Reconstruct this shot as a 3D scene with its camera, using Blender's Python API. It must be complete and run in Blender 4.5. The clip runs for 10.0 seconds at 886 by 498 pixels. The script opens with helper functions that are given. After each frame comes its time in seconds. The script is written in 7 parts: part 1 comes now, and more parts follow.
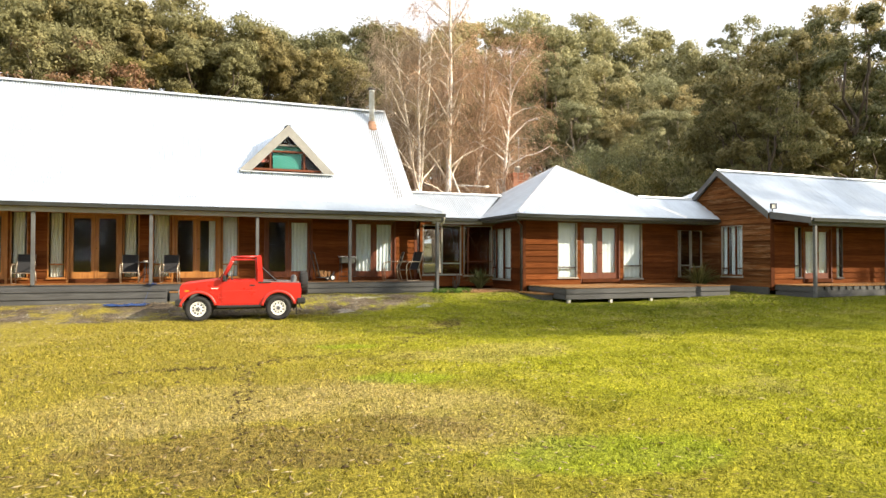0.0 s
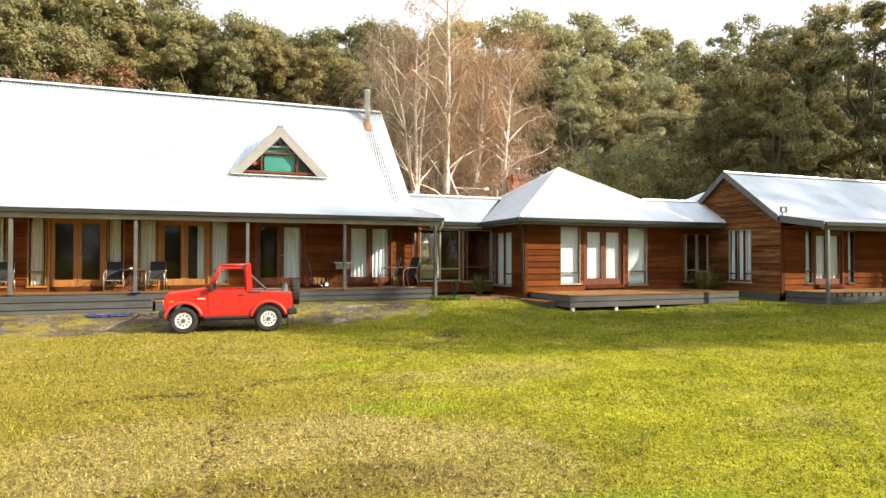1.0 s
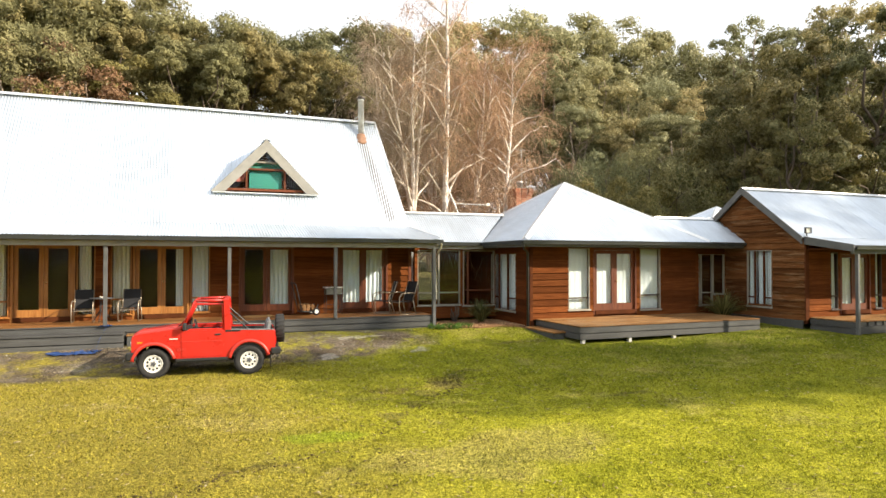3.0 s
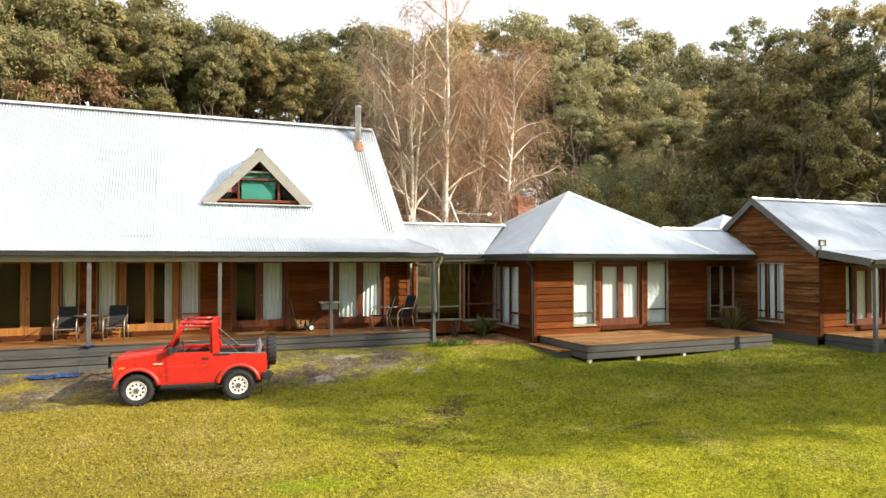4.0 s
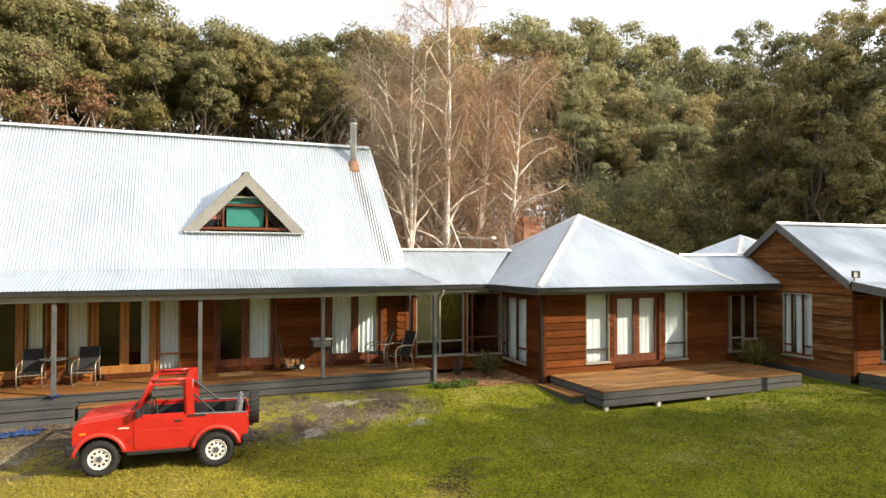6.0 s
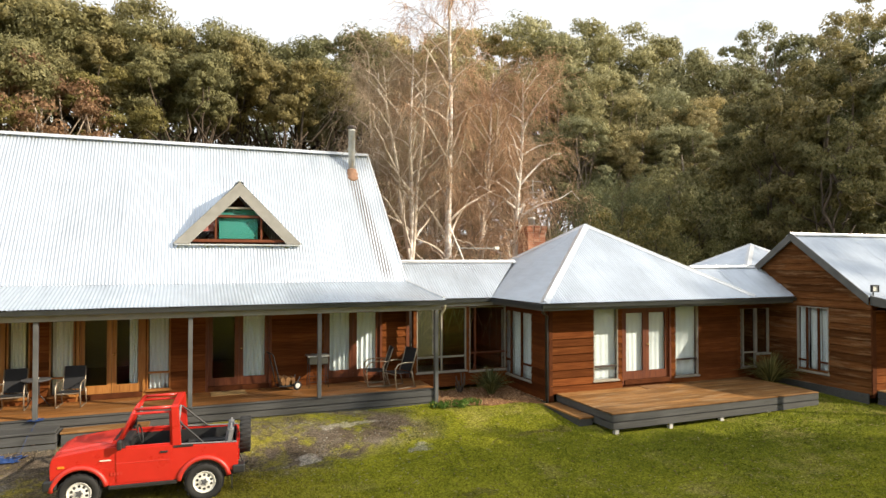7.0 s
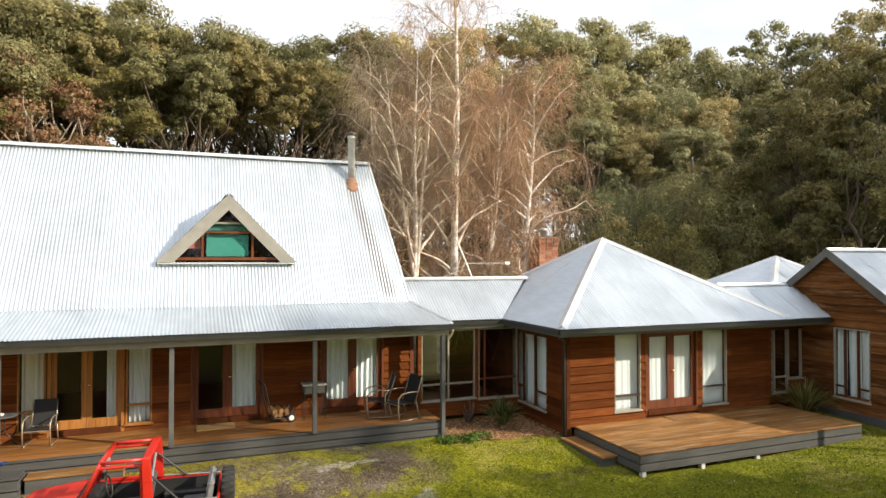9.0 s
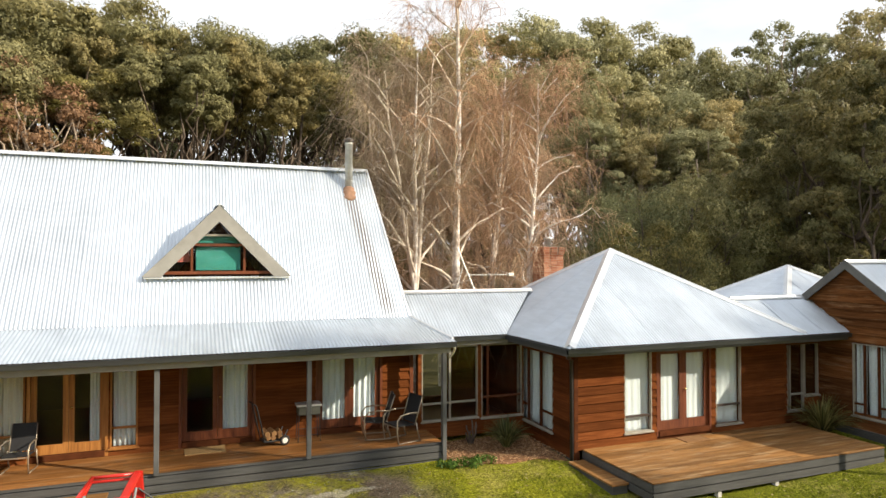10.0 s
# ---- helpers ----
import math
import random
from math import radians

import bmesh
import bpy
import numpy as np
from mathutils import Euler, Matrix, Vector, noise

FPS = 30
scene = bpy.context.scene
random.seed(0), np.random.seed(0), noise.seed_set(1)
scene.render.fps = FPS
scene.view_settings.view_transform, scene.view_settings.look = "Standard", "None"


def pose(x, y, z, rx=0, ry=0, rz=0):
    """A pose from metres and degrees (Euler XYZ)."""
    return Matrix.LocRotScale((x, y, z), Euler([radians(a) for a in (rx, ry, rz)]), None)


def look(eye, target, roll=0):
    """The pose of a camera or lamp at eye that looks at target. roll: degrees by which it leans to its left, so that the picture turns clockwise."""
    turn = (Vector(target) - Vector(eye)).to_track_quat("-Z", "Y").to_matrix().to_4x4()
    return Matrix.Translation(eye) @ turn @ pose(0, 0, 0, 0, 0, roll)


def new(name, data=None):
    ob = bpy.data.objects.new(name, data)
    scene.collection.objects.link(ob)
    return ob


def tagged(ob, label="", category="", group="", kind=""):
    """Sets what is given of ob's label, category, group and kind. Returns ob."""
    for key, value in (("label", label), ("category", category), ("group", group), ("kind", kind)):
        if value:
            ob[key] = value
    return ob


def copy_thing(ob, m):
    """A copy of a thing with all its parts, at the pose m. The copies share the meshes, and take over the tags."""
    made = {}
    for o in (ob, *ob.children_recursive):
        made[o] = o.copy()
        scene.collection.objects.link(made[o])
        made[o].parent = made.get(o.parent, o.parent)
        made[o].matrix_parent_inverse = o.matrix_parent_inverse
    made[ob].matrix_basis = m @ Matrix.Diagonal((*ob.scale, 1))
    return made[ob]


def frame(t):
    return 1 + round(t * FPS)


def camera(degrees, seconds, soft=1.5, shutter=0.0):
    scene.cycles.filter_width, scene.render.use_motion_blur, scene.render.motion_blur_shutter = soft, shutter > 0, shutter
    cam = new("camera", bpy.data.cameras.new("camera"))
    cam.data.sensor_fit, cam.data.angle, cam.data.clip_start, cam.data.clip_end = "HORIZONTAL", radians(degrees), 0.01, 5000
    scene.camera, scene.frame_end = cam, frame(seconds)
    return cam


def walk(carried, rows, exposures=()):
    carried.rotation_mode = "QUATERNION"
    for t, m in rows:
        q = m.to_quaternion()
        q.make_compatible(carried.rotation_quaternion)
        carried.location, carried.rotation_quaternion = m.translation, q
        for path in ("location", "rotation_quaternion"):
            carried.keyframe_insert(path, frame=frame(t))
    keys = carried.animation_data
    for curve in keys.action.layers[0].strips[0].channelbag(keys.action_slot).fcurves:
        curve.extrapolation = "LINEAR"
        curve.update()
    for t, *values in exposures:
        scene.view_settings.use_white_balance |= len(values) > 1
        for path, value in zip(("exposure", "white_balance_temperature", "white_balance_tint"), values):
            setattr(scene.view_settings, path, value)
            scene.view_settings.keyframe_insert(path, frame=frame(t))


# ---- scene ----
cam = camera(70.0, 10.0)
PATH = [
    (0, (-7.268, -19.578, 1.473), (-6.555, -17.71, 1.508), 0.1),
    (0.5, (-7.23, -19.188, 1.542), (-6.506, -17.324, 1.575), 0.0),
    (1, (-7.034, -18.844, 1.669), (-6.312, -16.979, 1.703), 0.0),
    (1.5, (-6.928, -18.511, 1.856), (-6.203, -16.648, 1.888), 0.0),
    (2, (-6.783, -18.142, 2.028), (-6.056, -16.279, 2.063), 0.0),
    (3.5, (-6.471, -17.142, 2.602), (-5.738, -15.282, 2.635), 0.0),
    (4, (-6.347, -16.796, 2.791), (-5.612, -14.936, 2.825), -0.0),
    (4.5, (-6.244, -16.485, 2.973), (-5.507, -14.626, 3.005), -0.0),
    (5, (-6.121, -16.129, 3.196), (-5.384, -14.27, 3.23), -0.0),
    (5.5, (-6.018, -15.83, 3.419), (-5.281, -13.971, 3.453), -0.0),
    (6, (-5.899, -15.48, 3.648), (-5.162, -13.621, 3.683), -0.0),
    (7.5, (-5.597, -14.535, 4.125), (-4.861, -12.676, 4.162), -0.0),
    (8, (-5.499, -14.202, 4.274), (-4.766, -12.341, 4.31), -0.0),
    (8.5, (-5.416, -13.889, 4.347), (-4.686, -12.028, 4.384), 0.0),
    (9, (-5.295, -13.566, 4.438), (-4.567, -11.704, 4.475), -0.0),
    (9.5, (-5.178, -13.263, 4.572), (-4.452, -11.4, 4.608), 0.0),
    (10, (-5.052, -12.911, 4.759), (-4.326, -11.048, 4.795), 0.0),
]
EXPOSURES = [(0.0, 1.06), (2.0, 1.03), (3.5, 0.92), (4.5, 0.8), (6.0, 0.68), (10.0, 0.63)]
walk(cam, [(t, look(eye, target, roll)) for t, eye, target, roll in PATH], EXPOSURES)

# ---- light: a low sun from the right, on the camera's side, and a bright, partly clouded sky ----
SUN_AZ, SUN_EL = radians(54), radians(28)
TO_SUN = Vector((math.sin(SUN_AZ) * math.cos(SUN_EL), -math.cos(SUN_AZ) * math.cos(SUN_EL), math.sin(SUN_EL)))
sun = new("sun", bpy.data.lights.new("sun", "SUN"))
sun.data.energy, sun.data.angle, sun.data.color = 5.0, radians(0.6), (1.0, 0.88, 0.70)
sun.matrix_world = look((0, 0, 40), Vector((0, 0, 40)) - TO_SUN)


def make_world():
    world = bpy.data.worlds.new("sky")
    scene.world = world
    world.use_nodes = True
    nt = world.node_tree
    nt.nodes.clear()
    out = nt.nodes.new("ShaderNodeOutputWorld")
    bg = nt.nodes.new("ShaderNodeBackground")
    sky = nt.nodes.new("ShaderNodeTexSky")
    sky.sky_type, sky.sun_disc = "NISHITA", False
    sky.sun_elevation, sky.sun_rotation = SUN_EL, math.atan2(TO_SUN.x, TO_SUN.y)
    co = nt.nodes.new("ShaderNodeTexCoord")
    sep = nt.nodes.new("ShaderNodeMapping")
    sep.inputs["Scale"].default_value = (1.0, 1.0, 2.6)
    cloud = nt.nodes.new("ShaderNodeTexNoise")
    cloud.inputs["Scale"].default_value, cloud.inputs["Detail"].default_value = 2.2, 6
    ramp = nt.nodes.new("ShaderNodeValToRGB")
    ramp.color_ramp.elements[0].position, ramp.color_ramp.elements[1].position = 0.22, 0.36
    ramp.color_ramp.elements[0].color = (0.72, 0.72, 0.72, 1)
    mix = nt.nodes.new("ShaderNodeMixRGB")
    mix.inputs[2].default_value = (9.3, 9.6, 10.0, 1)
    bg.inputs["Strength"].default_value = 0.076
    nt.links.new(co.outputs["Generated"], sep.inputs["Vector"])
    nt.links.new(sep.outputs["Vector"], cloud.inputs["Vector"])
    nt.links.new(cloud.outputs["Fac"], ramp.inputs["Fac"])
    nt.links.new(ramp.outputs["Color"], mix.inputs[0])
    nt.links.new(sky.outputs["Color"], mix.inputs[1])
    nt.links.new(mix.outputs["Color"], bg.inputs["Color"])
    nt.links.new(bg.outputs["Background"], out.inputs["Surface"])


make_world()

# ---- materials ----
def node_mat(name, rough=0.6, metal=0.0, spec=0.5):
    m = bpy.data.materials.new(name)
    m.use_nodes = True
    b = m.node_tree.nodes["Principled BSDF"]
    b.inputs["Roughness"].default_value, b.inputs["Metallic"].default_value = rough, metal
    b.inputs["Specular IOR Level"].default_value = spec
    return m, m.node_tree, b


def mapped(nt, scale=(1, 1, 1), space="Object", turn=(0, 0, 0)):
    co, mp = nt.nodes.new("ShaderNodeTexCoord"), nt.nodes.new("ShaderNodeMapping")
    mp.inputs["Scale"].default_value, mp.inputs["Rotation"].default_value = scale, turn
    if space == "World":
        geo = nt.nodes.new("ShaderNodeNewGeometry")
        nt.links.new(geo.outputs["Position"], mp.inputs["Vector"])
    else:
        nt.links.new(co.outputs[space], mp.inputs["Vector"])
    return mp.outputs["Vector"]


def noise_of(nt, vec, scale, detail=4, rough=0.55, distort=0.0):
    n = nt.nodes.new("ShaderNodeTexNoise")
    n.inputs["Scale"].default_value, n.inputs["Detail"].default_value = scale, detail
    n.inputs["Roughness"].default_value, n.inputs["Distortion"].default_value = rough, distort
    nt.links.new(vec, n.inputs["Vector"])
    return n.outputs["Fac"]


def ramp_of(nt, fac, stops):
    r = nt.nodes.new("ShaderNodeValToRGB")
    el = r.color_ramp.elements
    while len(el) < len(stops):
        el.new(0.5)
    for e, (p, c) in zip(el, stops):
        e.position, e.color = p, (*c, 1)
    nt.links.new(fac, r.inputs["Fac"])
    return r.outputs["Color"]


def blend(nt, fac, a, b, kind="MIX"):
    x = nt.nodes.new("ShaderNodeMixRGB")
    x.blend_type = kind
    for sock, v in zip(x.inputs, (fac, a, b)):
        if isinstance(v, (int, float)):
            sock.default_value = v
        elif isinstance(v, tuple):
            sock.default_value = (*v, 1)
        else:
            nt.links.new(v, sock)
    return x.outputs["Color"]


def bump(nt, b, height, strength=0.3, dist=0.01):
    n = nt.nodes.new("ShaderNodeBump")
    n.inputs["Strength"].default_value, n.inputs["Distance"].default_value = strength, dist
    nt.links.new(height, n.inputs["Height"])
    nt.links.new(n.outputs["Normal"], b.inputs["Normal"])


def piece_random(nt):
    return nt.nodes.new("ShaderNodeObjectInfo").outputs["Random"]


def wood(name, dark, mid, light, rough=0.55, along="x", weather=None, vary=0.35, spec=0.35):
    """Timber with grain along an axis; every board differs a little."""
    m, nt, b = node_mat(name, rough, 0, spec)
    sc = {"x": (0.6, 14, 14), "y": (14, 0.6, 14), "z": (14, 14, 0.6)}[along]
    v = mapped(nt, sc, "World")
    g = noise_of(nt, v, 2.2, 7, 0.6, 0.6)
    c = ramp_of(nt, g, ((0.25, dark), (0.5, mid), (0.78, light)))
    big = noise_of(nt, mapped(nt, (1, 1, 1), "World"), 1.3, 3)
    c = blend(nt, 0.45, c, ramp_of(nt, big, ((0.3, (0.5, 0.45, 0.42)), (0.7, (1, 1, 1)))), "MULTIPLY")
    r = ramp_of(nt, piece_random(nt), ((0.0, (1 - vary,) * 3), (1.0, (1, 1, 1))))
    c = blend(nt, 1.0, c, r, "MULTIPLY")
    if weather:
        w = noise_of(nt, mapped(nt, tuple(0.3 if k < 1 else 2.4 for k in sc), "World"), 3.1, 6, 0.65)
        f = ramp_of(nt, w, ((0.52, (0, 0, 0)), (0.72, (0.8, 0.8, 0.8))))
        c = blend(nt, f, c, weather)
    nt.links.new(c, b.inputs["Base Color"])
    bump(nt, b, g, 0.25, 0.004)
    return m


def plain(name, colour, rough=0.5, metal=0.0, spot=0.15, scale=6.0, spec=0.5, grain=0.05):
    """Paint, metal or plastic with slight stains and fine relief."""
    m, nt, b = node_mat(name, rough, metal, spec)
    n = noise_of(nt, mapped(nt), scale, 6, 0.6)
    lo = tuple(c * (1 - spot) for c in colour)
    hi = tuple(min(1, c * (1 + spot * 0.6)) for c in colour)
    nt.links.new(ramp_of(nt, n, ((0.3, lo), (0.55, colour), (0.75, hi))), b.inputs["Base Color"])
    fine = noise_of(nt, mapped(nt), scale * 12, 3)
    rr = nt.nodes.new("ShaderNodeMapRange")
    rr.inputs["To Min"].default_value, rr.inputs["To Max"].default_value = max(0.02, rough - 0.12), min(1, rough + 0.12)
    nt.links.new(n, rr.inputs["Value"])
    nt.links.new(rr.outputs["Result"], b.inputs["Roughness"])
    if grain:
        bump(nt, b, fine, grain, 0.003)
    return m


def galvanised(name, base, rough, streak=0.2):
    """Weathered zinc-coated sheet: mottled, with faint streaks down the slope and dust."""
    m, nt, b = node_mat(name, rough, 0.65, 0.5)
    v = mapped(nt, (1, 1, 1), "World")
    n1 = noise_of(nt, v, 0.9, 6, 0.62)
    n2 = noise_of(nt, mapped(nt, (9, 1.2, 1.2), "World"), 1.4, 5, 0.6)
    c = ramp_of(nt, n1, ((0.3, tuple(x * 0.86 for x in base)), (0.6, base), (0.8, tuple(min(1, x * 1.06) for x in base))))
    c = blend(nt, streak, c, ramp_of(nt, n2, ((0.35, (0.55, 0.56, 0.58)), (0.62, (1, 1, 1)))), "MULTIPLY")
    r = ramp_of(nt, piece_random(nt), ((0.0, (0.9, 0.9, 0.9)), (1.0, (1, 1, 1))))
    c = blend(nt, 1.0, c, r, "MULTIPLY")
    nt.links.new(c, b.inputs["Base Color"])
    # rusty run-off below the flue, down the slope
    ge, dot, st = nt.nodes.new("ShaderNodeNewGeometry"), nt.nodes.new("ShaderNodeVectorMath"), nt.nodes.new("ShaderNodeMapRange")
    dot.operation, dot.inputs[1].default_value = "DOT_PRODUCT", (1, 0.228, 0)
    nt.links.new(ge.outputs["Position"], dot.inputs[0])
    fl, dist, gate = nt.nodes.new("ShaderNodeMath"), nt.nodes.new("ShaderNodeMath"), nt.nodes.new("ShaderNodeSeparateXYZ")
    fl.inputs[1].default_value = 0.46
    nt.links.new(dot.outputs["Value"], fl.inputs[0])
    dist.operation = "ABSOLUTE"
    nt.links.new(fl.outputs["Value"], dist.inputs[0])
    st.inputs["From Min"].default_value, st.inputs["From Max"].default_value = 0.24, 0.1
    nt.links.new(dist.outputs["Value"], st.inputs["Value"])
    nt.links.new(ge.outputs["Position"], gate.inputs["Vector"])
    hi, lo = nt.nodes.new("ShaderNodeMapRange"), nt.nodes.new("ShaderNodeMapRange")
    hi.inputs["From Min"].default_value, hi.inputs["From Max"].default_value = 3.72, 3.6
    lo.inputs["From Min"].default_value, lo.inputs["From Max"].default_value = 1.35, 1.6
    nt.links.new(gate.outputs["Y"], hi.inputs["Value"])
    nt.links.new(gate.outputs["Y"], lo.inputs["Value"])
    wave = nt.nodes.new("ShaderNodeMath")
    wave.operation, wave.inputs[1].default_value = "MULTIPLY", 82.67
    nt.links.new(gate.outputs["X"], wave.inputs[0])
    sn = nt.nodes.new("ShaderNodeMath")
    sn.operation = "SINE"
    nt.links.new(wave.outputs["Value"], sn.inputs[0])
    lines = nt.nodes.new("ShaderNodeMapRange")
    lines.inputs["From Min"].default_value, lines.inputs["From Max"].default_value, lines.inputs["To Max"].default_value = 0.0, 0.7, 0.95
    nt.links.new(sn.outputs["Value"], lines.inputs["Value"])
    f = st.outputs["Result"]
    for o in (hi.outputs["Result"], lo.outputs["Result"], lines.outputs["Result"]):
        mm = nt.nodes.new("ShaderNodeMath")
        mm.operation = "MULTIPLY"
        nt.links.new(f, mm.inputs[0])
        nt.links.new(o, mm.inputs[1])
        f = mm.outputs["Value"]
    nt.links.new(blend(nt, f, c, (0.15, 0.11, 0.08)), b.inputs["Base Color"])
    rr = nt.nodes.new("ShaderNodeMapRange")
    rr.inputs["To Min"].default_value, rr.inputs["To Max"].default_value = rough - 0.1, rough + 0.15
    nt.links.new(n1, rr.inputs["Value"])
    nt.links.new(rr.outputs["Result"], b.inputs["Roughness"])
    return m


def glass(name, tint=(0.95, 0.965, 0.955), face=0.018):
    m = bpy.data.materials.new(name)
    m.use_nodes = True
    nt = m.node_tree
    nt.nodes.clear()
    out, mix = nt.nodes.new("ShaderNodeOutputMaterial"), nt.nodes.new("ShaderNodeMixShader")
    tr, gl, fr = nt.nodes.new("ShaderNodeBsdfTransparent"), nt.nodes.new("ShaderNodeBsdfGlossy"), nt.nodes.new("ShaderNodeLayerWeight")
    tr.inputs["Color"].default_value = (*tint, 1)
    gl.inputs["Roughness"].default_value = 0.02
    fr.inputs["Blend"].default_value = 0.5
    steep, gloss = nt.nodes.new("ShaderNodeMath"), nt.nodes.new("ShaderNodeMath")
    steep.operation, steep.inputs[1].default_value = "POWER", 4.5
    gloss.operation, gloss.inputs[1].default_value, gloss.inputs[2].default_value = "MULTIPLY_ADD", 0.6, face
    nt.links.new(fr.outputs["Facing"], steep.inputs[0])
    nt.links.new(steep.outputs["Value"], gloss.inputs[0])
    v = mapped(nt, (1, 1, 1), "World")
    bn = nt.nodes.new("ShaderNodeBump")
    bn.inputs["Strength"].default_value, bn.inputs["Distance"].default_value = 0.06, 0.02
    nt.links.new(noise_of(nt, v, 1.6, 2), bn.inputs["Height"])
    nt.links.new(bn.outputs["Normal"], gl.inputs["Normal"])
    nt.links.new(gloss.outputs["Value"], mix.inputs["Fac"])
    nt.links.new(tr.outputs["BSDF"], mix.inputs[1])
    nt.links.new(gl.outputs["BSDF"], mix.inputs[2])
    nt.links.new(mix.outputs["Shader"], out.inputs["Surface"])
    return m


def leafy(name, dark, mid, light, rough=0.6):
    """Foliage: each leaf cluster takes its own shade, with some light through it."""
    m, nt, b = node_mat(name, rough, 0, 0.25)
    geo = nt.nodes.new("ShaderNodeNewGeometry")
    c = ramp_of(nt, geo.outputs["Random Per Island"], ((0.0, dark), (0.5, mid), (1.0, light)))
    big = noise_of(nt, mapped(nt, (1, 1, 1), "World"), 0.35, 3)
    c = blend(nt, 0.55, c, ramp_of(nt, big, ((0.35, (0.66, 0.68, 0.64)), (0.65, (1.0, 0.96, 0.84)))), "MULTIPLY")
    r = ramp_of(nt, piece_random(nt), ((0.0, (0.74, 0.79, 0.78)), (0.5, (1.0, 1.0, 0.95)), (1.0, (1.12, 0.98, 0.84))))
    c = blend(nt, 1.0, c, r, "MULTIPLY")
    nt.links.new(c, b.inputs["Base Color"])
    tl, mix, out = nt.nodes.new("ShaderNodeBsdfTranslucent"), nt.nodes.new("ShaderNodeMixShader"), nt.nodes["Material Output"]
    nt.links.new(c, tl.inputs["Color"])
    mix.inputs["Fac"].default_value = 0.34
    nt.links.new(b.outputs["BSDF"], mix.inputs[1])
    nt.links.new(tl.outputs["BSDF"], mix.inputs[2])
    nt.links.new(mix.outputs["Shader"], out.inputs["Surface"])
    return m


def bark(name, dark, light, scale=5.0, stretch=0.25):
    m, nt, b = node_mat(name, 0.85, 0, 0.2)
    n = noise_of(nt, mapped(nt, (1, 1, stretch), "World"), scale, 6, 0.65, 0.4)
    nt.links.new(ramp_of(nt, n, ((0.35, dark), (0.62, light))), b.inputs["Base Color"])
    bump(nt, b, n, 0.5, 0.02)
    return m


CEDAR = wood("cedar_boards", (0.11, 0.032, 0.009), (0.178, 0.055, 0.0155), (0.27, 0.096, 0.029), 0.85, "x", None, 0.5, 0.04)
CEDAR_Y = wood("cedar_boards_end_wall", (0.075, 0.027, 0.0095), (0.165, 0.066, 0.022), (0.265, 0.12, 0.046), 0.85, "y", (0.26, 0.155, 0.08), 0.5, 0.04)
# same cedar made darker: the unlit side wall's shade is put into the colour
CEDAR_SIDE_SHADE = wood("cedar_boards_side_shade", (0.085, 0.024, 0.007), (0.13, 0.038, 0.011), (0.19, 0.062, 0.018), 0.85, "y", None, 0.5, 0.04)
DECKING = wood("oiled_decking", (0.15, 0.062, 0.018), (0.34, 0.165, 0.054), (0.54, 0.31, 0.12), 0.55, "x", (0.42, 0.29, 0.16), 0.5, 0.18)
# veranda copy of the decking: the roof's shade is put into its tone
VERANDA_DECK = wood("shade_toned_decking", (0.15, 0.055, 0.0145), (0.34, 0.145, 0.041), (0.49, 0.245, 0.082), 0.5, "x", (0.34, 0.2, 0.1), 0.5, 0.2)
DOOR_WOOD = wood("door_timber", (0.22, 0.082, 0.02), (0.40, 0.17, 0.043), (0.54, 0.265, 0.08), 0.42, "z", None, 0.15)
DOOR_DARK = wood("dark_door_timber", (0.08, 0.02, 0.0075), (0.15, 0.041, 0.014), (0.235, 0.077, 0.028), 0.5, "z", None, 0.15)
GREY_PAINT = plain("weathered_grey_paint", (0.095, 0.096, 0.093), 0.6, 0, 0.3, 3.0)
FASCIA_GREY = wood("grey_deck_fascia", (0.055, 0.056, 0.054), (0.09, 0.09, 0.086), (0.135, 0.134, 0.127), 0.65, "x", None, 0.3)
GUTTER = plain("dark_gutter_paint", (0.032, 0.035, 0.036), 0.38, 0.0, 0.2, 4.0)
BARGE = plain("warm_grey_barge_paint", (0.27, 0.26, 0.235), 0.6, 0, 0.2, 3.0)
ZINC = galvanised("zinc_roof", (0.605, 0.66, 0.725), 0.42)
RECESS_FRAME = plain("pale_recess_frame", (0.29, 0.265, 0.215), 0.5, 0, 0.2, 5.0)
STEEL = plain("flue_steel", (0.6, 0.6, 0.58), 0.4, 0.35, 0.3, 5.0)
ALU = plain("window_aluminium", (0.62, 0.60, 0.56), 0.45, 0.3, 0.15, 5.0)
DARK_ALU = plain("dark_window_frame", (0.05, 0.035, 0.03), 0.45, 0.1, 0.2, 5.0)
CONCRETE = plain("pale_concrete", (0.5, 0.48, 0.44), 0.85, 0, 0.2, 6.0)
GLASS = glass("window_glass")

# ---- building tools ----
def finish(bm, name, material, smooth=False):
    me = bpy.data.meshes.new(name)
    bm.normal_update()
    bm.to_mesh(me)
    bm.free()
    if material:
        me.materials.append(material)
    if smooth:
        me.polygons.foreach_set("use_smooth", [True] * len(me.polygons))
    return me


def part(name, bm, material, parent, label="", smooth=False, at=None):
    """Links a bmesh, or a mesh that is shared, as one object under a thing or part."""
    me = bm if isinstance(bm, bpy.types.Mesh) else finish(bm, name, material, smooth)
    ob = new(name, me)
    ob.parent = parent
    if at is not None:
        ob.matrix_basis = at
    if label:
        ob["label"] = label
    return ob


def thing(name, label, category, at=None, group="", kind=""):
    """An Empty at a thing's base, to which its parts belong."""
    ob = new(name)
    ob.empty_display_size = 0.1
    if at is not None:
        ob.matrix_basis = at
    return tagged(ob, label, category, group, kind)


def single(name, bm, material, label, category, at=None, group="", kind="", smooth=False):
    ob = part(name, bm, material, None, "", smooth, at)
    return tagged(ob, label, category, group, kind)


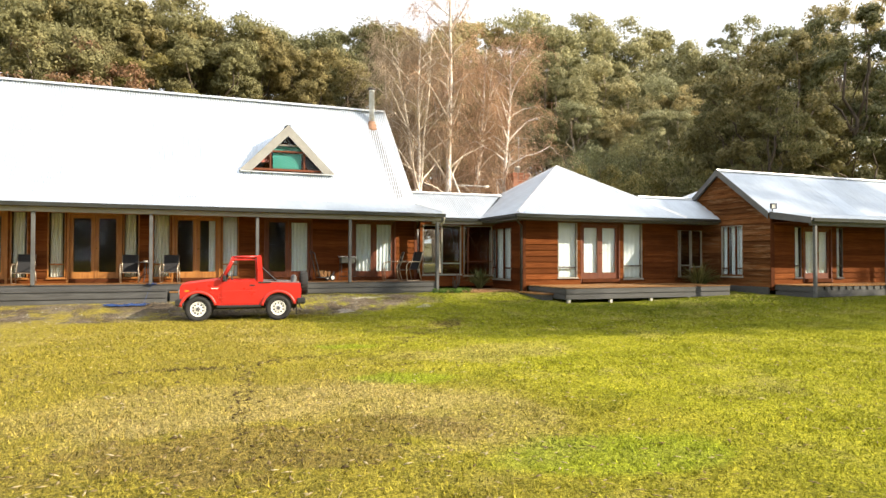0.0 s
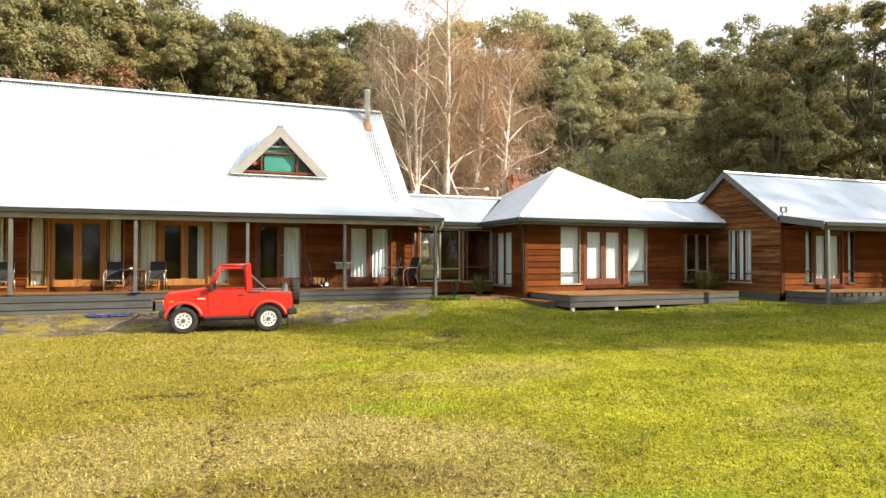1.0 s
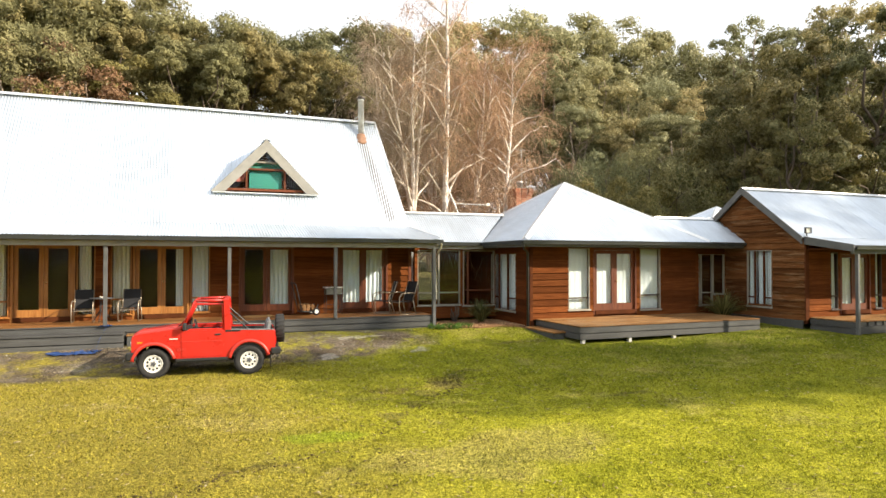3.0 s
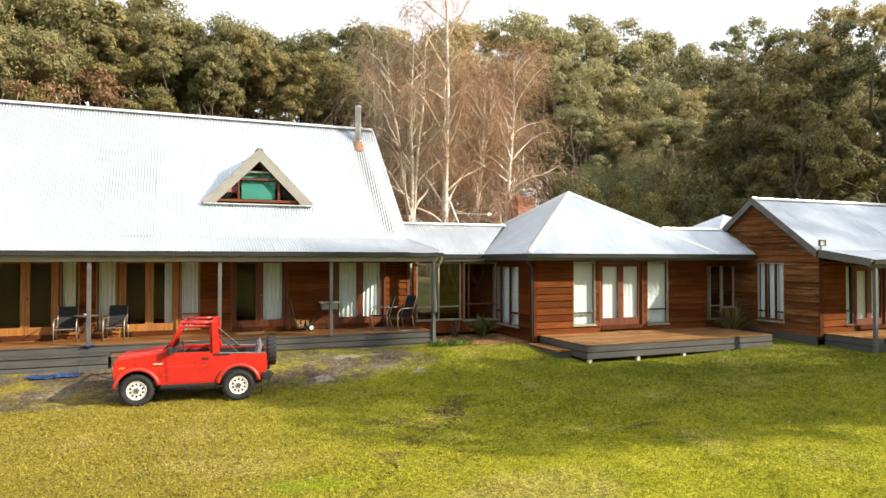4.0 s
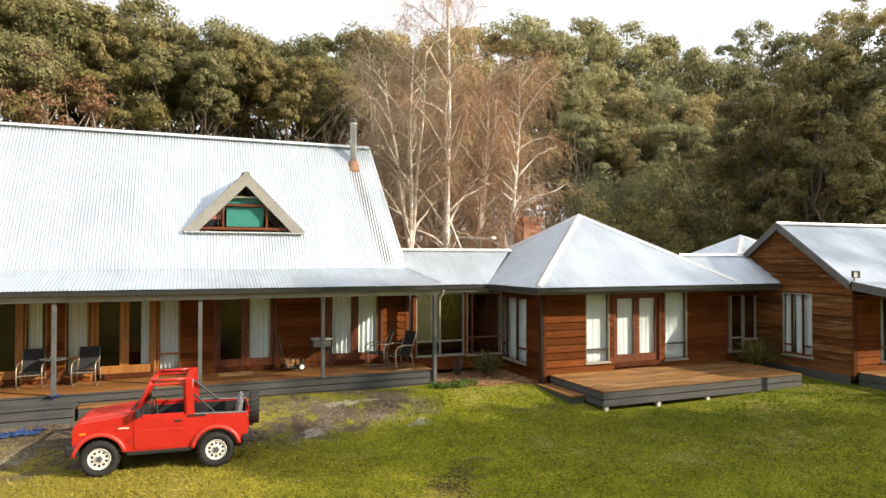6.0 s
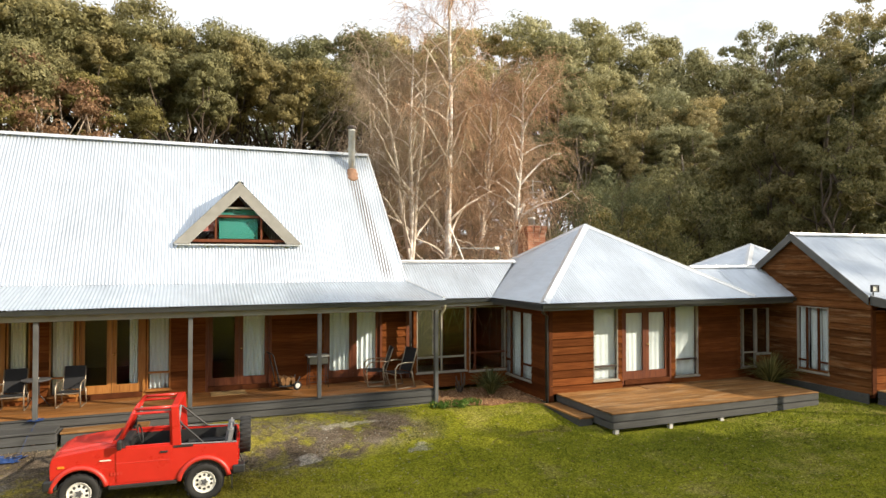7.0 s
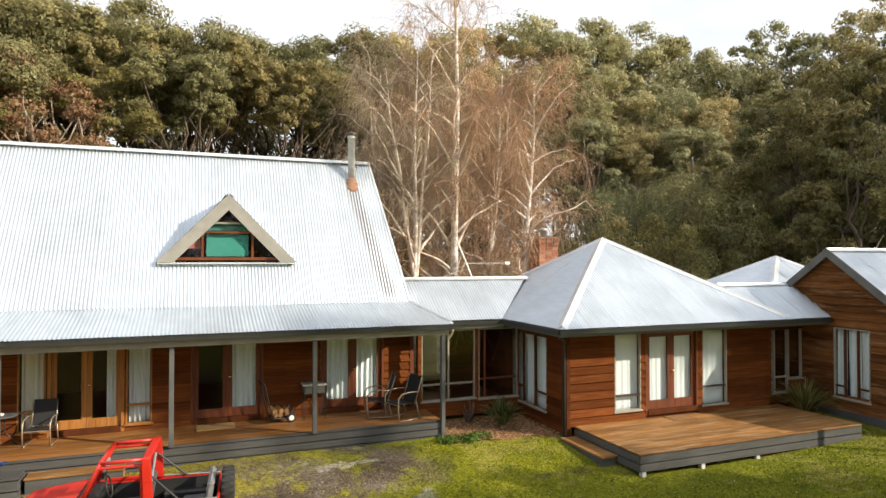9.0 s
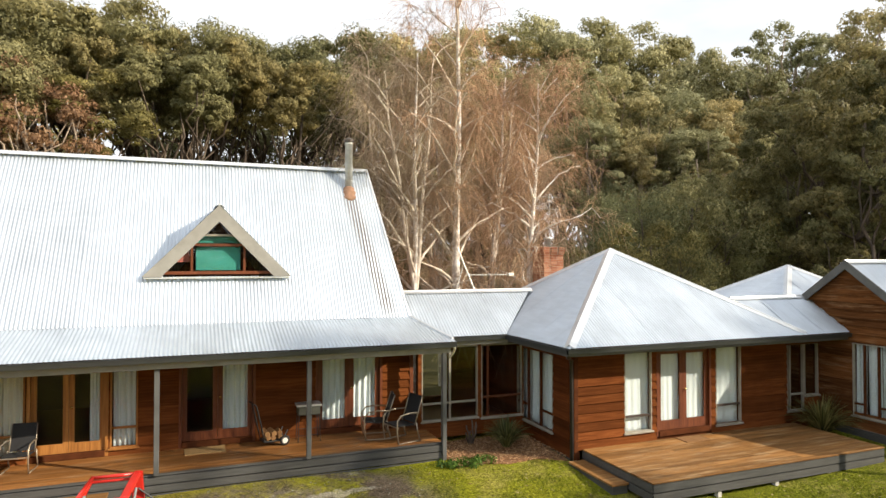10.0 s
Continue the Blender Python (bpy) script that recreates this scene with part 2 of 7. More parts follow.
def box(bm, x0, x1, y0, y1, z0, z1, bevel=0.0):
    m = Matrix.LocRotScale(((x0 + x1) / 2, (y0 + y1) / 2, (z0 + z1) / 2), None, (abs(x1 - x0), abs(y1 - y0), abs(z1 - z0)))
    vs = bmesh.ops.create_cube(bm, size=1, matrix=m)["verts"]
    if bevel:
        es = list({e for v in vs for e in v.link_edges})
        bmesh.ops.bevel(bm, geom=es, offset=bevel, segments=1, affect="EDGES")
    return bm


def boxed(x0, x1, y0, y1, z0, z1, bevel=0.0):
    return box(bmesh.new(), x0, x1, y0, y1, z0, z1, bevel)


def prism(bm, outline, along, depth):
    """A closed outline of points, swept along a vector."""
    d = Vector(along).normalized() * depth
    a = [bm.verts.new(Vector(p)) for p in outline]
    b = [bm.verts.new(Vector(p) + d) for p in outline]
    n = len(a)
    bm.faces.new(a[::-1])
    bm.faces.new(b)
    for i in range(n):
        bm.faces.new((a[i], a[(i + 1) % n], b[(i + 1) % n], b[i]))
    bmesh.ops.recalc_face_normals(bm, faces=bm.faces[:])
    return bm


def tube(bm, points, radii, sides=8, caps=True):
    """A round bar through points, whose radius may change."""
    pts = [Vector(p) for p in points]
    if isinstance(radii, (int, float)):
        radii = [radii] * len(pts)
    rings, side = [], None
    for i, p in enumerate(pts):
        d = (pts[min(i + 1, len(pts) - 1)] - pts[max(i - 1, 0)]).normalized()
        if side is None:
            side = d.orthogonal().normalized()
        side = (side - d * side.dot(d)).normalized()
        up = d.cross(side)
        rings.append([bm.verts.new(p + (side * math.cos(a) + up * math.sin(a)) * radii[i]) for a in (2 * math.pi * k / sides for k in range(sides))])
    for r, s in zip(rings, rings[1:]):
        for k in range(sides):
            bm.faces.new((r[k], r[(k + 1) % sides], s[(k + 1) % sides], s[k]))
    if caps:
        bm.faces.new(rings[0][::-1])
        bm.faces.new(rings[-1])
    return bm


def lathe(bm, profile, sides=24, axis="z", at=(0, 0, 0), caps=True):
    """A profile of (radius, height) turned round an axis."""
    rings = []
    for r, h in profile:
        ring = []
        for k in range(sides):
            a = 2 * math.pi * k / sides
            c, s = r * math.cos(a), r * math.sin(a)
            p = {"z": (c, s, h), "y": (c, h, s), "x": (h, c, s)}[axis]
            ring.append(bm.verts.new(Vector(p) + Vector(at)))
        rings.append(ring)
    for r, s in zip(rings, rings[1:]):
        for k in range(sides):
            bm.faces.new((r[k], r[(k + 1) % sides], s[(k + 1) % sides], s[k]))
    if caps:
        for ring in (rings[0], rings[-1]):
            bm.faces.new(ring)
    bmesh.ops.recalc_face_normals(bm, faces=bm.faces[:])
    return bm


def fast_mesh(name, verts, faces, material, smooth=False):
    """A mesh from whole arrays; every face has as many corners as a row of faces has."""
    verts, faces = np.asarray(verts, float), np.asarray(faces, int)
    me = bpy.data.meshes.new(name)
    n, k = faces.shape
    me.vertices.add(len(verts))
    me.vertices.foreach_set("co", verts.ravel())
    me.loops.add(n * k)
    me.loops.foreach_set("vertex_index", faces.ravel())
    me.polygons.add(n)
    me.polygons.foreach_set("loop_start", np.arange(n) * k)
    me.materials.append(material)
    if smooth:
        me.polygons.foreach_set("use_smooth", np.ones(n, bool))
    me.update()
    me.validate()
    return me


WAVE = 0.076


def sheet_mesh(name, eave, along, up, width, low, high, material, lift=0.0):
    """Corrugated sheet: eave is a corner; along and up span its plane; low(u) and high(u) are where it begins and ends up the slope."""
    eave, along, up = Vector(eave), Vector(along).normalized(), Vector(up).normalized()
    nrm = along.cross(up).normalized()
    if nrm.z < 0:
        nrm = -nrm
    cols = max(2, int(width / WAVE * 6))
    vs, fs = [], []
    for i in range(cols + 1):
        u = width * i / cols
        h = 0.0085 * math.cos(2 * math.pi * u / WAVE) + lift
        a, b = low(u), max(low(u) + 0.001, high(u))
        for t in (0.0, 0.5, 1.0):
            vs.append(eave + along * u + up * (a + (b - a) * t) + nrm * h)
        if i:
            k = 3 * i
            fs += [(k - 3, k, k + 1, k - 2), (k - 2, k + 1, k + 2, k - 1)]
    return fast_mesh(name, vs, fs, material, True)


def roof_slope(parent, eave, along, up, width, low, high, material, first_lift=0.0):
    """A roof slope laid with lapped corrugated sheets, each an object."""
    n = max(1, round(width / 0.762))
    w = width / n
    along, up = Vector(along).normalized(), Vector(up).normalized()
    for i in range(n):
        me = sheet_mesh("roof_sheet", Vector(eave) + along * (i * w - 0.01), along, up, w + 0.02, lambda u, i=i: low(i * w + u), lambda u, i=i: high(i * w + u), material, first_lift + 0.002 * (i % 2))
        part("roof_sheet", me, None, parent)

# ---- the ground ----
def smooth(a, b, t):
    t = min(1, max(0, (t - a) / (b - a)))
    return t * t * (3 - 2 * t)


def ground_z(x, y):
    """Lawn: level in front, rising a little to the decks and to the end house."""
    start = -2.6 - 3.6 * smooth(-4.5, 1.5, x)
    z = (0.30 + 0.12 * smooth(-9, -4.5, x)) * smooth(start, -0.2, y)
    z += 0.32 * smooth(4.5, 10.3, x) * smooth(-11.0, -5.3, y) * (1 - z / 0.42)
    z += 0.035 * noise.noise(Vector((x * 0.35, y * 0.35, 0))) + 0.012 * noise.noise(Vector((x * 1.7, y * 1.7, 3)))
    return z + 0.03 * max(0, y - 14)


def steps(fine0, fine1, step, far):
    mid = list(np.arange(fine0, fine1 + 1e-6, step))
    out, s = [], step
    while (out[-1] if out else 0) < far:
        s *= 1.35
        out.append((out[-1] if out else 0) + s)
    return [fine0 - d for d in out[::-1]] + mid + [fine1 + d for d in out]


def make_ground():
    xs, ys = steps(-18, 18, 0.4, 900), steps(-22, 8, 0.4, 900)
    vs = [(x, y, ground_z(x, y)) for y in ys for x in xs]
    w = len(xs)
    fs = [(j * w + i, j * w + i + 1, (j + 1) * w + i + 1, (j + 1) * w + i) for j in range(len(ys) - 1) for i in range(w - 1)]
    return tagged(new("ground", fast_mesh("ground", vs, fs, LAWN, True)), "mossy yellow-green lawn with straw patches and bare mud", "lawn", kind="structure")


def patch(nt, x, y, rx, ry, edge, scale=0.8):
    """A soft ragged-edged patch of the ground round (x, y)."""
    geo = nt.nodes.new("ShaderNodeNewGeometry")
    wob, add, sub, ln = (nt.nodes.new("ShaderNodeTexNoise"), nt.nodes.new("ShaderNodeVectorMath"), nt.nodes.new("ShaderNodeMapping"), nt.nodes.new("ShaderNodeVectorMath"))
    wob.inputs["Scale"].default_value, wob.inputs["Detail"].default_value = scale, 6
    sc = nt.nodes.new("ShaderNodeVectorMath")
    sc.operation, sc.inputs[1].default_value = "MULTIPLY_ADD", (edge * 2, edge * 2, 0)
    sc.inputs[2].default_value = (-edge, -edge, 0)
    nt.links.new(geo.outputs["Position"], wob.inputs["Vector"])
    nt.links.new(wob.outputs["Color"], sc.inputs[0])
    nt.links.new(geo.outputs["Position"], add.inputs[0])
    nt.links.new(sc.outputs["Vector"], add.inputs[1])
    sub.inputs["Location"].default_value, sub.inputs["Scale"].default_value = (-x / rx, -y / ry, 0), (1 / rx, 1 / ry, 0)
    nt.links.new(add.outputs["Vector"], sub.inputs["Vector"])
    ln.operation = "LENGTH"
    nt.links.new(sub.outputs["Vector"], ln.inputs[0])
    r = nt.nodes.new("ShaderNodeMapRange")
    r.interpolation_type = "SMOOTHSTEP"
    r.inputs["From Min"].default_value, r.inputs["From Max"].default_value = 1.15, 0.75
    nt.links.new(ln.outputs["Value"], r.inputs["Value"])
    return r.outputs["Result"]


def times(nt, a, b):
    m = nt.nodes.new("ShaderNodeMath")
    m.operation = "MULTIPLY"
    for sock, v in zip(m.inputs, (a, b)):
        if isinstance(v, (int, float)):
            sock.default_value = v
        else:
            nt.links.new(v, sock)
    return m.outputs["Value"]


def lawn_colour(nt):
    v = mapped(nt, (1, 1, 1), "World")
    mid, fine = noise_of(nt, v, 1.1, 7, 0.72), noise_of(nt, v, 48, 4, 0.75)
    c = ramp_of(nt, mid, ((0.28, (0.18, 0.192, 0.0115)), (0.46, (0.285, 0.285, 0.017)), (0.64, (0.40, 0.382, 0.032))))
    # greener turf towards the buildings, with shade put into its darker tone; bare brown woodland floor behind them
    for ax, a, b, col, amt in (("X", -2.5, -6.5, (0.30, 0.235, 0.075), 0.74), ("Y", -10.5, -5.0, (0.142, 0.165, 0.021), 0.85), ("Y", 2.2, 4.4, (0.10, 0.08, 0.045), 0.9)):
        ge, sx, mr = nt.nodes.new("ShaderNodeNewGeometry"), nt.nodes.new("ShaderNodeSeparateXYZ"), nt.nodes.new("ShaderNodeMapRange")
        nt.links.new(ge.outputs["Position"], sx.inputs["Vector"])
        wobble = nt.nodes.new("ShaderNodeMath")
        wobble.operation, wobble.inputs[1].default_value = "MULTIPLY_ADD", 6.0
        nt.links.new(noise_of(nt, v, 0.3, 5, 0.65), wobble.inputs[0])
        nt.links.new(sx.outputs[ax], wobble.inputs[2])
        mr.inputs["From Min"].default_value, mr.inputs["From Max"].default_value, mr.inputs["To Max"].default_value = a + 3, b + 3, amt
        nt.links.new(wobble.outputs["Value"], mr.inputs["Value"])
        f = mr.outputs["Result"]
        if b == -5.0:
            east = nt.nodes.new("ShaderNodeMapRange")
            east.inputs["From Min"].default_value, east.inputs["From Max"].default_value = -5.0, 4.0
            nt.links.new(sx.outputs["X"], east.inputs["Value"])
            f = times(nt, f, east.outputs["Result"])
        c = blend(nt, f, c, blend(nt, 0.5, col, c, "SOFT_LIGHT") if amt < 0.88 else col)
    straw = ramp_of(nt, noise_of(nt, v, 0.42, 8, 0.75), ((0.54, (0, 0, 0)), (0.7, (0.6, 0.6, 0.6))))
    c = blend(nt, straw, c, (0.42, 0.34, 0.14))
    for x, y, rx, ry in ((-7.2, -12.7, 2.2, 1.0), (-5.6, -13.2, 1.6, 0.8), (-4.9, -14.0, 0.8, 1.0), (-2.9, -10.3, 1.8, 0.9)):
        c = blend(nt, times(nt, patch(nt, x, y, rx, ry, 0.9), 0.3), c, (0.44, 0.34, 0.16))
    for x, y, rx, ry in ((-4.95, -12.1, 0.65, 0.4), (-4.2, -15.4, 1.0, 0.5), (-4.9, -8.9, 0.6, 0.25)):
        c = blend(nt, times(nt, patch(nt, x, y, rx, ry, 0.5), 0.5), c, (0.24, 0.33, 0.015))
    for x, y, rx, ry in ((-6.6, -14.4, 1.9, 0.6), (-2.0, -6.3, 0.45, 0.5), (-3.2, -6.2, 0.6, 0.25)):
        c = blend(nt, times(nt, patch(nt, x, y, rx, ry, 1.1, 2.0), 0.42), c, (0.18, 0.115, 0.06))
    # bare earth in old wheel ruts
    for x, y, rx, ry in ((-7.4, -10.42, 0.8, 0.07), (-6.72, -11.3, 0.07, 0.75), (-5.9, -9.88, 0.6, 0.07), (-1.1, -4.95, 0.4, 0.12), (-1.6, -5.5, 0.26, 0.3), (-2.15, -6.15, 0.24, 0.32), (-2.65, -6.75, 0.26, 0.3), (-3.2, -7.4, 0.2, 0.3), (-3.75, -8.05, 0.22, 0.28), (1.5, -2.75, 0.8, 0.12), (0.7, -8.1, 0.5, 0.14)):
        c = blend(nt, times(nt, patch(nt, x, y, rx, ry, 0.3, 3.5), 0.5), c, (0.12, 0.088, 0.04))
    clods = ramp_of(nt, noise_of(nt, v, 0.95, 9, 0.8, 0.6), ((0.66, (0, 0, 0)), (0.73, (0.6, 0.6, 0.6))))
    c = blend(nt, clods, c, (0.10, 0.07, 0.03))
    soil = ramp_of(nt, noise_of(nt, v, 1.3, 8, 0.7), ((0.3, (0.075, 0.057, 0.04)), (0.48, (0.125, 0.098, 0.072)), (0.63, (0.19, 0.158, 0.124)), (0.7, (0.42, 0.39, 0.345))))
    moss = ramp_of(nt, noise_of(nt, v, 0.9, 8, 0.75), ((0.47, (1, 1, 1)), (0.6, (0.05, 0.05, 0.05))))
    for x, y, rx, ry in ((-3.4, -1.3, 2.7, 1.5), (-8.7, -1.6, 3.4, 1.5), (-13.5, -1.2, 4.0, 1.0)):
        c = blend(nt, times(nt, patch(nt, x, y, rx, ry, 0.9), moss), c, soil)
    # pale gravel worn bare
    for x, y, rx, ry in ((-3.52, -2.21, 0.28, 0.2), (-1.36, -2.68, 0.34, 0.16), (-2.45, -0.93, 0.7, 0.12)):
        c = blend(nt, times(nt, patch(nt, x, y, rx, ry, 0.4, 3.0), 0.6), c, (0.44, 0.41, 0.36))
    tufts = noise_of(nt, v, 17, 7, 0.8)
    c = blend(nt, 0.75, c, ramp_of(nt, tufts, ((0.4, (0.36, 0.36, 0.3)), (0.5, (1, 1, 1)), (0.61, (1.5, 1.43, 1.5)))), "MULTIPLY")
    return blend(nt, 0.85, c, ramp_of(nt, fine, ((0.37, (0.28, 0.28, 0.22)), (0.48, (0.92, 0.92, 0.87)), (0.62, (1.58, 1.55, 1.5)))), "MULTIPLY"), tufts


def lawn_material():
    m, nt, b = node_mat("lawn", 0.95, 0, 0.1)
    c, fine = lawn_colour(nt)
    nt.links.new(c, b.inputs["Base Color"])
    bump(nt, b, fine, 1.0, 0.06)
    return m


LAWN = lawn_material()
make_ground()


# ---- walls, doors and windows ----
BOARD = 0.195


def spans(u0, u1, holes):
    """What is left of a span when holes are cut from it."""
    out = [(u0, u1)]
    for a, b in holes:
        out = [q for p in out for q in ((p[0], min(p[1], a)), (max(p[0], b), p[1])) if q[1] - q[0] > 0.03]
    return out


def wall(name, at, u0, u1, z0, z1, openings, label, board_mat, peak=None, thick=0.12, base=None):
    """A framed wall in its own plane (x along it, y inwards) with through openings, clad in lapped boards.
    peak: (u, z) of a gable's top, whose slopes begin at z1."""
    bm = bmesh.new()
    edges = sorted({u0, u1, *(e for o in openings for e in o[:2])})
    for a, b in zip(edges, edges[1:]):
        cut = sorted((o[2], o[3]) for o in openings if o[0] < (a + b) / 2 < o[1])
        z = z0
        for lo, hi in cut + [(z1, None)]:
            if lo - z > 0.01:
                box(bm, a, b, 0, thick, z, lo)
            z = hi
    if peak:
        prism(bm, [(u0, 0, z1), (u1, 0, z1), (peak[0], 0, peak[1])], (0, 1, 0), thick)
    w = single(name, bm, CEDAR_DARK, label, "wall", at, kind="structure")
    top = peak[1] if peak else z1
    z = base if base is not None else z0
    while z < top - 0.03:
        zt = min(z + BOARD, top)
        holes = [(o[0], o[1]) for o in openings if min(o[3], zt) - max(o[2], z) > (zt - z) * 0.5]

        def lim(h):
            if not peak or h <= z1:
                return u0, u1
            k = (h - z1) / (peak[1] - z1)
            return u0 + (peak[0] - u0) * k, u1 + (peak[0] - u1) * k
        (la, lb), (ta, tb) = lim(z), lim(zt)
        for a, b in spans(la, lb, holes):
            a2, b2 = max(a, ta), min(b, tb)
            if b2 < a2:
                a2 = b2 = (a + b) / 2
            bm = bmesh.new()
            j = random.uniform(-0.004, 0.003)
            lo = [(a, -0.046 + j, z - 0.016), (b, -0.046 + j, z - 0.014), (b, -0.001, z - 0.014), (a, -0.001, z - 0.014)]
            hi = [(a2, -0.008, zt), (b2, -0.008, zt), (b2, -0.001, zt), (a2, -0.001, zt)]
            lv, hv = [bm.verts.new(p) for p in lo], [bm.verts.new(p) for p in hi]
            bm.faces.new(lv[::-1])
            bm.faces.new(hv)
            for i in range(4):
                bm.faces.new((lv[i], lv[(i + 1) % 4], hv[(i + 1) % 4], hv[i]))
            part("weatherboard", bm, board_mat, w)
        z = zt
    return w


def ring(bm, u0, u1, z0, z1, left, right, bottom, top, y0, y1):
    """A rectangular frame of four members, butted end to end."""
    box(bm, u0, u0 + left, y0, y1, z0, z1)
    box(bm, u1 - right, u1, y0, y1, z0, z1)
    box(bm, u0 + left, u1 - right, y0, y1, z0, z0 + bottom)
    box(bm, u0 + left, u1 - right, y0, y1, z1 - top, z1)
    return bm


FR = 0.028
COUNT = {"door": 0, "window": 0}


def pane(parent, u0, u1, z0, z1, y=0.02):
    p = part("pane", boxed(u0, u1, y, y + 0.006, z0, z1), GLASS, parent)
    p.visible_shadow = False
    return p


def window(at, u0, u1, z0, z1, rail=None, mullions=(), frame_mat=None, trim_mat=None, label="tall fixed window in a dark timber frame", low=None, bar_mat=None):
    """A tall window with a low rail across it and mullions; each light is a pane. low: the lights that have the rail."""
    COUNT["window"] += 1
    frame_mat = frame_mat or DARK_ALU
    w = thing("window_%d" % COUNT["window"], label, "window", at, kind="structure")
    part("window_frame", ring(bmesh.new(), u0, u1, z0, z1, FR, FR, FR, FR, -0.03, 0.045), frame_mat, w)
    if trim_mat:
        part("window_trim", ring(bmesh.new(), u0 - 0.045, u1 + 0.045, z0 - 0.05, z1 + 0.05, 0.044, 0.044, 0.049, 0.049, -0.045, -0.003), trim_mat, w)
    part("window_sill", boxed(u0 - 0.03, u1 + 0.03, -0.075, -0.032, z0 - 0.03, z0 + 0.012, 0.006), frame_mat, w)
    marks = [u0 + FR, *mullions, u1 - FR]
    for m in mullions:
        part("mullion", boxed(m - 0.022, m + 0.022, -0.02, 0.04, z0 + FR, z1 - FR), bar_mat or frame_mat, w)
    for i, (a, b) in enumerate(zip(marks, marks[1:])):
        a, b = a + (0.022 if i else 0), b - (0.022 if i < len(marks) - 2 else 0)
        if rail and (low is None or i in low):
            part("transom", boxed(a, b, -0.01, 0.04, rail - 0.022, rail + 0.022), bar_mat or frame_mat, w)
            pane(w, a, b, z0 + FR, rail - 0.022)
            pane(w, a, b, rail + 0.022, z1 - FR)
        else:
            pane(w, a, b, z0 + FR, z1 - FR)
    return w


def french_door(at, u0, u1, z0, z1, mat, label, foot=0.28, stile=0.1, handle=True):
    """A pair of glazed timber leaves in a frame, with a threshold."""
    COUNT["door"] += 1
    d = thing("door_%d" % COUNT["door"], label, "door", at, kind="structure")
    bm = bmesh.new()
    box(bm, u0, u0 + 0.06, -0.035, 0.12, z0, z1)
    box(bm, u1 - 0.06, u1, -0.035, 0.12, z0, z1)
    box(bm, u0 + 0.06, u1 - 0.06, -0.035, 0.12, z1 - 0.06, z1)
    part("door_frame", bm, mat, d)
    part("threshold", boxed(u0 + 0.06, u1 - 0.06, -0.06, 0.12, z0, z0 + 0.12, 0.008), CEDAR_DARK, d, "dark timber sill")
    mid = (u0 + u1) / 2
    for a, b, k in ((u0 + 0.064, mid - 0.003, 1), (mid + 0.003, u1 - 0.064, 0)):
        leaf = part("leaf", ring(bmesh.new(), a, b, z0 + 0.124, z1 - 0.064, stile, stile, foot - 0.09, 0.1, 0.02, 0.062), mat, d)
        pane(leaf, a + stile, b - stile, z0 + 0.034 + foot, z1 - 0.164, 0.04)
        if handle and k == 0:
            bm = lathe(bmesh.new(), ((0.001, -0.045), (0.022, -0.043), (0.026, -0.03), (0.012, -0.02), (0.012, 0.0), (0.026, 0.002)), 12, "y", (a + 0.05, 0.018, z0 + 1.02))
            part("door_handle", bm, BRASS, leaf, "brass knob", True)
    return d


def curtain(at, u0, u1, z0, z1, mat, label, folds=7, y=0.112, group="curtains", deep=1.0):
    """Hanging cloth with soft pleats that deepen towards the hem."""
    n, k = 48, 8
    ph = random.uniform(0, 6)
    vs, fs = [], []
    for j in range(k + 1):
        h = j / k
        for i in range(n + 1):
            u = i / n
            dep = (0.014 + 0.016 * (1 - h)) * deep
            vs.append((u0 + (u1 - u0) * u, y + dep * math.sin(folds * 2 * math.pi * u + ph + 0.5 * math.sin(3 * h + ph)), z0 + (z1 - z0) * h))
    w = n + 1
    fs = [(j * w + i, j * w + i + 1, (j + 1) * w + i + 1, (j + 1) * w + i) for j in range(k) for i in range(n)]
    c = single("curtain", fast_mesh("curtain", vs, fs, mat, True), None, label, "curtain", at, group)
    mod = c.modifiers.new("cloth", "SOLIDIFY")
    mod.thickness = 0.004
    return c


CEDAR_DARK = plain("wall_core_timber", (0.085, 0.028, 0.011), 0.85, 0, 0.3, 4.0, 0.05)
BRASS = plain("brass", (0.62, 0.44, 0.16), 0.25, 1.0, 0.15, 8.0)
WHITE_CLOTH = plain("white_curtain_cloth", (0.66, 0.72, 0.75), 0.9, 0, 0.06, 9.0)
LINEN = plain("cream_curtain_cloth", (0.70, 0.69, 0.625), 0.9, 0, 0.1, 9.0)
# the rooms' dimness is put into this dark brown for walls and ceilings
ROOM_DARK = plain("dimmed_interior_lining", (0.13, 0.10, 0.075), 0.85, 0, 0.1, 2.0)
INNER_FLOOR = wood("interior_floorboards", (0.12, 0.05, 0.02), (0.2, 0.09, 0.035), (0.28, 0.13, 0.05), 0.4)

MAIN = pose(0, 1.65, 0)
PAV = pose(0, -1.1, 0)
PAV_L = pose(2.62, 0, 0, 0, 0, -90)
LINK = pose(0, 1.2, 0)
LINK2 = pose(0, -0.9, 0)
GAB = pose(10.28, 0, 0, 0, 0, -90)
RFRONT = pose(0, -3.945, 0)
DECK_Z = 0.78

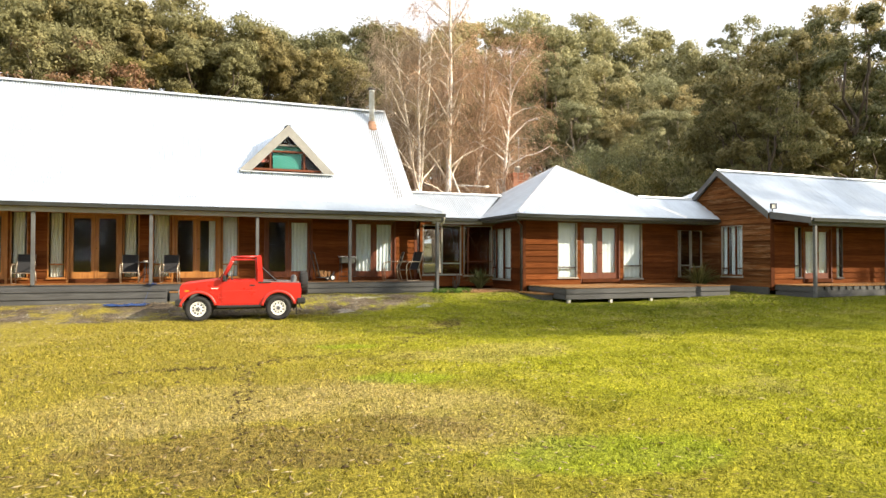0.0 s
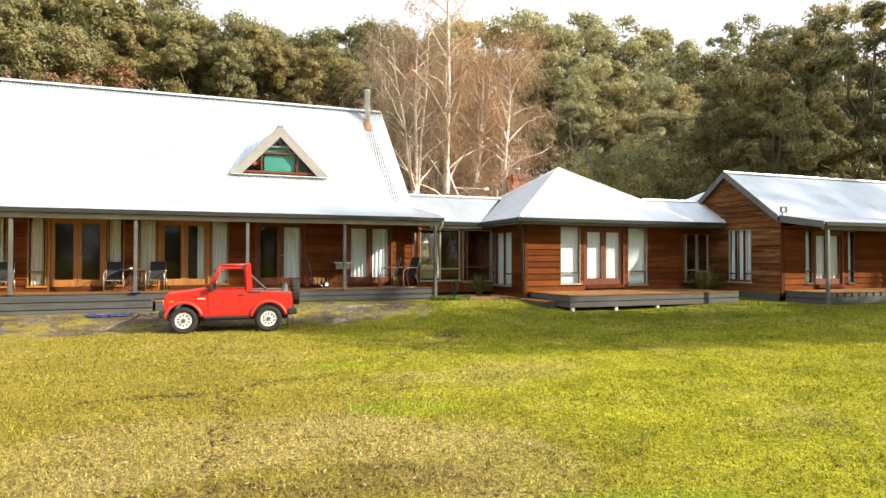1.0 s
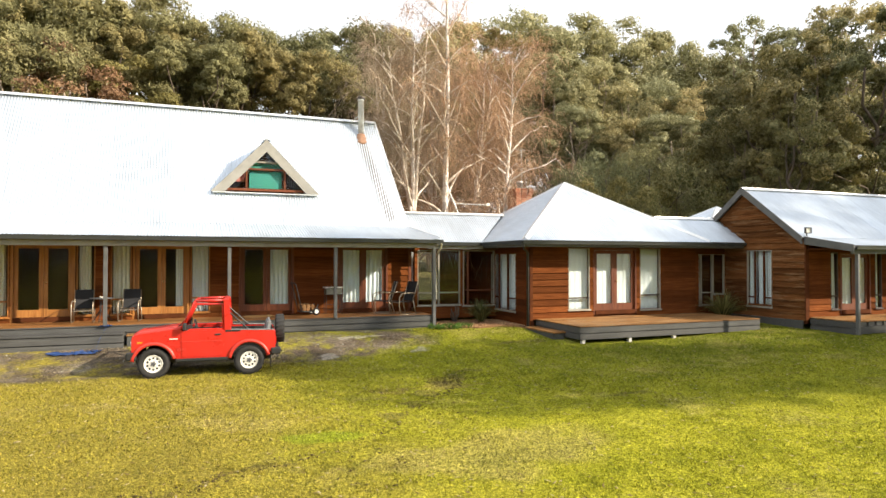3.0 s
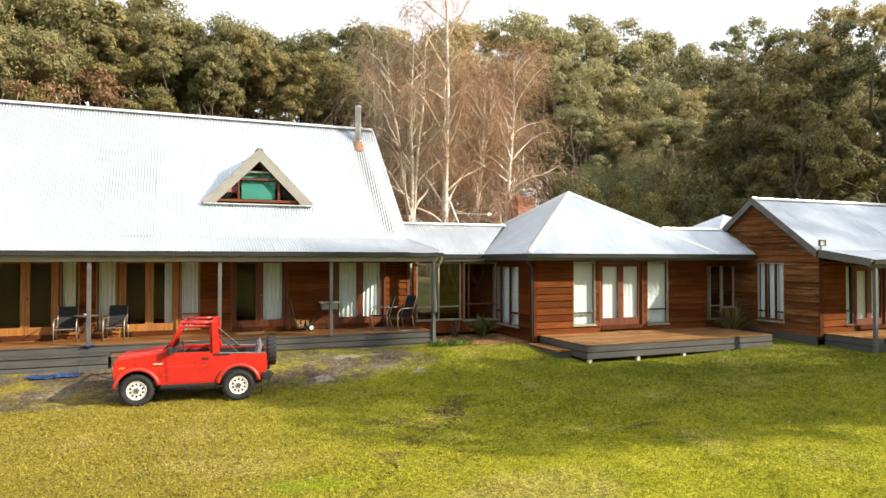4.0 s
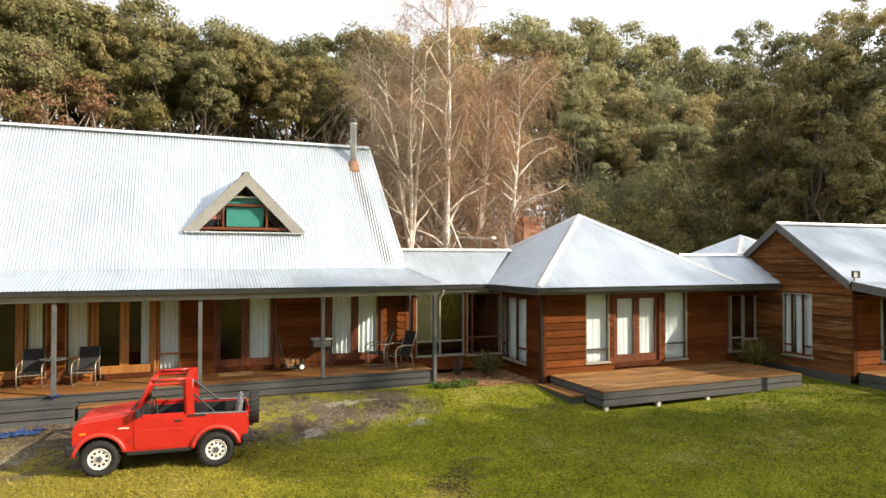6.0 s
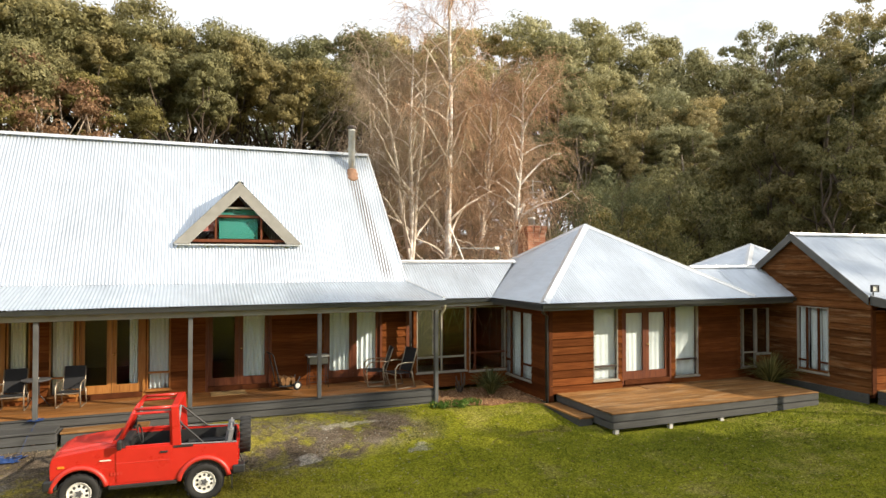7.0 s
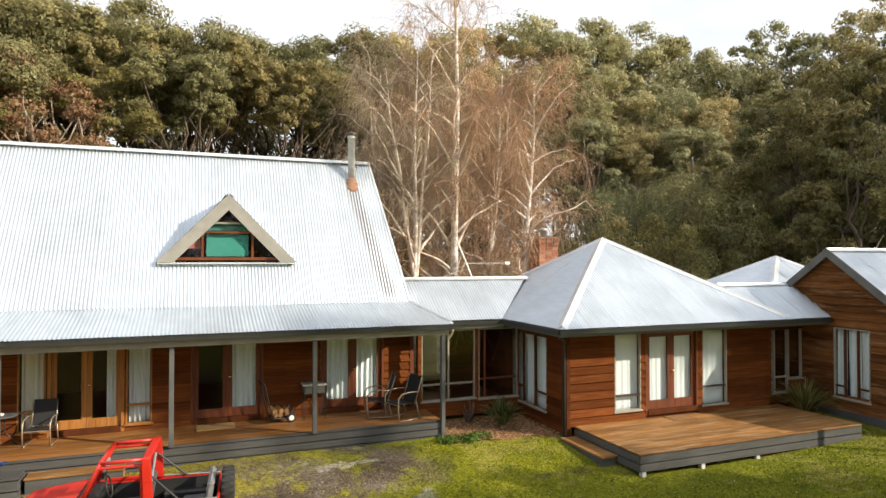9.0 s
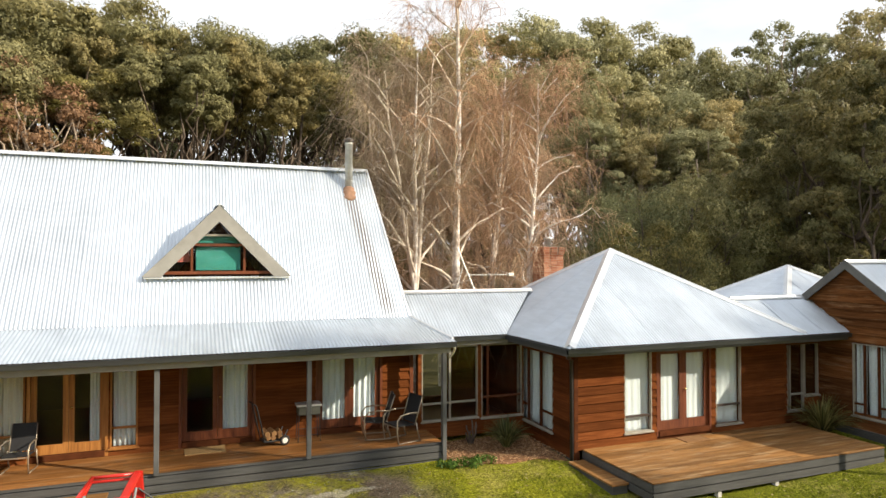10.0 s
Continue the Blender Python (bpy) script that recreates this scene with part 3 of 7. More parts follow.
# the long house's front wall
side = [(-12.36, -11.92), (-11.44, -10.98), (-9.47, -9.03), (-8.66, -8.16), (-6.67, -6.16)]
doors = [(-13.8, -12.42), (-10.95, -9.5), (-8.13, -6.7), (-5.38, -3.82), (-2.5, -0.93)]
HEAD = 2.86
wall("wall_main_front", MAIN, -17.0, -0.2, 0.74, 3.42, [(a, b, 0.92, HEAD) for a, b in side] + [(a, b, 0.785, HEAD) for a, b in doors],
     "red-brown oiled weatherboard wall under the veranda", CEDAR, base=0.76)
for a, b in side:
    window(MAIN, a, b, 0.92, HEAD, 1.33, (), DOOR_WOOD, None, "narrow timber sidelight window with a low rail")
for a, b in doors:
    french_door(MAIN, a, b, 0.785, HEAD, DOOR_WOOD if a < -6 else DOOR_DARK, "pair of glazed honey timber doors, closed" if a < -6 else "pair of glazed red-brown timber doors, closed")
# its other walls
wall("wall_main_end", pose(-0.2, 0, 0, 0, 0, 90), 1.77, 6.6, 0.6, 3.42, [], "red-brown weatherboard end wall of the long house", CEDAR_Y)
wall("wall_main_gable", pose(-0.74, 0, 0, 0, 0, 90), 1.77, 6.6, 3.42, 3.44, [], "red-brown weatherboard gable of the long house", CEDAR_Y, (4.19, 6.95), 0.08)
single("wall_main_far_end", boxed(-17.1, -17.0, 1.65, 6.6, 0.3, 3.42), CEDAR_DARK, "timber end wall of the long house", "wall", kind="structure")
single("wall_main_back", boxed(-17.0, -0.2, 6.6, 6.7, 0.3, 3.42), ROOM_DARK, "back wall of the long house", "wall", kind="structure")
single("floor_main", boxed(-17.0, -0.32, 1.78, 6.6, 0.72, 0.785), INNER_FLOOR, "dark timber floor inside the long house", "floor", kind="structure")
single("ceiling_main", boxed(-17.0, -0.32, 1.78, 6.6, 3.22, 3.3), ROOM_DARK, "plain plaster ceiling inside the long house", "ceiling", kind="structure")

# the pavilion
wall("wall_pavilion_front", PAV, 2.62, 8.78, 0.62, 2.86, [(3.9, 4.66, 0.88, 2.75), (4.79, 6.4, 0.72, 2.75), (6.54, 7.34, 0.82, 2.75)],
     "red-brown oiled weatherboard wall behind the low deck", CEDAR, base=0.66)
window(PAV, 3.9, 4.66, 0.88, 2.75, 1.24, (), RECESS_FRAME, None, "tall white-curtained window with a low rail", bar_mat=DARK_ALU)
window(PAV, 6.54, 7.34, 0.82, 2.75, 1.28, (), RECESS_FRAME, None, "tall white-curtained window with a low rail", bar_mat=DARK_ALU)
french_door(PAV, 4.79, 6.4, 0.72, 2.75, DOOR_DARK, "pair of glazed red-brown timber doors with white curtains", 0.3)
wall("wall_pavilion_side", PAV_L, -4.1, 1.1, 0.4, 2.86, [(-1.5, 0.24, 0.8, 2.62)], "red-brown weatherboard wall in a shade-darkened tone, with tall windows", CEDAR_SIDE_SHADE, base=0.45)
window(PAV_L, -1.5, 0.24, 0.8, 2.62, 1.2, (-0.95, -0.35), RECESS_FRAME, None, "tall three-light corner window with a low rail", (0, 2), CEDAR_DARK)
single("wall_pavilion_right", boxed(8.66, 8.78, -0.98, 4.1, 0.4, 2.86), CEDAR_DARK, "timber side wall of the pavilion", "wall", kind="structure")
single("wall_pavilion_back", boxed(2.74, 8.66, 4.0, 4.1, 0.4, 2.86), ROOM_DARK, "back wall of the pavilion", "wall", kind="structure")
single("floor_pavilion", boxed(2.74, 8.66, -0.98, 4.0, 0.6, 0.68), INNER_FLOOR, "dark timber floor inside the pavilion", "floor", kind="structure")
single("ceiling_pavilion", boxed(2.74, 8.66, -0.98, 4.0, 2.72, 2.8), ROOM_DARK, "plain plaster ceiling inside the pavilion", "ceiling", kind="structure")

# the glazed link between them, through which the birches show
wall("wall_link_front", LINK, -0.19, 2.6, 0.55, 2.86, [(-0.1, 1.34, 0.96, 2.7), (1.44, 2.56, 0.92, 2.7)], "low timber wall below the glazed link", CEDAR, base=0.58)
window(LINK, -0.1, 1.34, 0.96, 2.7, 1.36, (0.62,), RECESS_FRAME, None, "large clear window of the glazed link", (0, 1))
window(LINK, 1.44, 2.56, 0.92, 2.7, 1.42, (1.62,), RECESS_FRAME, None, "dark glazed window of the link beside the pavilion", (0, 1), DOOR_DARK)
wall("wall_link_back", pose(0, 3.7, 0), -0.19, 2.6, 0.3, 2.86, [(-0.05, 1.6, 0.96, 2.7)], "back wall of the glazed link", CEDAR, base=0.35)
window(pose(0, 3.7, 0), -0.05, 1.6, 0.96, 2.7, None, (0.8,), DOOR_DARK, None, "clear back window of the glazed link")
single("floor_link", boxed(-0.2, 2.6, 1.33, 3.7, 0.66, 0.72), INNER_FLOOR, "timber floor of the glazed link", "floor", kind="structure")
single("ceiling_link", boxed(-0.2, 2.6, 1.33, 3.7, 2.76, 2.84), ROOM_DARK, "plain ceiling of the glazed link", "ceiling", kind="structure")

# the recess between the pavilion and the end house
wall("wall_recess_front", LINK2, 8.79, 10.26, 0.4, 2.86, [(9.1, 9.7, 0.88, 2.6), (9.72, 10.22, 1.24, 2.6)], "dark timber wall in the shaded recess", CEDAR, base=0.45)
window(LINK2, 9.1, 9.7, 0.88, 2.6, 1.3, (9.22,), RECESS_FRAME, None, "dark window with pale frame in the recess", (1,))
window(LINK2, 9.72, 10.22, 1.24, 2.6, None, (), RECESS_FRAME, None, "small dark window with pale frame in the recess")
single("wall_recess_back", boxed(8.8, 10.26, 2.0, 2.1, 0.3, 2.86), ROOM_DARK, "back wall of the recess link", "wall", kind="structure")

# the end house
wall("wall_end_gable", GAB, -0.4, 3.945, 0.5, 2.98, [(1.84, 2.8, 0.9, 2.7)], "weathered brown weatherboard gable wall", CEDAR_Y, (1.78, 4.62), base=0.6)
window(GAB, 1.84, 2.8, 0.9, 2.7, 1.2, (2.13, 2.48), RECESS_FRAME, None, "tall three-light window with white curtains", (0, 2), CEDAR_DARK)
wall("wall_end_front", RFRONT, 10.4, 22.0, 0.66, 3.0, [(11.3, 11.62, 0.9, 2.62), (11.7, 13.06, 0.74, 2.62), (13.26, 13.58, 0.88, 2.62), (16.2, 18.0, 0.9, 2.62)],
     "red-brown oiled weatherboard wall of the end house", CEDAR, base=0.7)
window(RFRONT, 11.3, 11.62, 0.9, 2.62, 1.3, (), DARK_ALU, None, "narrow window with a low rail beside a door")
window(RFRONT, 13.26, 13.58, 0.88, 2.62, 1.3, (), DARK_ALU, None, "narrow window with a low rail beside a door")
french_door(RFRONT, 11.7, 13.06, 0.74, 2.62, DOOR_DARK, "pair of glazed timber doors with white curtains")
window(RFRONT, 16.2, 18.0, 0.9, 2.62, 1.3, (16.8, 17.4), DARK_ALU, None, "tall three-light window with a low rail", (0, 2))
single("wall_end_back", boxed(10.4, 22.0, 0.3, 0.4, 0.3, 3.0), ROOM_DARK, "back wall of the end house", "wall", kind="structure")
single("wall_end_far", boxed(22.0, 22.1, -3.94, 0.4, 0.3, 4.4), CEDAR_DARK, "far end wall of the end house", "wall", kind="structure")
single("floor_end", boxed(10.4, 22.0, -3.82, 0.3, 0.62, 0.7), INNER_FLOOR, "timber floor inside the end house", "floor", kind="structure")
single("ceiling_end", boxed(10.4, 22.0, -3.82, 0.3, 2.8, 2.88), ROOM_DARK, "plain ceiling inside the end house", "ceiling", kind="structure")

# ---- roofs ----
def run(a, b):
    """Unit vector up a slope from a to b in a plane of x = const, and its length."""
    d = Vector(b) - Vector(a)
    return d.normalized(), d.length


def ridge_cap(parent, a, b, r=0.09, name="ridge_cap", mat=None):
    """Folded capping with rounded bead along a ridge or hip."""
    a, b = Vector(a), Vector(b)
    bm = tube(bmesh.new(), [a + Vector((0, 0, 0.012)), b + Vector((0, 0, 0.012))], 0.03, 8)
    d = (b - a).normalized()
    s = d.cross(Vector((0, 0, 1))).normalized()
    for q in (s, -s):
        w = (q * 0.86 + Vector((0, 0, -0.5))).normalized() * r * 1.6
        lift = Vector((0, 0, 0.026))
        vs = [bm.verts.new(p) for p in (a + lift, b + lift, b + lift + w, a + lift + w, )]
        lo = [bm.verts.new(p - Vector((0, 0, 0.004))) for p in (a + lift, b + lift, b + lift + w, a + lift + w)]
        bm.faces.new(vs)
        bm.faces.new(lo[::-1])
        for i in range(4):
            bm.faces.new((vs[i], vs[(i + 1) % 4], lo[(i + 1) % 4], lo[i]))
    return part(name, bm, mat or ZINC_CAP, parent)


def gutter(name, a, b, out, mat=None, label="dark grey metal gutter along the eave"):
    """A square gutter, open on top, with a rolled lip and end stops, below the roof's edge."""
    a, b, out = Vector(a), Vector(b), Vector(out).normalized()
    d = (b - a).normalized()
    z = Vector((0, 0, 1))
    prof = [(0, 0), (0, -0.095), (0.1, -0.095), (0.112, -0.02), (0.115, 0.0), (0.122, 0.006), (0.108, 0.006), (0.104, -0.082), (0.008, -0.082), (0.008, 0)]
    bm = prism(bmesh.new(), [a + out * x + z * y for x, y in prof], d, (b - a).length)
    return single(name, bm, mat or GUTTER, label, "gutter", kind="structure")


ZINC_CAP = galvanised("zinc_capping", (0.78, 0.80, 0.82), 0.38, 0.1)

# long house: steep main slopes, broken to a shallow veranda roof in front
main_roof = thing("roof_main", "steep galvanised corrugated iron roof, broken to a shallow veranda", "roof", kind="structure")
RX0, RX1, RY, RZ = -17.3, -0.32, 4.19, 7.245
RXT = -0.66
BY, BZ = 1.4, 3.42
VY, VZ = -0.2, 3.0
up, ln = run((0, BY, BZ), (0, RY, RZ))
DX0, DX1, DY, DZ = -6.0, -3.16, 2.11, 4.42
CUT0, CUT1, DTOP = -5.74, -3.42, 5.9
sin_up = (RZ - BZ) / ln
roof_slope(main_roof, (RX0, BY, BZ), (1, 0, 0), up, CUT0 - RX0, lambda u: 0.0, lambda u: ln, ZINC)
roof_slope(main_roof, (CUT0, BY, BZ), (1, 0, 0), up, CUT1 - CUT0, lambda u: 0.0, lambda u: (DZ - 0.02 - BZ) / sin_up, ZINC)
roof_slope(main_roof, (CUT0, BY, BZ), (1, 0, 0), up, CUT1 - CUT0, lambda u: (DTOP - abs(u - (CUT1 - CUT0) / 2) - 0.16 - BZ) / sin_up, lambda u: ln, ZINC)
roof_slope(main_roof, (CUT1, BY, BZ), (1, 0, 0), up, RX1 - CUT1, lambda u: 0.0, lambda u: ln * min(1.0, max(0.0, (RX1 - CUT1 - u) / (RX1 - RXT))), ZINC)
up2, ln2 = run((0, VY, VZ), (0, BY, BZ))
roof_slope(main_roof, (RX0, VY, VZ), (1, 0, 0), up2, 0.2 - RX0, lambda u: 0.0, lambda u: ln2 + 0.05 if u + RX0 < RX1 else ln2 * (1 - 0.9 * (u + RX0 - RX1) / (0.2 - RX1)) , ZINC, 0.0)
upb, lnb = run((0, 2 * RY - BY, BZ), (0, RY, RZ))
roof_slope(main_roof, (RX0, 2 * RY - BY, BZ), (1, 0, 0), upb, RXT - RX0, lambda u: 0.0, lambda u: lnb, ZINC)
ridge_cap(main_roof, (RX0, RY, RZ), (RXT, RY, RZ), 0.1)
# folded end flashings down the right-hand edge
bm = prism(bmesh.new(), [(RX1 - 0.03, BY, BZ + 0.03), (RXT - 0.03, RY, RZ + 0.03), (RXT - 0.03, RY, RZ - 0.16), (RX1 - 0.03, BY + 0.14, BZ - 0.03)], (1, 0, 0), 0.05)
part("barge_flashing", bm, ZINC_CAP, main_roof)
part("barge_flashing", tube(bmesh.new(), [(RX1, BY + 0.02, BZ + 0.01), (0.19, VY + 0.14, VZ + 0.05)], 0.035, 8), ZINC_CAP, main_roof)
gutter("gutter_main", (RX0, VY + 0.03, VZ - 0.02), (0.2, VY + 0.03, VZ - 0.02), (0, -1, 0))
single("beam_main", boxed(RX0, 0.1, -0.08, 0.03, 2.745, 2.883, 0.006), BARGE, "grey painted timber veranda beam", "beam", kind="structure")
single("veranda_ceiling_main", boxed(RX0, 0.1, 0.06, 1.6, 2.93, 2.96), CEDAR_DARK, "dark timber lining under the veranda roof", "ceiling", kind="structure")
bm = prism(bmesh.new(), [(0.1, -0.1, 2.86), (0.1, 0.3, 2.86), (0.1, 0.3, 3.08), (0.1, -0.1, 2.98)], (1, 0, 0), 0.03)
single("veranda_end_main", bm, GREY_PAINT, "grey boarded end of the veranda roof", "trim", kind="structure")

# the dormer
dormer = thing("dormer", "triangular dormer with wide grey barge boards and a timber window", "dormer", kind="structure")
AX, AZ = (DX0 + DX1) / 2, 5.98
slope = math.atan2(RZ - BZ, RY - BY)


def roof_y(z):
    return BY + (z - BZ) / math.tan(slope)


for sgn in (-1, 1):
    foot = Vector((AX + sgn * (DX1 - DX0 + 0.24) / 2, DY - 0.12, DZ - 0.02))
    top = Vector((AX, DY - 0.12, AZ))
    d = top - foot
    back_top, back_foot = roof_y(AZ) - DY + 0.12, max(0.02, roof_y(foot.z) - DY + 0.12)
    me = sheet_mesh("dormer_sheet", foot, (0, 1, 0), d, back_top, lambda u, bt=back_top, bf=back_foot, L=d.length: 0 if u < bf else L * (u - bf) / (bt - bf), lambda u, L=d.length: L, ZINC, 0.01)
    part("dormer_sheet", me, None, dormer)
    nrm = Vector((-d.z * sgn, 0, d.x * sgn)).normalized()
    if nrm.z > 0:
        nrm = -nrm
    w = nrm * 0.26
    bm = prism(bmesh.new(), [foot + Vector((sgn * 0.02, -0.02, 0)), top + Vector((0, -0.02, 0.01)), top + Vector((0, -0.02, -0.36)), foot + Vector((-sgn * 0.36, -0.02, 0))], (0, 1, 0), 0.035)
    part("barge_board", bm, BARGE, dormer)
ridge_cap(dormer, (AX, DY - 0.14, AZ + 0.01), (AX, roof_y(AZ) + 0.02, AZ + 0.01), 0.08)
W0, W1 = AX - 0.54, AX + 0.52
bm = bmesh.new()
box(bm, DX0 + 0.3, DX1 - 0.3, DY - 0.03, DY + 0.1, DZ + 0.03, DZ + 0.1)
for x in (W0 - 0.05, W1):
    box(bm, x, x + 0.05, DY - 0.02, DY + 0.08, DZ + 0.1, 5.3)
box(bm, W0 + 0.0, W1, DY - 0.02, DY + 0.08, 5.08, 5.13)
part("dormer_window_frame", bm, DOOR_DARK, dormer, "red-brown timber window frame")
g = part("pane", prism(bmesh.new(), [(DX0 + 0.3, DY + 0.03, DZ + 0.1), (DX1 - 0.3, DY + 0.03, DZ + 0.1), (AX, DY + 0.03, AZ - 0.35)], (0, 1, 0), 0.006), GLASS, dormer)
g.visible_shadow = False
part("blind", boxed(W0 + 0.06, W1 - 0.06, DY + 0.09, DY + 0.1, DZ + 0.12, 5.06), plain("teal_blind", (0.03, 0.23, 0.19), 0.7, 0, 0.12, 5), dormer, "teal cloth blind")
part("top_rail", boxed(W0 - 0.12, W1 + 0.12, DY + 0.0, DY + 0.05, 5.3, 5.345), RECESS_FRAME, dormer, "pale top rail")
part("blind", boxed(W0 + 0.02, W1 - 0.02, DY + 0.11, DY + 0.12, 5.15, 5.3), bpy.data.materials["teal_blind"], dormer, "teal cloth blind")
part("side_cloth", prism(bmesh.new(), [(W0 - 0.6, DY + 0.09, 4.72), (W0 - 0.07, DY + 0.09, 4.72), (W0 - 0.07, DY + 0.09, 5.2)], (0, 1, 0), 0.01), plain("faded_red_cloth", (0.42, 0.13, 0.11), 0.8, 0, 0.15, 6), dormer, "faded red cloth behind the side light")
# dark sheet added behind the glass in place of the unlit attic
part("dormer_dark_sheet", prism(bmesh.new(), [(DX0 + 0.2, DY + 0.6, DZ - 0.4), (DX1 - 0.2, DY + 0.6, DZ - 0.4), (AX, DY + 0.6, AZ - 0.3)], (0, 1, 0), 0.02), CEDAR_DARK, dormer)
part("sill_flashing", boxed(DX0 - 0.1, DX1 + 0.1, DY - 0.16, DY + 0.25, DZ - 0.06, DZ - 0.03), ZINC_CAP, dormer)

# flue pipe
flue = thing("flue_pipe", "galvanised steel flue pipe with a cowl and rusty flashing", "flue", pose(-1.26, 3.78, 0))
part("pipe", lathe(bmesh.new(), ((0.1, 6.5), (0.1, 7.86), (0.105, 7.86), (0.105, 7.9), (0.1, 7.9), (0.1, 7.98)), 20), STEEL, flue, "", True)
part("cowl", lathe(bmesh.new(), ((0.13, 7.93), (0.14, 7.96), (0.14, 8.0), (0.02, 8.05)), 20), plain("sooty_cowl", (0.12, 0.10, 0.09), 0.7, 0.4, 0.3, 6), flue)
part("flashing", lathe(bmesh.new(), ((0.25, 6.33), (0.245, 6.46), (0.2, 6.48), (0.19, 6.6), (0.15, 6.62), (0.14, 6.7), (0.105, 6.73)), 20), plain("rusty_flashing", (0.3, 0.165, 0.1), 0.75, 0, 0.35, 9), flue, "red-brown rubber boot flashing", True)
for dx in (-0.34, 0.3):
    part("stay_rod", tube(bmesh.new(), [(dx, 0.3, 7.08), (0, 0, 7.45)], 0.01, 6), STEEL, flue)

# pavilion: a hipped roof with four corrugated faces
pav = thing("roof_pavilion", "hipped galvanised corrugated iron roof", "roof", kind="structure")
PX0, PX1, PY0, PY1, PZ = 2.02, 8.85, -1.8, 4.6, 2.96
PA = Vector((5.38, 1.4, 5.06))


def hip_face(parent, a, b, apex, mat, lift=0.0):
    a, b = Vector(a), Vector(b)
    along = (b - a).normalized()
    foot = a + along * (apex - a).dot(along)
    up, h = (apex - foot).normalized(), (apex - foot).length
    w, t = (b - a).length, (apex - a).dot(along)
    roof_slope(parent, a, along, up, w, lambda u: 0.0, lambda u: h * (max(0, u) / t if u < t else max(0, w - u) / (w - t)), mat, lift)


C = [Vector((PX0, PY0, PZ)), Vector((PX1, PY0, PZ)), Vector((PX1, PY1, PZ)), Vector((PX0, PY1, PZ))]
for i in range(4):
    hip_face(pav, C[i], C[(i + 1) % 4], PA, ZINC)
    ridge_cap(pav, C[i].lerp(PA, 0.018), PA, 0.09, "hip_cap")
gutter("gutter_pavilion_front", (PX0 - 0.05, PY0 + 0.03, PZ - 0.02), (10.2, PY0 + 0.03, PZ - 0.02), (0, -1, 0))
gutter("gutter_pavilion_side", (PX0 + 0.03, PY0 - 0.06, PZ - 0.02), (PX0 + 0.03, 0.86, PZ - 0.02), (-1, 0, 0))
single("soffit_pavilion_front", boxed(PX0 + 0.05, 10.2, PY0 + 0.06, -1.13, 2.78, 2.8), GREY_PAINT, "grey boarded soffit", "soffit", kind="structure")
single("soffit_pavilion_side", boxed(PX0 + 0.05, 2.59, -1.1, 0.95, 2.78, 2.8), GREY_PAINT, "grey boarded soffit", "soffit", kind="structure")
single("fascia_pavilion_front", boxed(PX0 + 0.03, 10.2, PY0 + 0.03, PY0 + 0.055, 2.775, 2.86), GREY_PAINT, "grey painted fascia board", "fascia", kind="structure")
single("fascia_pavilion_side", boxed(PX0 + 0.035, PX0 + 0.06, PY0 + 0.06, 0.95, 2.775, 2.86), GREY_PAINT, "grey painted fascia board", "fascia", kind="structure")

# link roof between the long house and the pavilion
link = thing("roof_link", "low galvanised corrugated iron roof over the glazed link", "roof", kind="structure")
LY, LZ, LRY, LRZ = 0.95, 2.96, 2.4, 3.96
upl, lnl = run((0, LY, LZ), (0, LRY, LRZ))
roof_slope(link, (-0.36, LY, LZ), (1, 0, 0), upl, 3.85, lambda u: max(0.0, (u - 0.36 - 2.02) / 1.45) * lnl if u > 2.38 else 0.0, lambda u: lnl, ZINC)
upl2, lnl2 = run((0, 2 * LRY - LY, LZ), (0, LRY, LRZ))
roof_slope(link, (-0.36, 2 * LRY - LY, LZ), (1, 0, 0), upl2, 3.85, lambda u: 0.0, lambda u: lnl2, ZINC)
ridge_cap(link, (-0.3, LRY, LRZ), (3.5, LRY, LRZ), 0.08)
gutter("gutter_link", (0.22, LY + 0.03, LZ - 0.02), (PX0, LY + 0.03, LZ - 0.02), (0, -1, 0))
single("fascia_link", boxed(0.2, PX0 + 0.05, LY + 0.04, LY + 0.07, 2.74, 2.86), BARGE, "grey painted fascia board", "fascia", kind="structure")
single("soffit_link", boxed(0.2, 2.6, LY + 0.07, 1.19, 2.74, 2.76), GREY_PAINT, "grey boarded soffit", "soffit", kind="structure")

# recess roof between the pavilion and the end house
rec = thing("roof_recess", "low galvanised corrugated iron roof over the recess", "roof", kind="structure")
upr, lnr = run((0, PY0, PZ), (0, -0.55, 3.8))
roof_slope(rec, (7.6, PY0, PZ), (1, 0, 0), upr, 2.66, lambda u: lnr * max(0.0, min(1.0, (1.25 - u) / 1.25)), lambda u: lnr, ZINC, 0.004)
roof_slope(rec, (7.6, 0.7, PZ), (1, 0, 0), run((0, 0.7, PZ), (0, -0.55, 3.8))[0], 2.66, lambda u: 0.0, lambda u: lnr, ZINC)
ridge_cap(rec, (7.6, -0.55, 3.8), (10.2, -0.55, 3.8), 0.08)

# the end house: gabled, with a veranda along its front
end_roof = thing("roof_end", "gabled galvanised corrugated iron roof with grey barge boards", "roof", kind="structure")
EX0, EX1, ERY, ERZ = 10.12, 22.3, -1.78, 4.74
EY, EZ = -3.98, 3.06
VEY, VEZ = -5.5, 2.8
upe, lne = run((0, EY, EZ), (0, ERY, ERZ))
roof_slope(end_roof, (EX0, EY, EZ), (1, 0, 0), upe, EX1 - EX0, lambda u: 0.0, lambda u: lne, ZINC)
upe2, lne2 = run((0, 0.42, EZ), (0, ERY, ERZ))
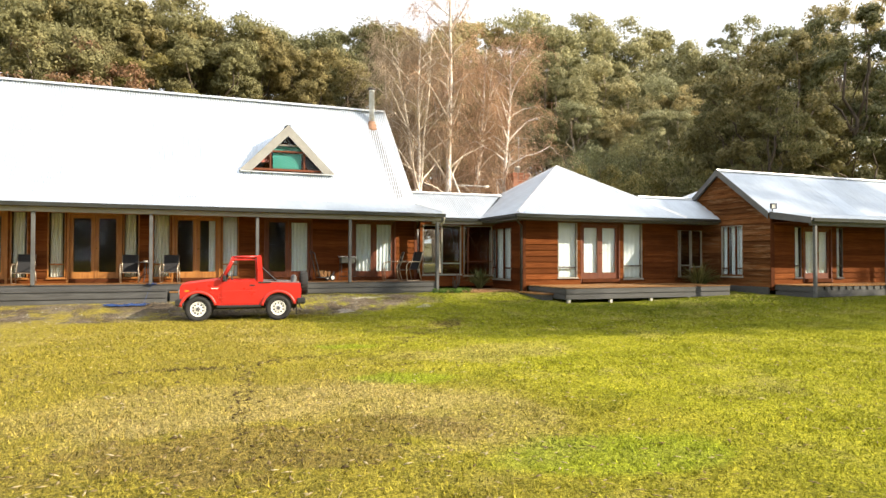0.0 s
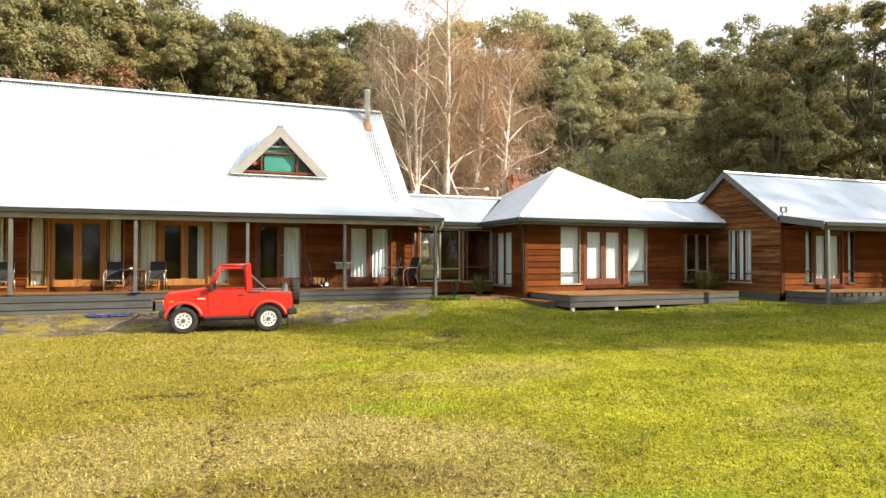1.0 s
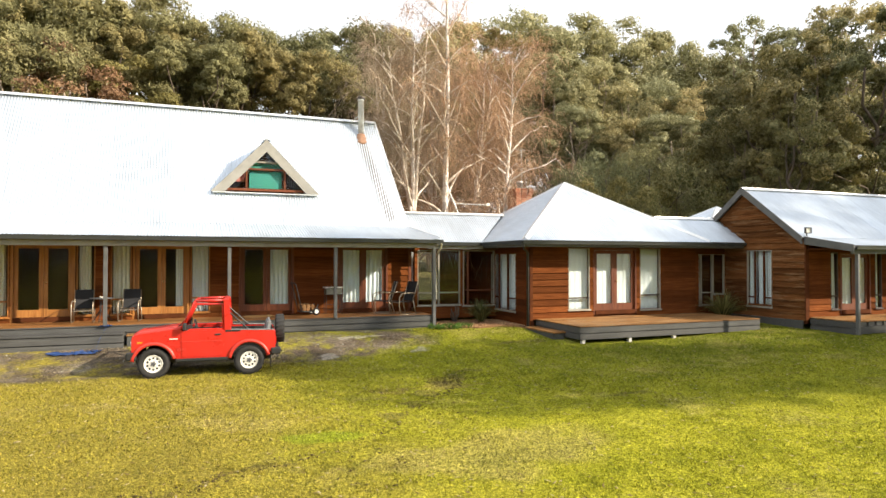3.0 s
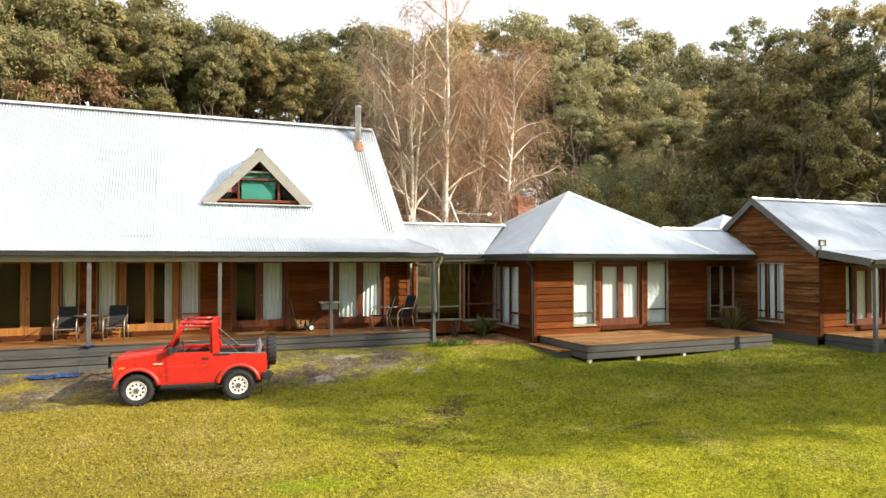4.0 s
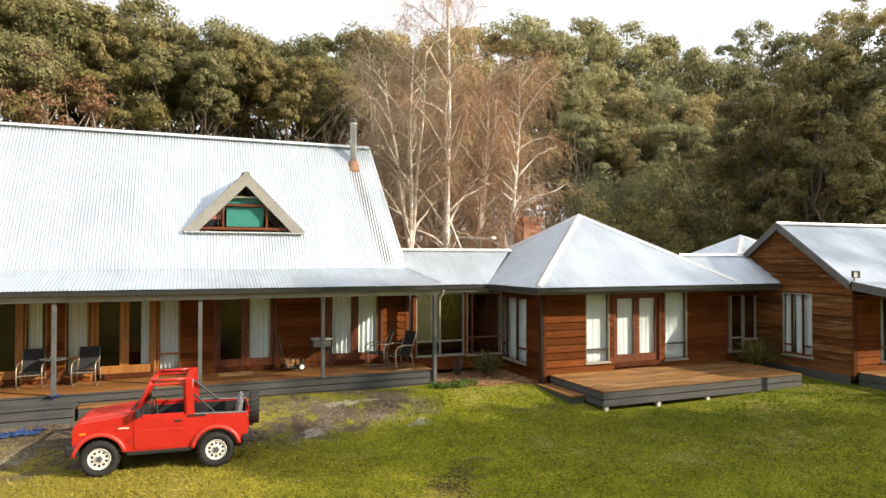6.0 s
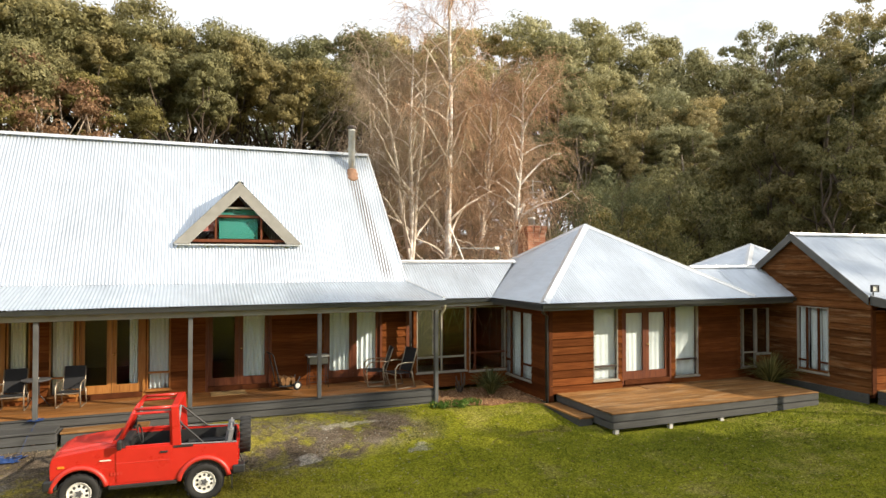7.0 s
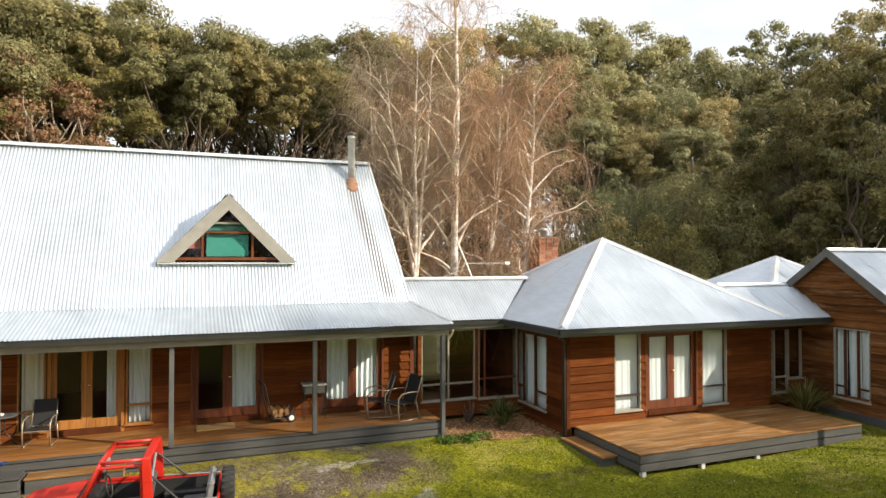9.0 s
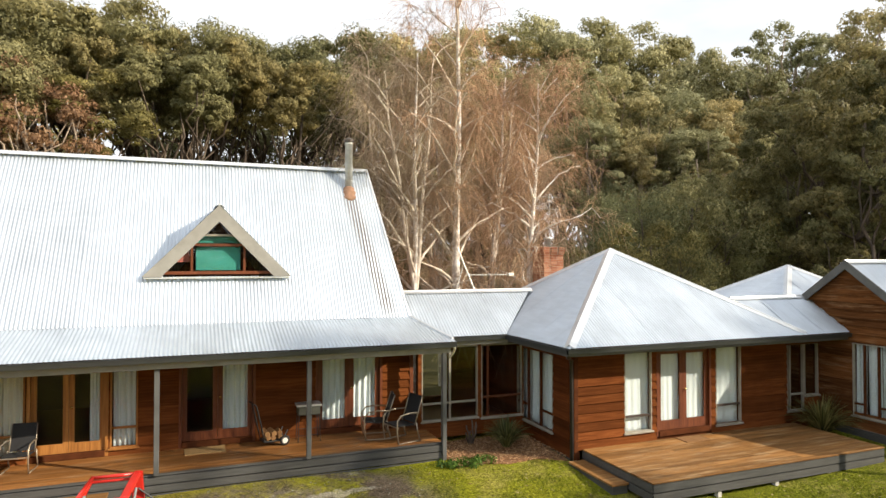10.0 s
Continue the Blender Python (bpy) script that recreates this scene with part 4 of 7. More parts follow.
roof_slope(end_roof, (EX0, 0.42, EZ), (1, 0, 0), upe2, EX1 - EX0, lambda u: 0.0, lambda u: lne2, ZINC)
upv, lnv = run((0, VEY, VEZ), (0, EY, EZ))
roof_slope(end_roof, (EX0 + 0.1, VEY, VEZ), (1, 0, 0), upv, EX1 - EX0 - 0.1, lambda u: 0.0, lambda u: lnv + 0.04, ZINC)
ridge_cap(end_roof, (EX0 - 0.02, ERY, ERZ), (EX1, ERY, ERZ), 0.09)
for y0, z0 in ((EY, EZ), (0.42, EZ)):
    bm = prism(bmesh.new(), [(EX0 - 0.03, y0, z0 + 0.03), (EX0 - 0.03, ERY, ERZ + 0.03), (EX0 - 0.03, ERY, ERZ - 0.2), (EX0 - 0.03, y0, z0 - 0.2)], (1, 0, 0), 0.035)
    part("barge_board", bm, GREY_PAINT, end_roof, "grey painted barge board")
bm = prism(bmesh.new(), [(EX0 + 0.06, VEY, VEZ + 0.02), (EX0 + 0.06, EY, EZ + 0.03), (EX0 + 0.06, EY, EZ - 0.2), (EX0 + 0.06, VEY, VEZ - 0.18)], (1, 0, 0), 0.035)
part("barge_board", bm, GREY_PAINT, end_roof, "grey painted barge board")
gutter("gutter_end", (EX0 + 0.1, VEY + 0.03, VEZ - 0.02), (EX1, VEY + 0.03, VEZ - 0.02), (0, -1, 0))
single("beam_end", boxed(EX0 + 0.2, EX1, -5.4, -5.3, 2.56, 2.7, 0.006), GREY_PAINT, "grey painted timber veranda beam", "beam", kind="structure")
single("veranda_ceiling_end", boxed(EX0 + 0.2, EX1, -5.3, -3.98, 2.7, 2.73), CEDAR_DARK, "dark timber lining under the veranda roof", "ceiling", kind="structure")

# a further hipped roof behind the end house
far_roof = thing("roof_far_wing", "small hipped galvanised corrugated iron roof behind", "roof", kind="structure")
FC = [Vector((10.4, 0.2, 2.9)), Vector((16.8, 0.2, 2.9)), Vector((16.8, 5.6, 2.9)), Vector((10.4, 5.6, 2.9))]
FA = Vector((13.6, 2.8, 4.58))
for i in range(4):
    hip_face(far_roof, FC[i], FC[(i + 1) % 4], FA, ZINC)
    ridge_cap(far_roof, FC[i], FA, 0.09, "hip_cap")
single("wall_far_wing", boxed(10.8, 16.4, 0.6, 5.2, 0.2, 2.9), CEDAR_DARK, "timber walls of the wing behind", "wall", kind="structure")

# ---- decks, posts and steps ----
def boards_along_x(parent, x0, x1, y0, y1, z, mat, width=0.09, gap=0.006, thick=0.022, cut=4.2, name="deck_board"):
    """Decking boards laid along x, butted at staggered joints."""
    n = int(round((y1 - y0) / (width + gap)))
    pitch = (y1 - y0) / n
    for i in range(n):
        y = y0 + i * pitch
        x = x0
        end = x0 + cut * random.uniform(0.35, 1.0)
        while x < x1 - 0.02:
            e = min(end, x1)
            if x1 - e < 0.4:
                e = x1
            dz = random.uniform(-0.0015, 0.0015)
            part(name, boxed(x, e - 0.003, y, y + pitch - gap, z - thick + dz, z + dz), mat, parent)
            x, end = e, e + cut


def fascia_boards(parent, a, b, z0, z1, n, mat, thick=0.02, gap=0.024):
    """Horizontal skirting boards under a deck's edge, from a to b in plan."""
    a, b = Vector((*a, 0)), Vector((*b, 0))
    d = (b - a).normalized()
    out = Vector((d.y, -d.x, 0)) * thick
    h = (z1 - z0) / n
    for i in range(n):
        lo, hi = z0 + i * h + gap / 2, z0 + (i + 1) * h - gap / 2
        bm = prism(bmesh.new(), [a + Vector((0, 0, lo)), a + Vector((0, 0, hi)), a + out + Vector((0, 0, hi)), a + out + Vector((0, 0, lo))], d, (b - a).length)
        part("skirting_board", bm, mat, parent)


main_deck = thing("deck_main", "oiled timber veranda deck with a grey painted edge and skirting", "deck", kind="structure")
part("joists", boxed(-17.0, -0.06, 0.1, 1.62, 0.42, 0.735), GREY_PAINT, main_deck)
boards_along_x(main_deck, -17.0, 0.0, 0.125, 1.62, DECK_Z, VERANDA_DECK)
boards_along_x(main_deck, -17.0, 0.0, 0.02, 0.12, DECK_Z, FASCIA_GREY, 0.1, cut=6)
fascia_boards(main_deck, (-17.0, 0.02), (0.0, 0.02), 0.29, 0.755, 3, FASCIA_GREY)
fascia_boards(main_deck, (0.0, 0.0), (0.0, 1.15), 0.29, 0.755, 3, FASCIA_GREY)

step = thing("veranda_step", "long grey timber step along the veranda edge", "step")
part("tread", boxed(-17.0, -8.16, -0.5, -0.03, 0.6, 0.64, 0.006), FASCIA_GREY, step)
fascia_boards(step, (-17.0, -0.48), (-8.17, -0.48), 0.22, 0.595, 2, FASCIA_GREY)
fascia_boards(step, (-8.17, -0.48), (-8.17, -0.03), 0.22, 0.595, 2, FASCIA_GREY)

tan_step = thing("timber_step", "low bare tan timber step below the veranda edge", "step")
part("tread", boxed(-8.1, -6.5, -0.42, -0.02, 0.545, 0.58, 0.006), DECKING, tan_step)
part("riser", boxed(-8.08, -6.52, -0.4, -0.375, 0.2, 0.543), FASCIA_GREY, tan_step)
for x in (-8.08, -6.545):
    part("side_board", boxed(x, x + 0.025, -0.374, -0.03, 0.2, 0.543), DECKING, tan_step)
for i, x in enumerate((0.0, -2.92, -5.72, -8.6, -11.45, -14.3)):
    corner = i == 0
    z0 = ground_z(0.0, -0.05) - 0.05 if corner else DECK_Z
    single("veranda_post", boxed(x - 0.045, x + 0.045, -0.06, 0.018 if corner else 0.03, z0, 2.744, 0.006), GREY_PAINT,
           "square grey painted timber veranda post" if not corner else "square grey corner post standing on the ground", "post", group="veranda posts")

pdeck = thing("deck_pavilion", "low oiled timber deck with grey skirting on concrete stumps", "deck", kind="structure")
PDZ = 0.66
part("joists", boxed(2.9, 9.0, -3.36, -1.15, 0.4, 0.615), GREY_PAINT, pdeck)
boards_along_x(pdeck, 2.78, 9.06, -3.42, -1.13, PDZ, DECKING, 0.135)
fascia_boards(pdeck, (2.8, -3.4), (9.04, -3.4), 0.3, 0.635, 2, FASCIA_GREY)
fascia_boards(pdeck, (9.04, -3.4), (9.04, -1.14), 0.3, 0.635, 2, FASCIA_GREY)
fascia_boards(pdeck, (2.8, -1.14), (2.8, -3.4), 0.3, 0.635, 2, FASCIA_GREY)
for x in (2.92, 4.4, 5.9, 7.4, 8.9):
    part("stump", boxed(x - 0.05, x + 0.05, -3.39, -3.29, 0.05, 0.32, 0.008), CONCRETE, pdeck, "concrete stump")
sidestep = thing("deck_step", "low grey timber step beside the deck", "step")
part("tread", boxed(2.38, 2.77, -2.75, -1.2, 0.42, 0.46, 0.006), DECKING, sidestep)
part("riser", boxed(2.4, 2.75, -2.72, -1.22, 0.2, 0.415), FASCIA_GREY, sidestep)

# ---- the red car ----
RED = plain("red_car_paint", (0.49, 0.022, 0.014), 0.3, 0.0, 0.12, 2.5, 0.5, 0.0)
RED_FADED = plain("sun_faded_red_paint", (0.53, 0.036, 0.024), 0.42, 0.0, 0.2, 3.0, 0.5, 0.0)
BLACK = plain("black_plastic", (0.018, 0.018, 0.018), 0.55, 0, 0.3, 8.0)
RUBBER = plain("tyre_rubber", (0.02, 0.019, 0.018), 0.85, 0, 0.4, 9.0)
RIM = plain("white_wheel_paint", (0.72, 0.70, 0.64), 0.45, 0, 0.2, 7.0)
VINYL = plain("grey_vinyl", (0.09, 0.09, 0.095), 0.6, 0, 0.3, 7.0)
VINYL_PALE = plain("worn_pale_vinyl", (0.2, 0.2, 0.2), 0.65, 0, 0.3, 7.0)
AMBER = plain("amber_lens", (0.7, 0.22, 0.02), 0.25, 0, 0.1, 9.0)
LENS = plain("headlamp_lens", (0.7, 0.72, 0.72), 0.12, 0.3, 0.1, 9.0)
PALE = plain("pale_lettering", (0.75, 0.7, 0.6), 0.5, 0, 0.1, 9.0)


def arc(cx, cz, r, a0, a1, n):
    return [(cx + r * math.cos(radians(a0 + (a1 - a0) * i / n)), cz + r * math.sin(radians(a0 + (a1 - a0) * i / n))) for i in range(n + 1)]


def slab(outline, y0, y1, bevel=0.0):
    """A side-view outline of (x, z), as thick as y0 to y1."""
    bm = prism(bmesh.new(), [(x, y0, z) for x, z in outline], (0, 1, 0), y1 - y0)
    if bevel:
        bmesh.ops.bevel(bm, geom=[e for e in bm.edges if e.calc_face_angle(0) > 0.5], offset=bevel, segments=2, affect="EDGES")
    return bm


def car_wheel(parent, x, y, out, spare=False):
    """Tyre with tread shoulders, pressed steel rim whose holes' darkness is put on as black discs, and a hub."""
    bm = lathe(bmesh.new(), ((0.19, -0.06), (0.195, -0.085), (0.28, -0.105), (0.32, -0.09), (0.335, -0.045), (0.335, 0.045), (0.32, 0.09), (0.28, 0.105), (0.195, 0.085), (0.19, 0.06)), 40, "y", (0, 0, 0), spare)
    wheel = part("wheel", bm, RUBBER, parent, "", True, pose(x, y, 0.335, 0, 0, 0 if not spare else 90))
    if spare:
        wheel.location.z = 0.98
    for k in range(20):
        a = 2 * math.pi * k / 20
        part("tread_block", boxed(-0.025, 0.025, -0.095, 0.095, 0.328, 0.34), RUBBER, wheel, at=pose(0, 0, 0, 0, math.degrees(a), 0))
    if spare:
        return wheel
    s = out
    bm = lathe(bmesh.new(), ((0.19, 0.0), (0.196, 0.088 * s), (0.188, 0.092 * s), (0.178, 0.075 * s), (0.165, 0.066 * s), (0.155, 0.068 * s), (0.075, 0.075 * s), (0.07, 0.08 * s), (0.0005, 0.08 * s)), 40, "y")
    part("rim", bm, RIM, wheel, "white painted steel rim")
    for k in range(10):
        a = 2 * math.pi * (k + 0.5) / 10
        bm = lathe(bmesh.new(), ((0.024, 0.06 * s), (0.024, 0.0745 * s), (0.0005, 0.0745 * s)), 12, "y", (0.126 * math.cos(a), 0, 0.126 * math.sin(a)))
        part("rim_dark_disc", bm, BLACK, wheel)
    star = [((0.072 if k % 2 else 0.04) * math.cos(math.pi * k / 5), (0.072 if k % 2 else 0.04) * math.sin(math.pi * k / 5)) for k in range(10)]
    bm = prism(bmesh.new(), [(x, 0.07 * s, z) for x, z in star], (0, s, 0), 0.022)
    part("hub", bm, VINYL, wheel, "dark steel hub")
    for k in range(5):
        a = 2 * math.pi * k / 5
        part("wheel_nut", lathe(bmesh.new(), ((0.011, 0.07 * s), (0.011, 0.088 * s), (0.0005, 0.089 * s)), 6, "y", (0.062 * math.cos(a), 0, 0.062 * math.sin(a))), STEEL, wheel)
    return wheel


def make_car(at):
    car = thing("offroad_car", "small red open-topped four-wheel drive with white wheels, parked on grass", "car", at)
    FX, RX = 1.015, -1.015
    outline = [(1.42, 0.5), (1.46, 0.55), (1.47, 0.8), (1.45, 0.94), (1.38, 0.985), (0.56, 1.09), (0.46, 1.085), (0.43, 1.05), (-0.5, 1.05), (-0.56, 1.03), (-1.56, 1.0), (-1.6, 0.96), (-1.6, 0.56), (-1.55, 0.5)]
    outline += arc(RX, 0.345, 0.41, 155, 20, 12) + [(-0.54, 0.42), (0.54, 0.42)] + arc(FX, 0.345, 0.41, 160, 20, 12)
    for s in (-1, 1):
        y0, y1 = (0.66, 0.7) if s > 0 else (-0.7, -0.66)
        panel = part("side_panel", slab(outline, y0, y1, 0.008), RED, car)
        yo = s * 0.7
        for cx in (FX, RX):
            bm = bmesh.new()
            pts = arc(cx, 0.345, 0.435, 168, 8, 16)
            tube(bm, [(x, yo + s * 0.012, z) for x, z in pts], 0.042, 8)
            part("wheel_arch", bm, RED_FADED, car, "red flared wheel arch", True)
        door = part("car_door", slab([(0.43, 0.46), (0.45, 1.045), (-0.46, 1.045), (-0.47, 0.62), (-0.4, 0.46)], yo - 0.006 if s > 0 else yo - 0.012, yo + 0.012 if s > 0 else yo + 0.006, 0.005), RED, car)
        part("door_handle", boxed(-0.4, -0.27, yo + s * 0.012, yo + s * 0.03, 0.93, 0.965, 0.006), BLACK, door)
        part("door_crease", boxed(-0.45, 0.44, yo + s * 0.011, yo + s * 0.018, 0.795, 0.81, 0.003), RED_FADED, door)
        bm = bmesh.new()
        tube(bm, [(0.44, s * 0.66, 1.05), (0.2, s * 0.61, 1.6), (0.16, s * 0.6, 1.63), (-0.42, s * 0.6, 1.63), (-0.46, s * 0.66, 1.05)], 0.028, 8)
        part("door_window_frame", bm, RED, door, "", True)
        part("side_rail", tube(bmesh.new(), [(0.16, s * 0.58, 1.7), (-0.46, s * 0.58, 1.71)], 0.03, 8), RED, car, "", True)
        part("sill", boxed(-0.56, 0.56, yo - 0.03, yo + 0.03, 0.36, 0.425, 0.01), BLACK, car)
        bm = bmesh.new()
        tube(bm, [(-0.52, s * 0.56, 1.48), (-1.0, s * 0.64, 1.03)], 0.018, 8)
        part("inner_rail", boxed(-0.44, 0.3, s * 0.655 - 0.012, s * 0.655 + 0.012, 1.03, 1.085, 0.006), RED, car, "red door top seen from inside")
        part("hood_stay", bm, BLACK, car, "black support bar")
        mirror = part("mirror", boxed(0.33, 0.41, s * 0.77 - 0.08, s * 0.77 + 0.08, 1.06, 1.22, 0.02), BLACK, car)
        part("mirror_arm", tube(bmesh.new(), [(0.4, s * 0.68, 1.04), (0.39, s * 0.72, 1.08)], 0.014, 6), BLACK, mirror)
        part("side_marker", boxed(1.24, 1.35, yo + s * 0.001, yo + s * 0.012, 0.79, 0.83, 0.004), AMBER, car)
        part("side_vent", boxed(0.52, 0.7, yo + s * 0.001, yo + s * 0.008, 0.86, 0.882, 0.002), PALE, car, "pale lettered badge bar")
        for k in range(4):
            part("decal", boxed(0.34 + 0.05 * k, 0.375 + 0.05 * k, yo + s * 0.0125, yo + s * 0.0135, 0.6, 0.655), RED_FADED, door)
        part("headlamp", lathe(bmesh.new(), ((0.085, 1.45), (0.085, 1.49), (0.07, 1.505), (0.0005, 1.515)), 20, "x", (0, s * 0.48, 0.77)), LENS, car, "", True)
        part("tail_lamp", boxed(-1.62, -1.595, s * 0.62 - 0.05, s * 0.62 + 0.05, 0.68, 0.86, 0.008), plain("red_lens", (0.4, 0.01, 0.01), 0.2), car)
        part("rear_bumper", boxed(-1.72, -1.5, s * 0.62 - 0.12, s * 0.62 + 0.12, 0.45, 0.6, 0.02), BLACK, car)
        part("front_bumper_end", boxed(1.36, 1.57, s * 0.68 - 0.06, s * 0.68 + 0.06, 0.42, 0.6, 0.025), BLACK, car)
        part("bed_trim", boxed(-0.82, -0.49, yo + s * 0.002, yo + s * 0.012, 1.0, 1.04, 0.003), BLACK, car)
        part("bed_rail", tube(bmesh.new(), [(-0.6, s * 0.66, 1.045), (-1.57, s * 0.66, 1.015)], 0.014, 6), VINYL_PALE, car)
        flap = part("mud_flap", boxed(-1.5, -1.485, s * 0.62 - 0.1, s * 0.62 + 0.1, 0.16, 0.48), RUBBER, car)
    # bonnet with a raised middle
    bm = bmesh.new()
    rows = []
    for x, z in ((1.475, 0.86), (1.45, 0.955), (1.36, 0.995), (1.0, 1.04), (0.55, 1.1)):
        rows.append([bm.verts.new((x, y, z + b)) for y, b in ((-0.665, -0.012), (-0.6, 0.0), (-0.42, 0.008), (-0.36, 0.03), (0.36, 0.03), (0.42, 0.008), (0.6, 0.0), (0.665, -0.012))])
    for a, b in zip(rows, rows[1:]):
        for i in range(7):
            bm.faces.new((a[i], a[i + 1], b[i + 1], b[i]))
    bmesh.ops.recalc_face_normals(bm, faces=bm.faces[:])
    bmesh.ops.solidify(bm, geom=bm.faces[:], thickness=0.02)
    part("bonnet", bm, RED_FADED, car, "sun-faded red bonnet")
    part("cowl", boxed(0.44, 0.56, -0.655, 0.655, 0.98, 1.11, 0.012), RED, car)
    part("cowl_vent", boxed(0.5, 0.56, -0.3, 0.3, 1.108, 1.118, 0.004), BLACK, car)
    part("front_panel", boxed(1.43, 1.47, -0.655, 0.655, 0.55, 0.88, 0.008), RED, car)
    grille = part("grille", boxed(1.47, 1.48, -0.36, 0.36, 0.64, 0.86, 0.004), BLACK, car)
    for k in range(6):
        part("grille_bar", boxed(1.48, 1.49, -0.36, 0.36, 0.655 + 0.035 * k, 0.667 + 0.035 * k), VINYL, grille)
    part("front_bumper", boxed(1.49, 1.58, -0.72, 0.72, 0.44, 0.57, 0.025), BLACK, car)
    # windscreen
    for s in (-1, 1):
        part("windscreen_post", tube(bmesh.new(), [(0.47, s * 0.63, 1.04), (0.16, s * 0.58, 1.7)], 0.03, 8), RED, car, "", True)
    part("windscreen_header", tube(bmesh.new(), [(0.16, -0.6, 1.7), (0.16, 0.6, 1.7)], 0.032, 8), RED, car, "", True)
    p = part("windscreen", prism(bmesh.new(), [(0.48, -0.6, 1.11), (0.48, 0.6, 1.11), (0.18, 0.56, 1.67), (0.18, -0.56, 1.67)], (0.8, 0, 0.6), 0.005), GLASS, car)
    p.visible_shadow = False
    for y in (-0.25, 0.3):
        part("wiper", tube(bmesh.new(), [(0.53, y, 1.12), (0.41, y + 0.28, 1.25)], 0.008, 6), BLACK, car)
    part("sun_visor", boxed(0.1, 0.14, 0.1, 0.5, 1.52, 1.66, 0.01), VINYL_PALE, car, "pale vinyl sun visor")
    # rear hoop behind the doors
    for s in (-1, 1):
        part("hoop_post", slab([(-0.47, 1.03), (-0.62, 1.03), (-0.57, 1.73), (-0.44, 1.73)], s * 0.655 - 0.045, s * 0.655 + 0.045 if s < 0 else s * 0.655 + 0.045, 0.012), RED, car)
    part("hoop_top", boxed(-0.56, -0.44, -0.61, 0.61, 1.67, 1.745, 0.015), RED, car)
    # the open bed and cabin
    part("floor_pan", boxed(-1.56, 1.42, -0.655, 0.655, 0.42, 0.5), BLACK, car)
    part("chassis_rail", boxed(-1.5, 1.42, -0.4, -0.3, 0.3, 0.42), BLACK, car)
    part("chassis_rail", boxed(-1.5, 1.42, 0.3, 0.4, 0.3, 0.42), BLACK, car)
    for x in (FX, RX):
        part("axle", tube(bmesh.new(), [(x, -0.55, 0.31), (x, 0.55, 0.31)], 0.05, 10), BLACK, car)
    part("tailgate", boxed(-1.6, -1.56, -0.655, 0.655, 0.5, 0.99, 0.01), RED, car)
    part("firewall", boxed(0.5, 0.54, -0.655, 0.655, 0.5, 1.0), BLACK, car)
    dash = part("dashboard", boxed(0.3, 0.47, -0.64, 0.64, 0.86, 1.05, 0.03), BLACK, car)
    ringm = [(0.2 + 0.06 * math.cos(a) * 0.6, -0.33 + 0.18 * math.sin(a), 1.04 + 0.17 * math.cos(a)) for a in (2 * math.pi * k / 20 for k in range(21))]
    wheel = part("steering_wheel", tube(bmesh.new(), ringm, 0.014, 6, False), BLACK, car, "", True)
    part("steering_column", tube(bmesh.new(), [(0.2, -0.33, 1.04), (0.34, -0.33, 0.96)], 0.022, 8), BLACK, wheel)
    for y in (-0.33, 0.33):
        seat = part("front_seat", boxed(-0.4, 0.08, y - 0.23, y + 0.23, 0.62, 0.76, 0.04), VINYL, car)
        part("seat_back", slab([(-0.32, 0.74), (-0.44, 1.2), (-0.54, 1.2), (-0.46, 0.7)], y - 0.22, y + 0.22, 0.03), VINYL, seat)
    bench = part("rear_seat", boxed(-1.35, -0.95, -0.45, 0.45, 0.62, 0.74, 0.04), VINYL, car)
    part("seat_back", slab([(-1.32, 0.72), (-1.42, 1.22), (-1.52, 1.2), (-1.45, 0.7)], -0.45, 0.45, 0.035), VINYL_PALE, bench, "worn grey vinyl backrest")
    for s in (-1, 1):
        part("inner_arch", boxed(-1.42, -0.62, s * 0.56 - 0.09, s * 0.56 + 0.09, 0.5, 0.8, 0.03), BLACK, car)
    for s in (-1, 1):
        part("side_liner", boxed(-1.555, 0.4, s * 0.65 - 0.006, s * 0.65 + 0.006, 0.5, 0.985), BLACK, car, "black interior trim")
    part("tailgate_liner", boxed(-1.558, -1.548, -0.64, 0.64, 0.5, 0.97), BLACK, car)
    part("roll_bar_brace", tube(bmesh.new(), [(-0.5, -0.5, 1.5), (-0.5, 0.2, 1.05)], 0.02, 8), VINYL_PALE, car)
    part("tow_hitch", tube(bmesh.new(), [(-1.58, 0, 0.42), (-1.74, 0, 0.4), (-1.78, 0, 0.44)], 0.025, 8), BLACK, car)
    part("hanging_strap", tube(bmesh.new(), [(-1.6, -0.55, 0.45), (-1.66, -0.56, 0.3), (-1.72, -0.56, 0.18)], 0.012, 6), BLACK, car)
    for x, y, s in ((FX, -0.62, -1), (FX, 0.62, 1), (RX, -0.62, -1), (RX, 0.62, 1)):
        car_wheel(car, x, y, s)
    car_wheel(car, -1.725, 0.05, 1, True)
    return car


CAR_S = 0.915
make_car(pose(-6.36, -2.8, ground_z(-6.5, -3.2) - 0.005, 0, 0, 175.6) @ Matrix.Diagonal((CAR_S, CAR_S, CAR_S, 1)))

# ---- curtains ----
for a, b in side:
    w = b - a
    curtain(MAIN, a + 0.05, b - 0.05 if a > -9 else b - 0.1, 0.9, HEAD + 0.05, WHITE_CLOTH if a > -7 else LINEN, "cream linen curtain drawn beside a door" if a < -7 else "white curtain behind a narrow window", 4)
curtain(MAIN, -7.05, -6.8, 0.82, HEAD + 0.05, WHITE_CLOTH, "white curtain gathered beside a glazed door", 4)
curtain(MAIN, -4.5, -3.92, 0.82, HEAD + 0.05, WHITE_CLOTH, "white curtain behind a glazed door leaf", 5)
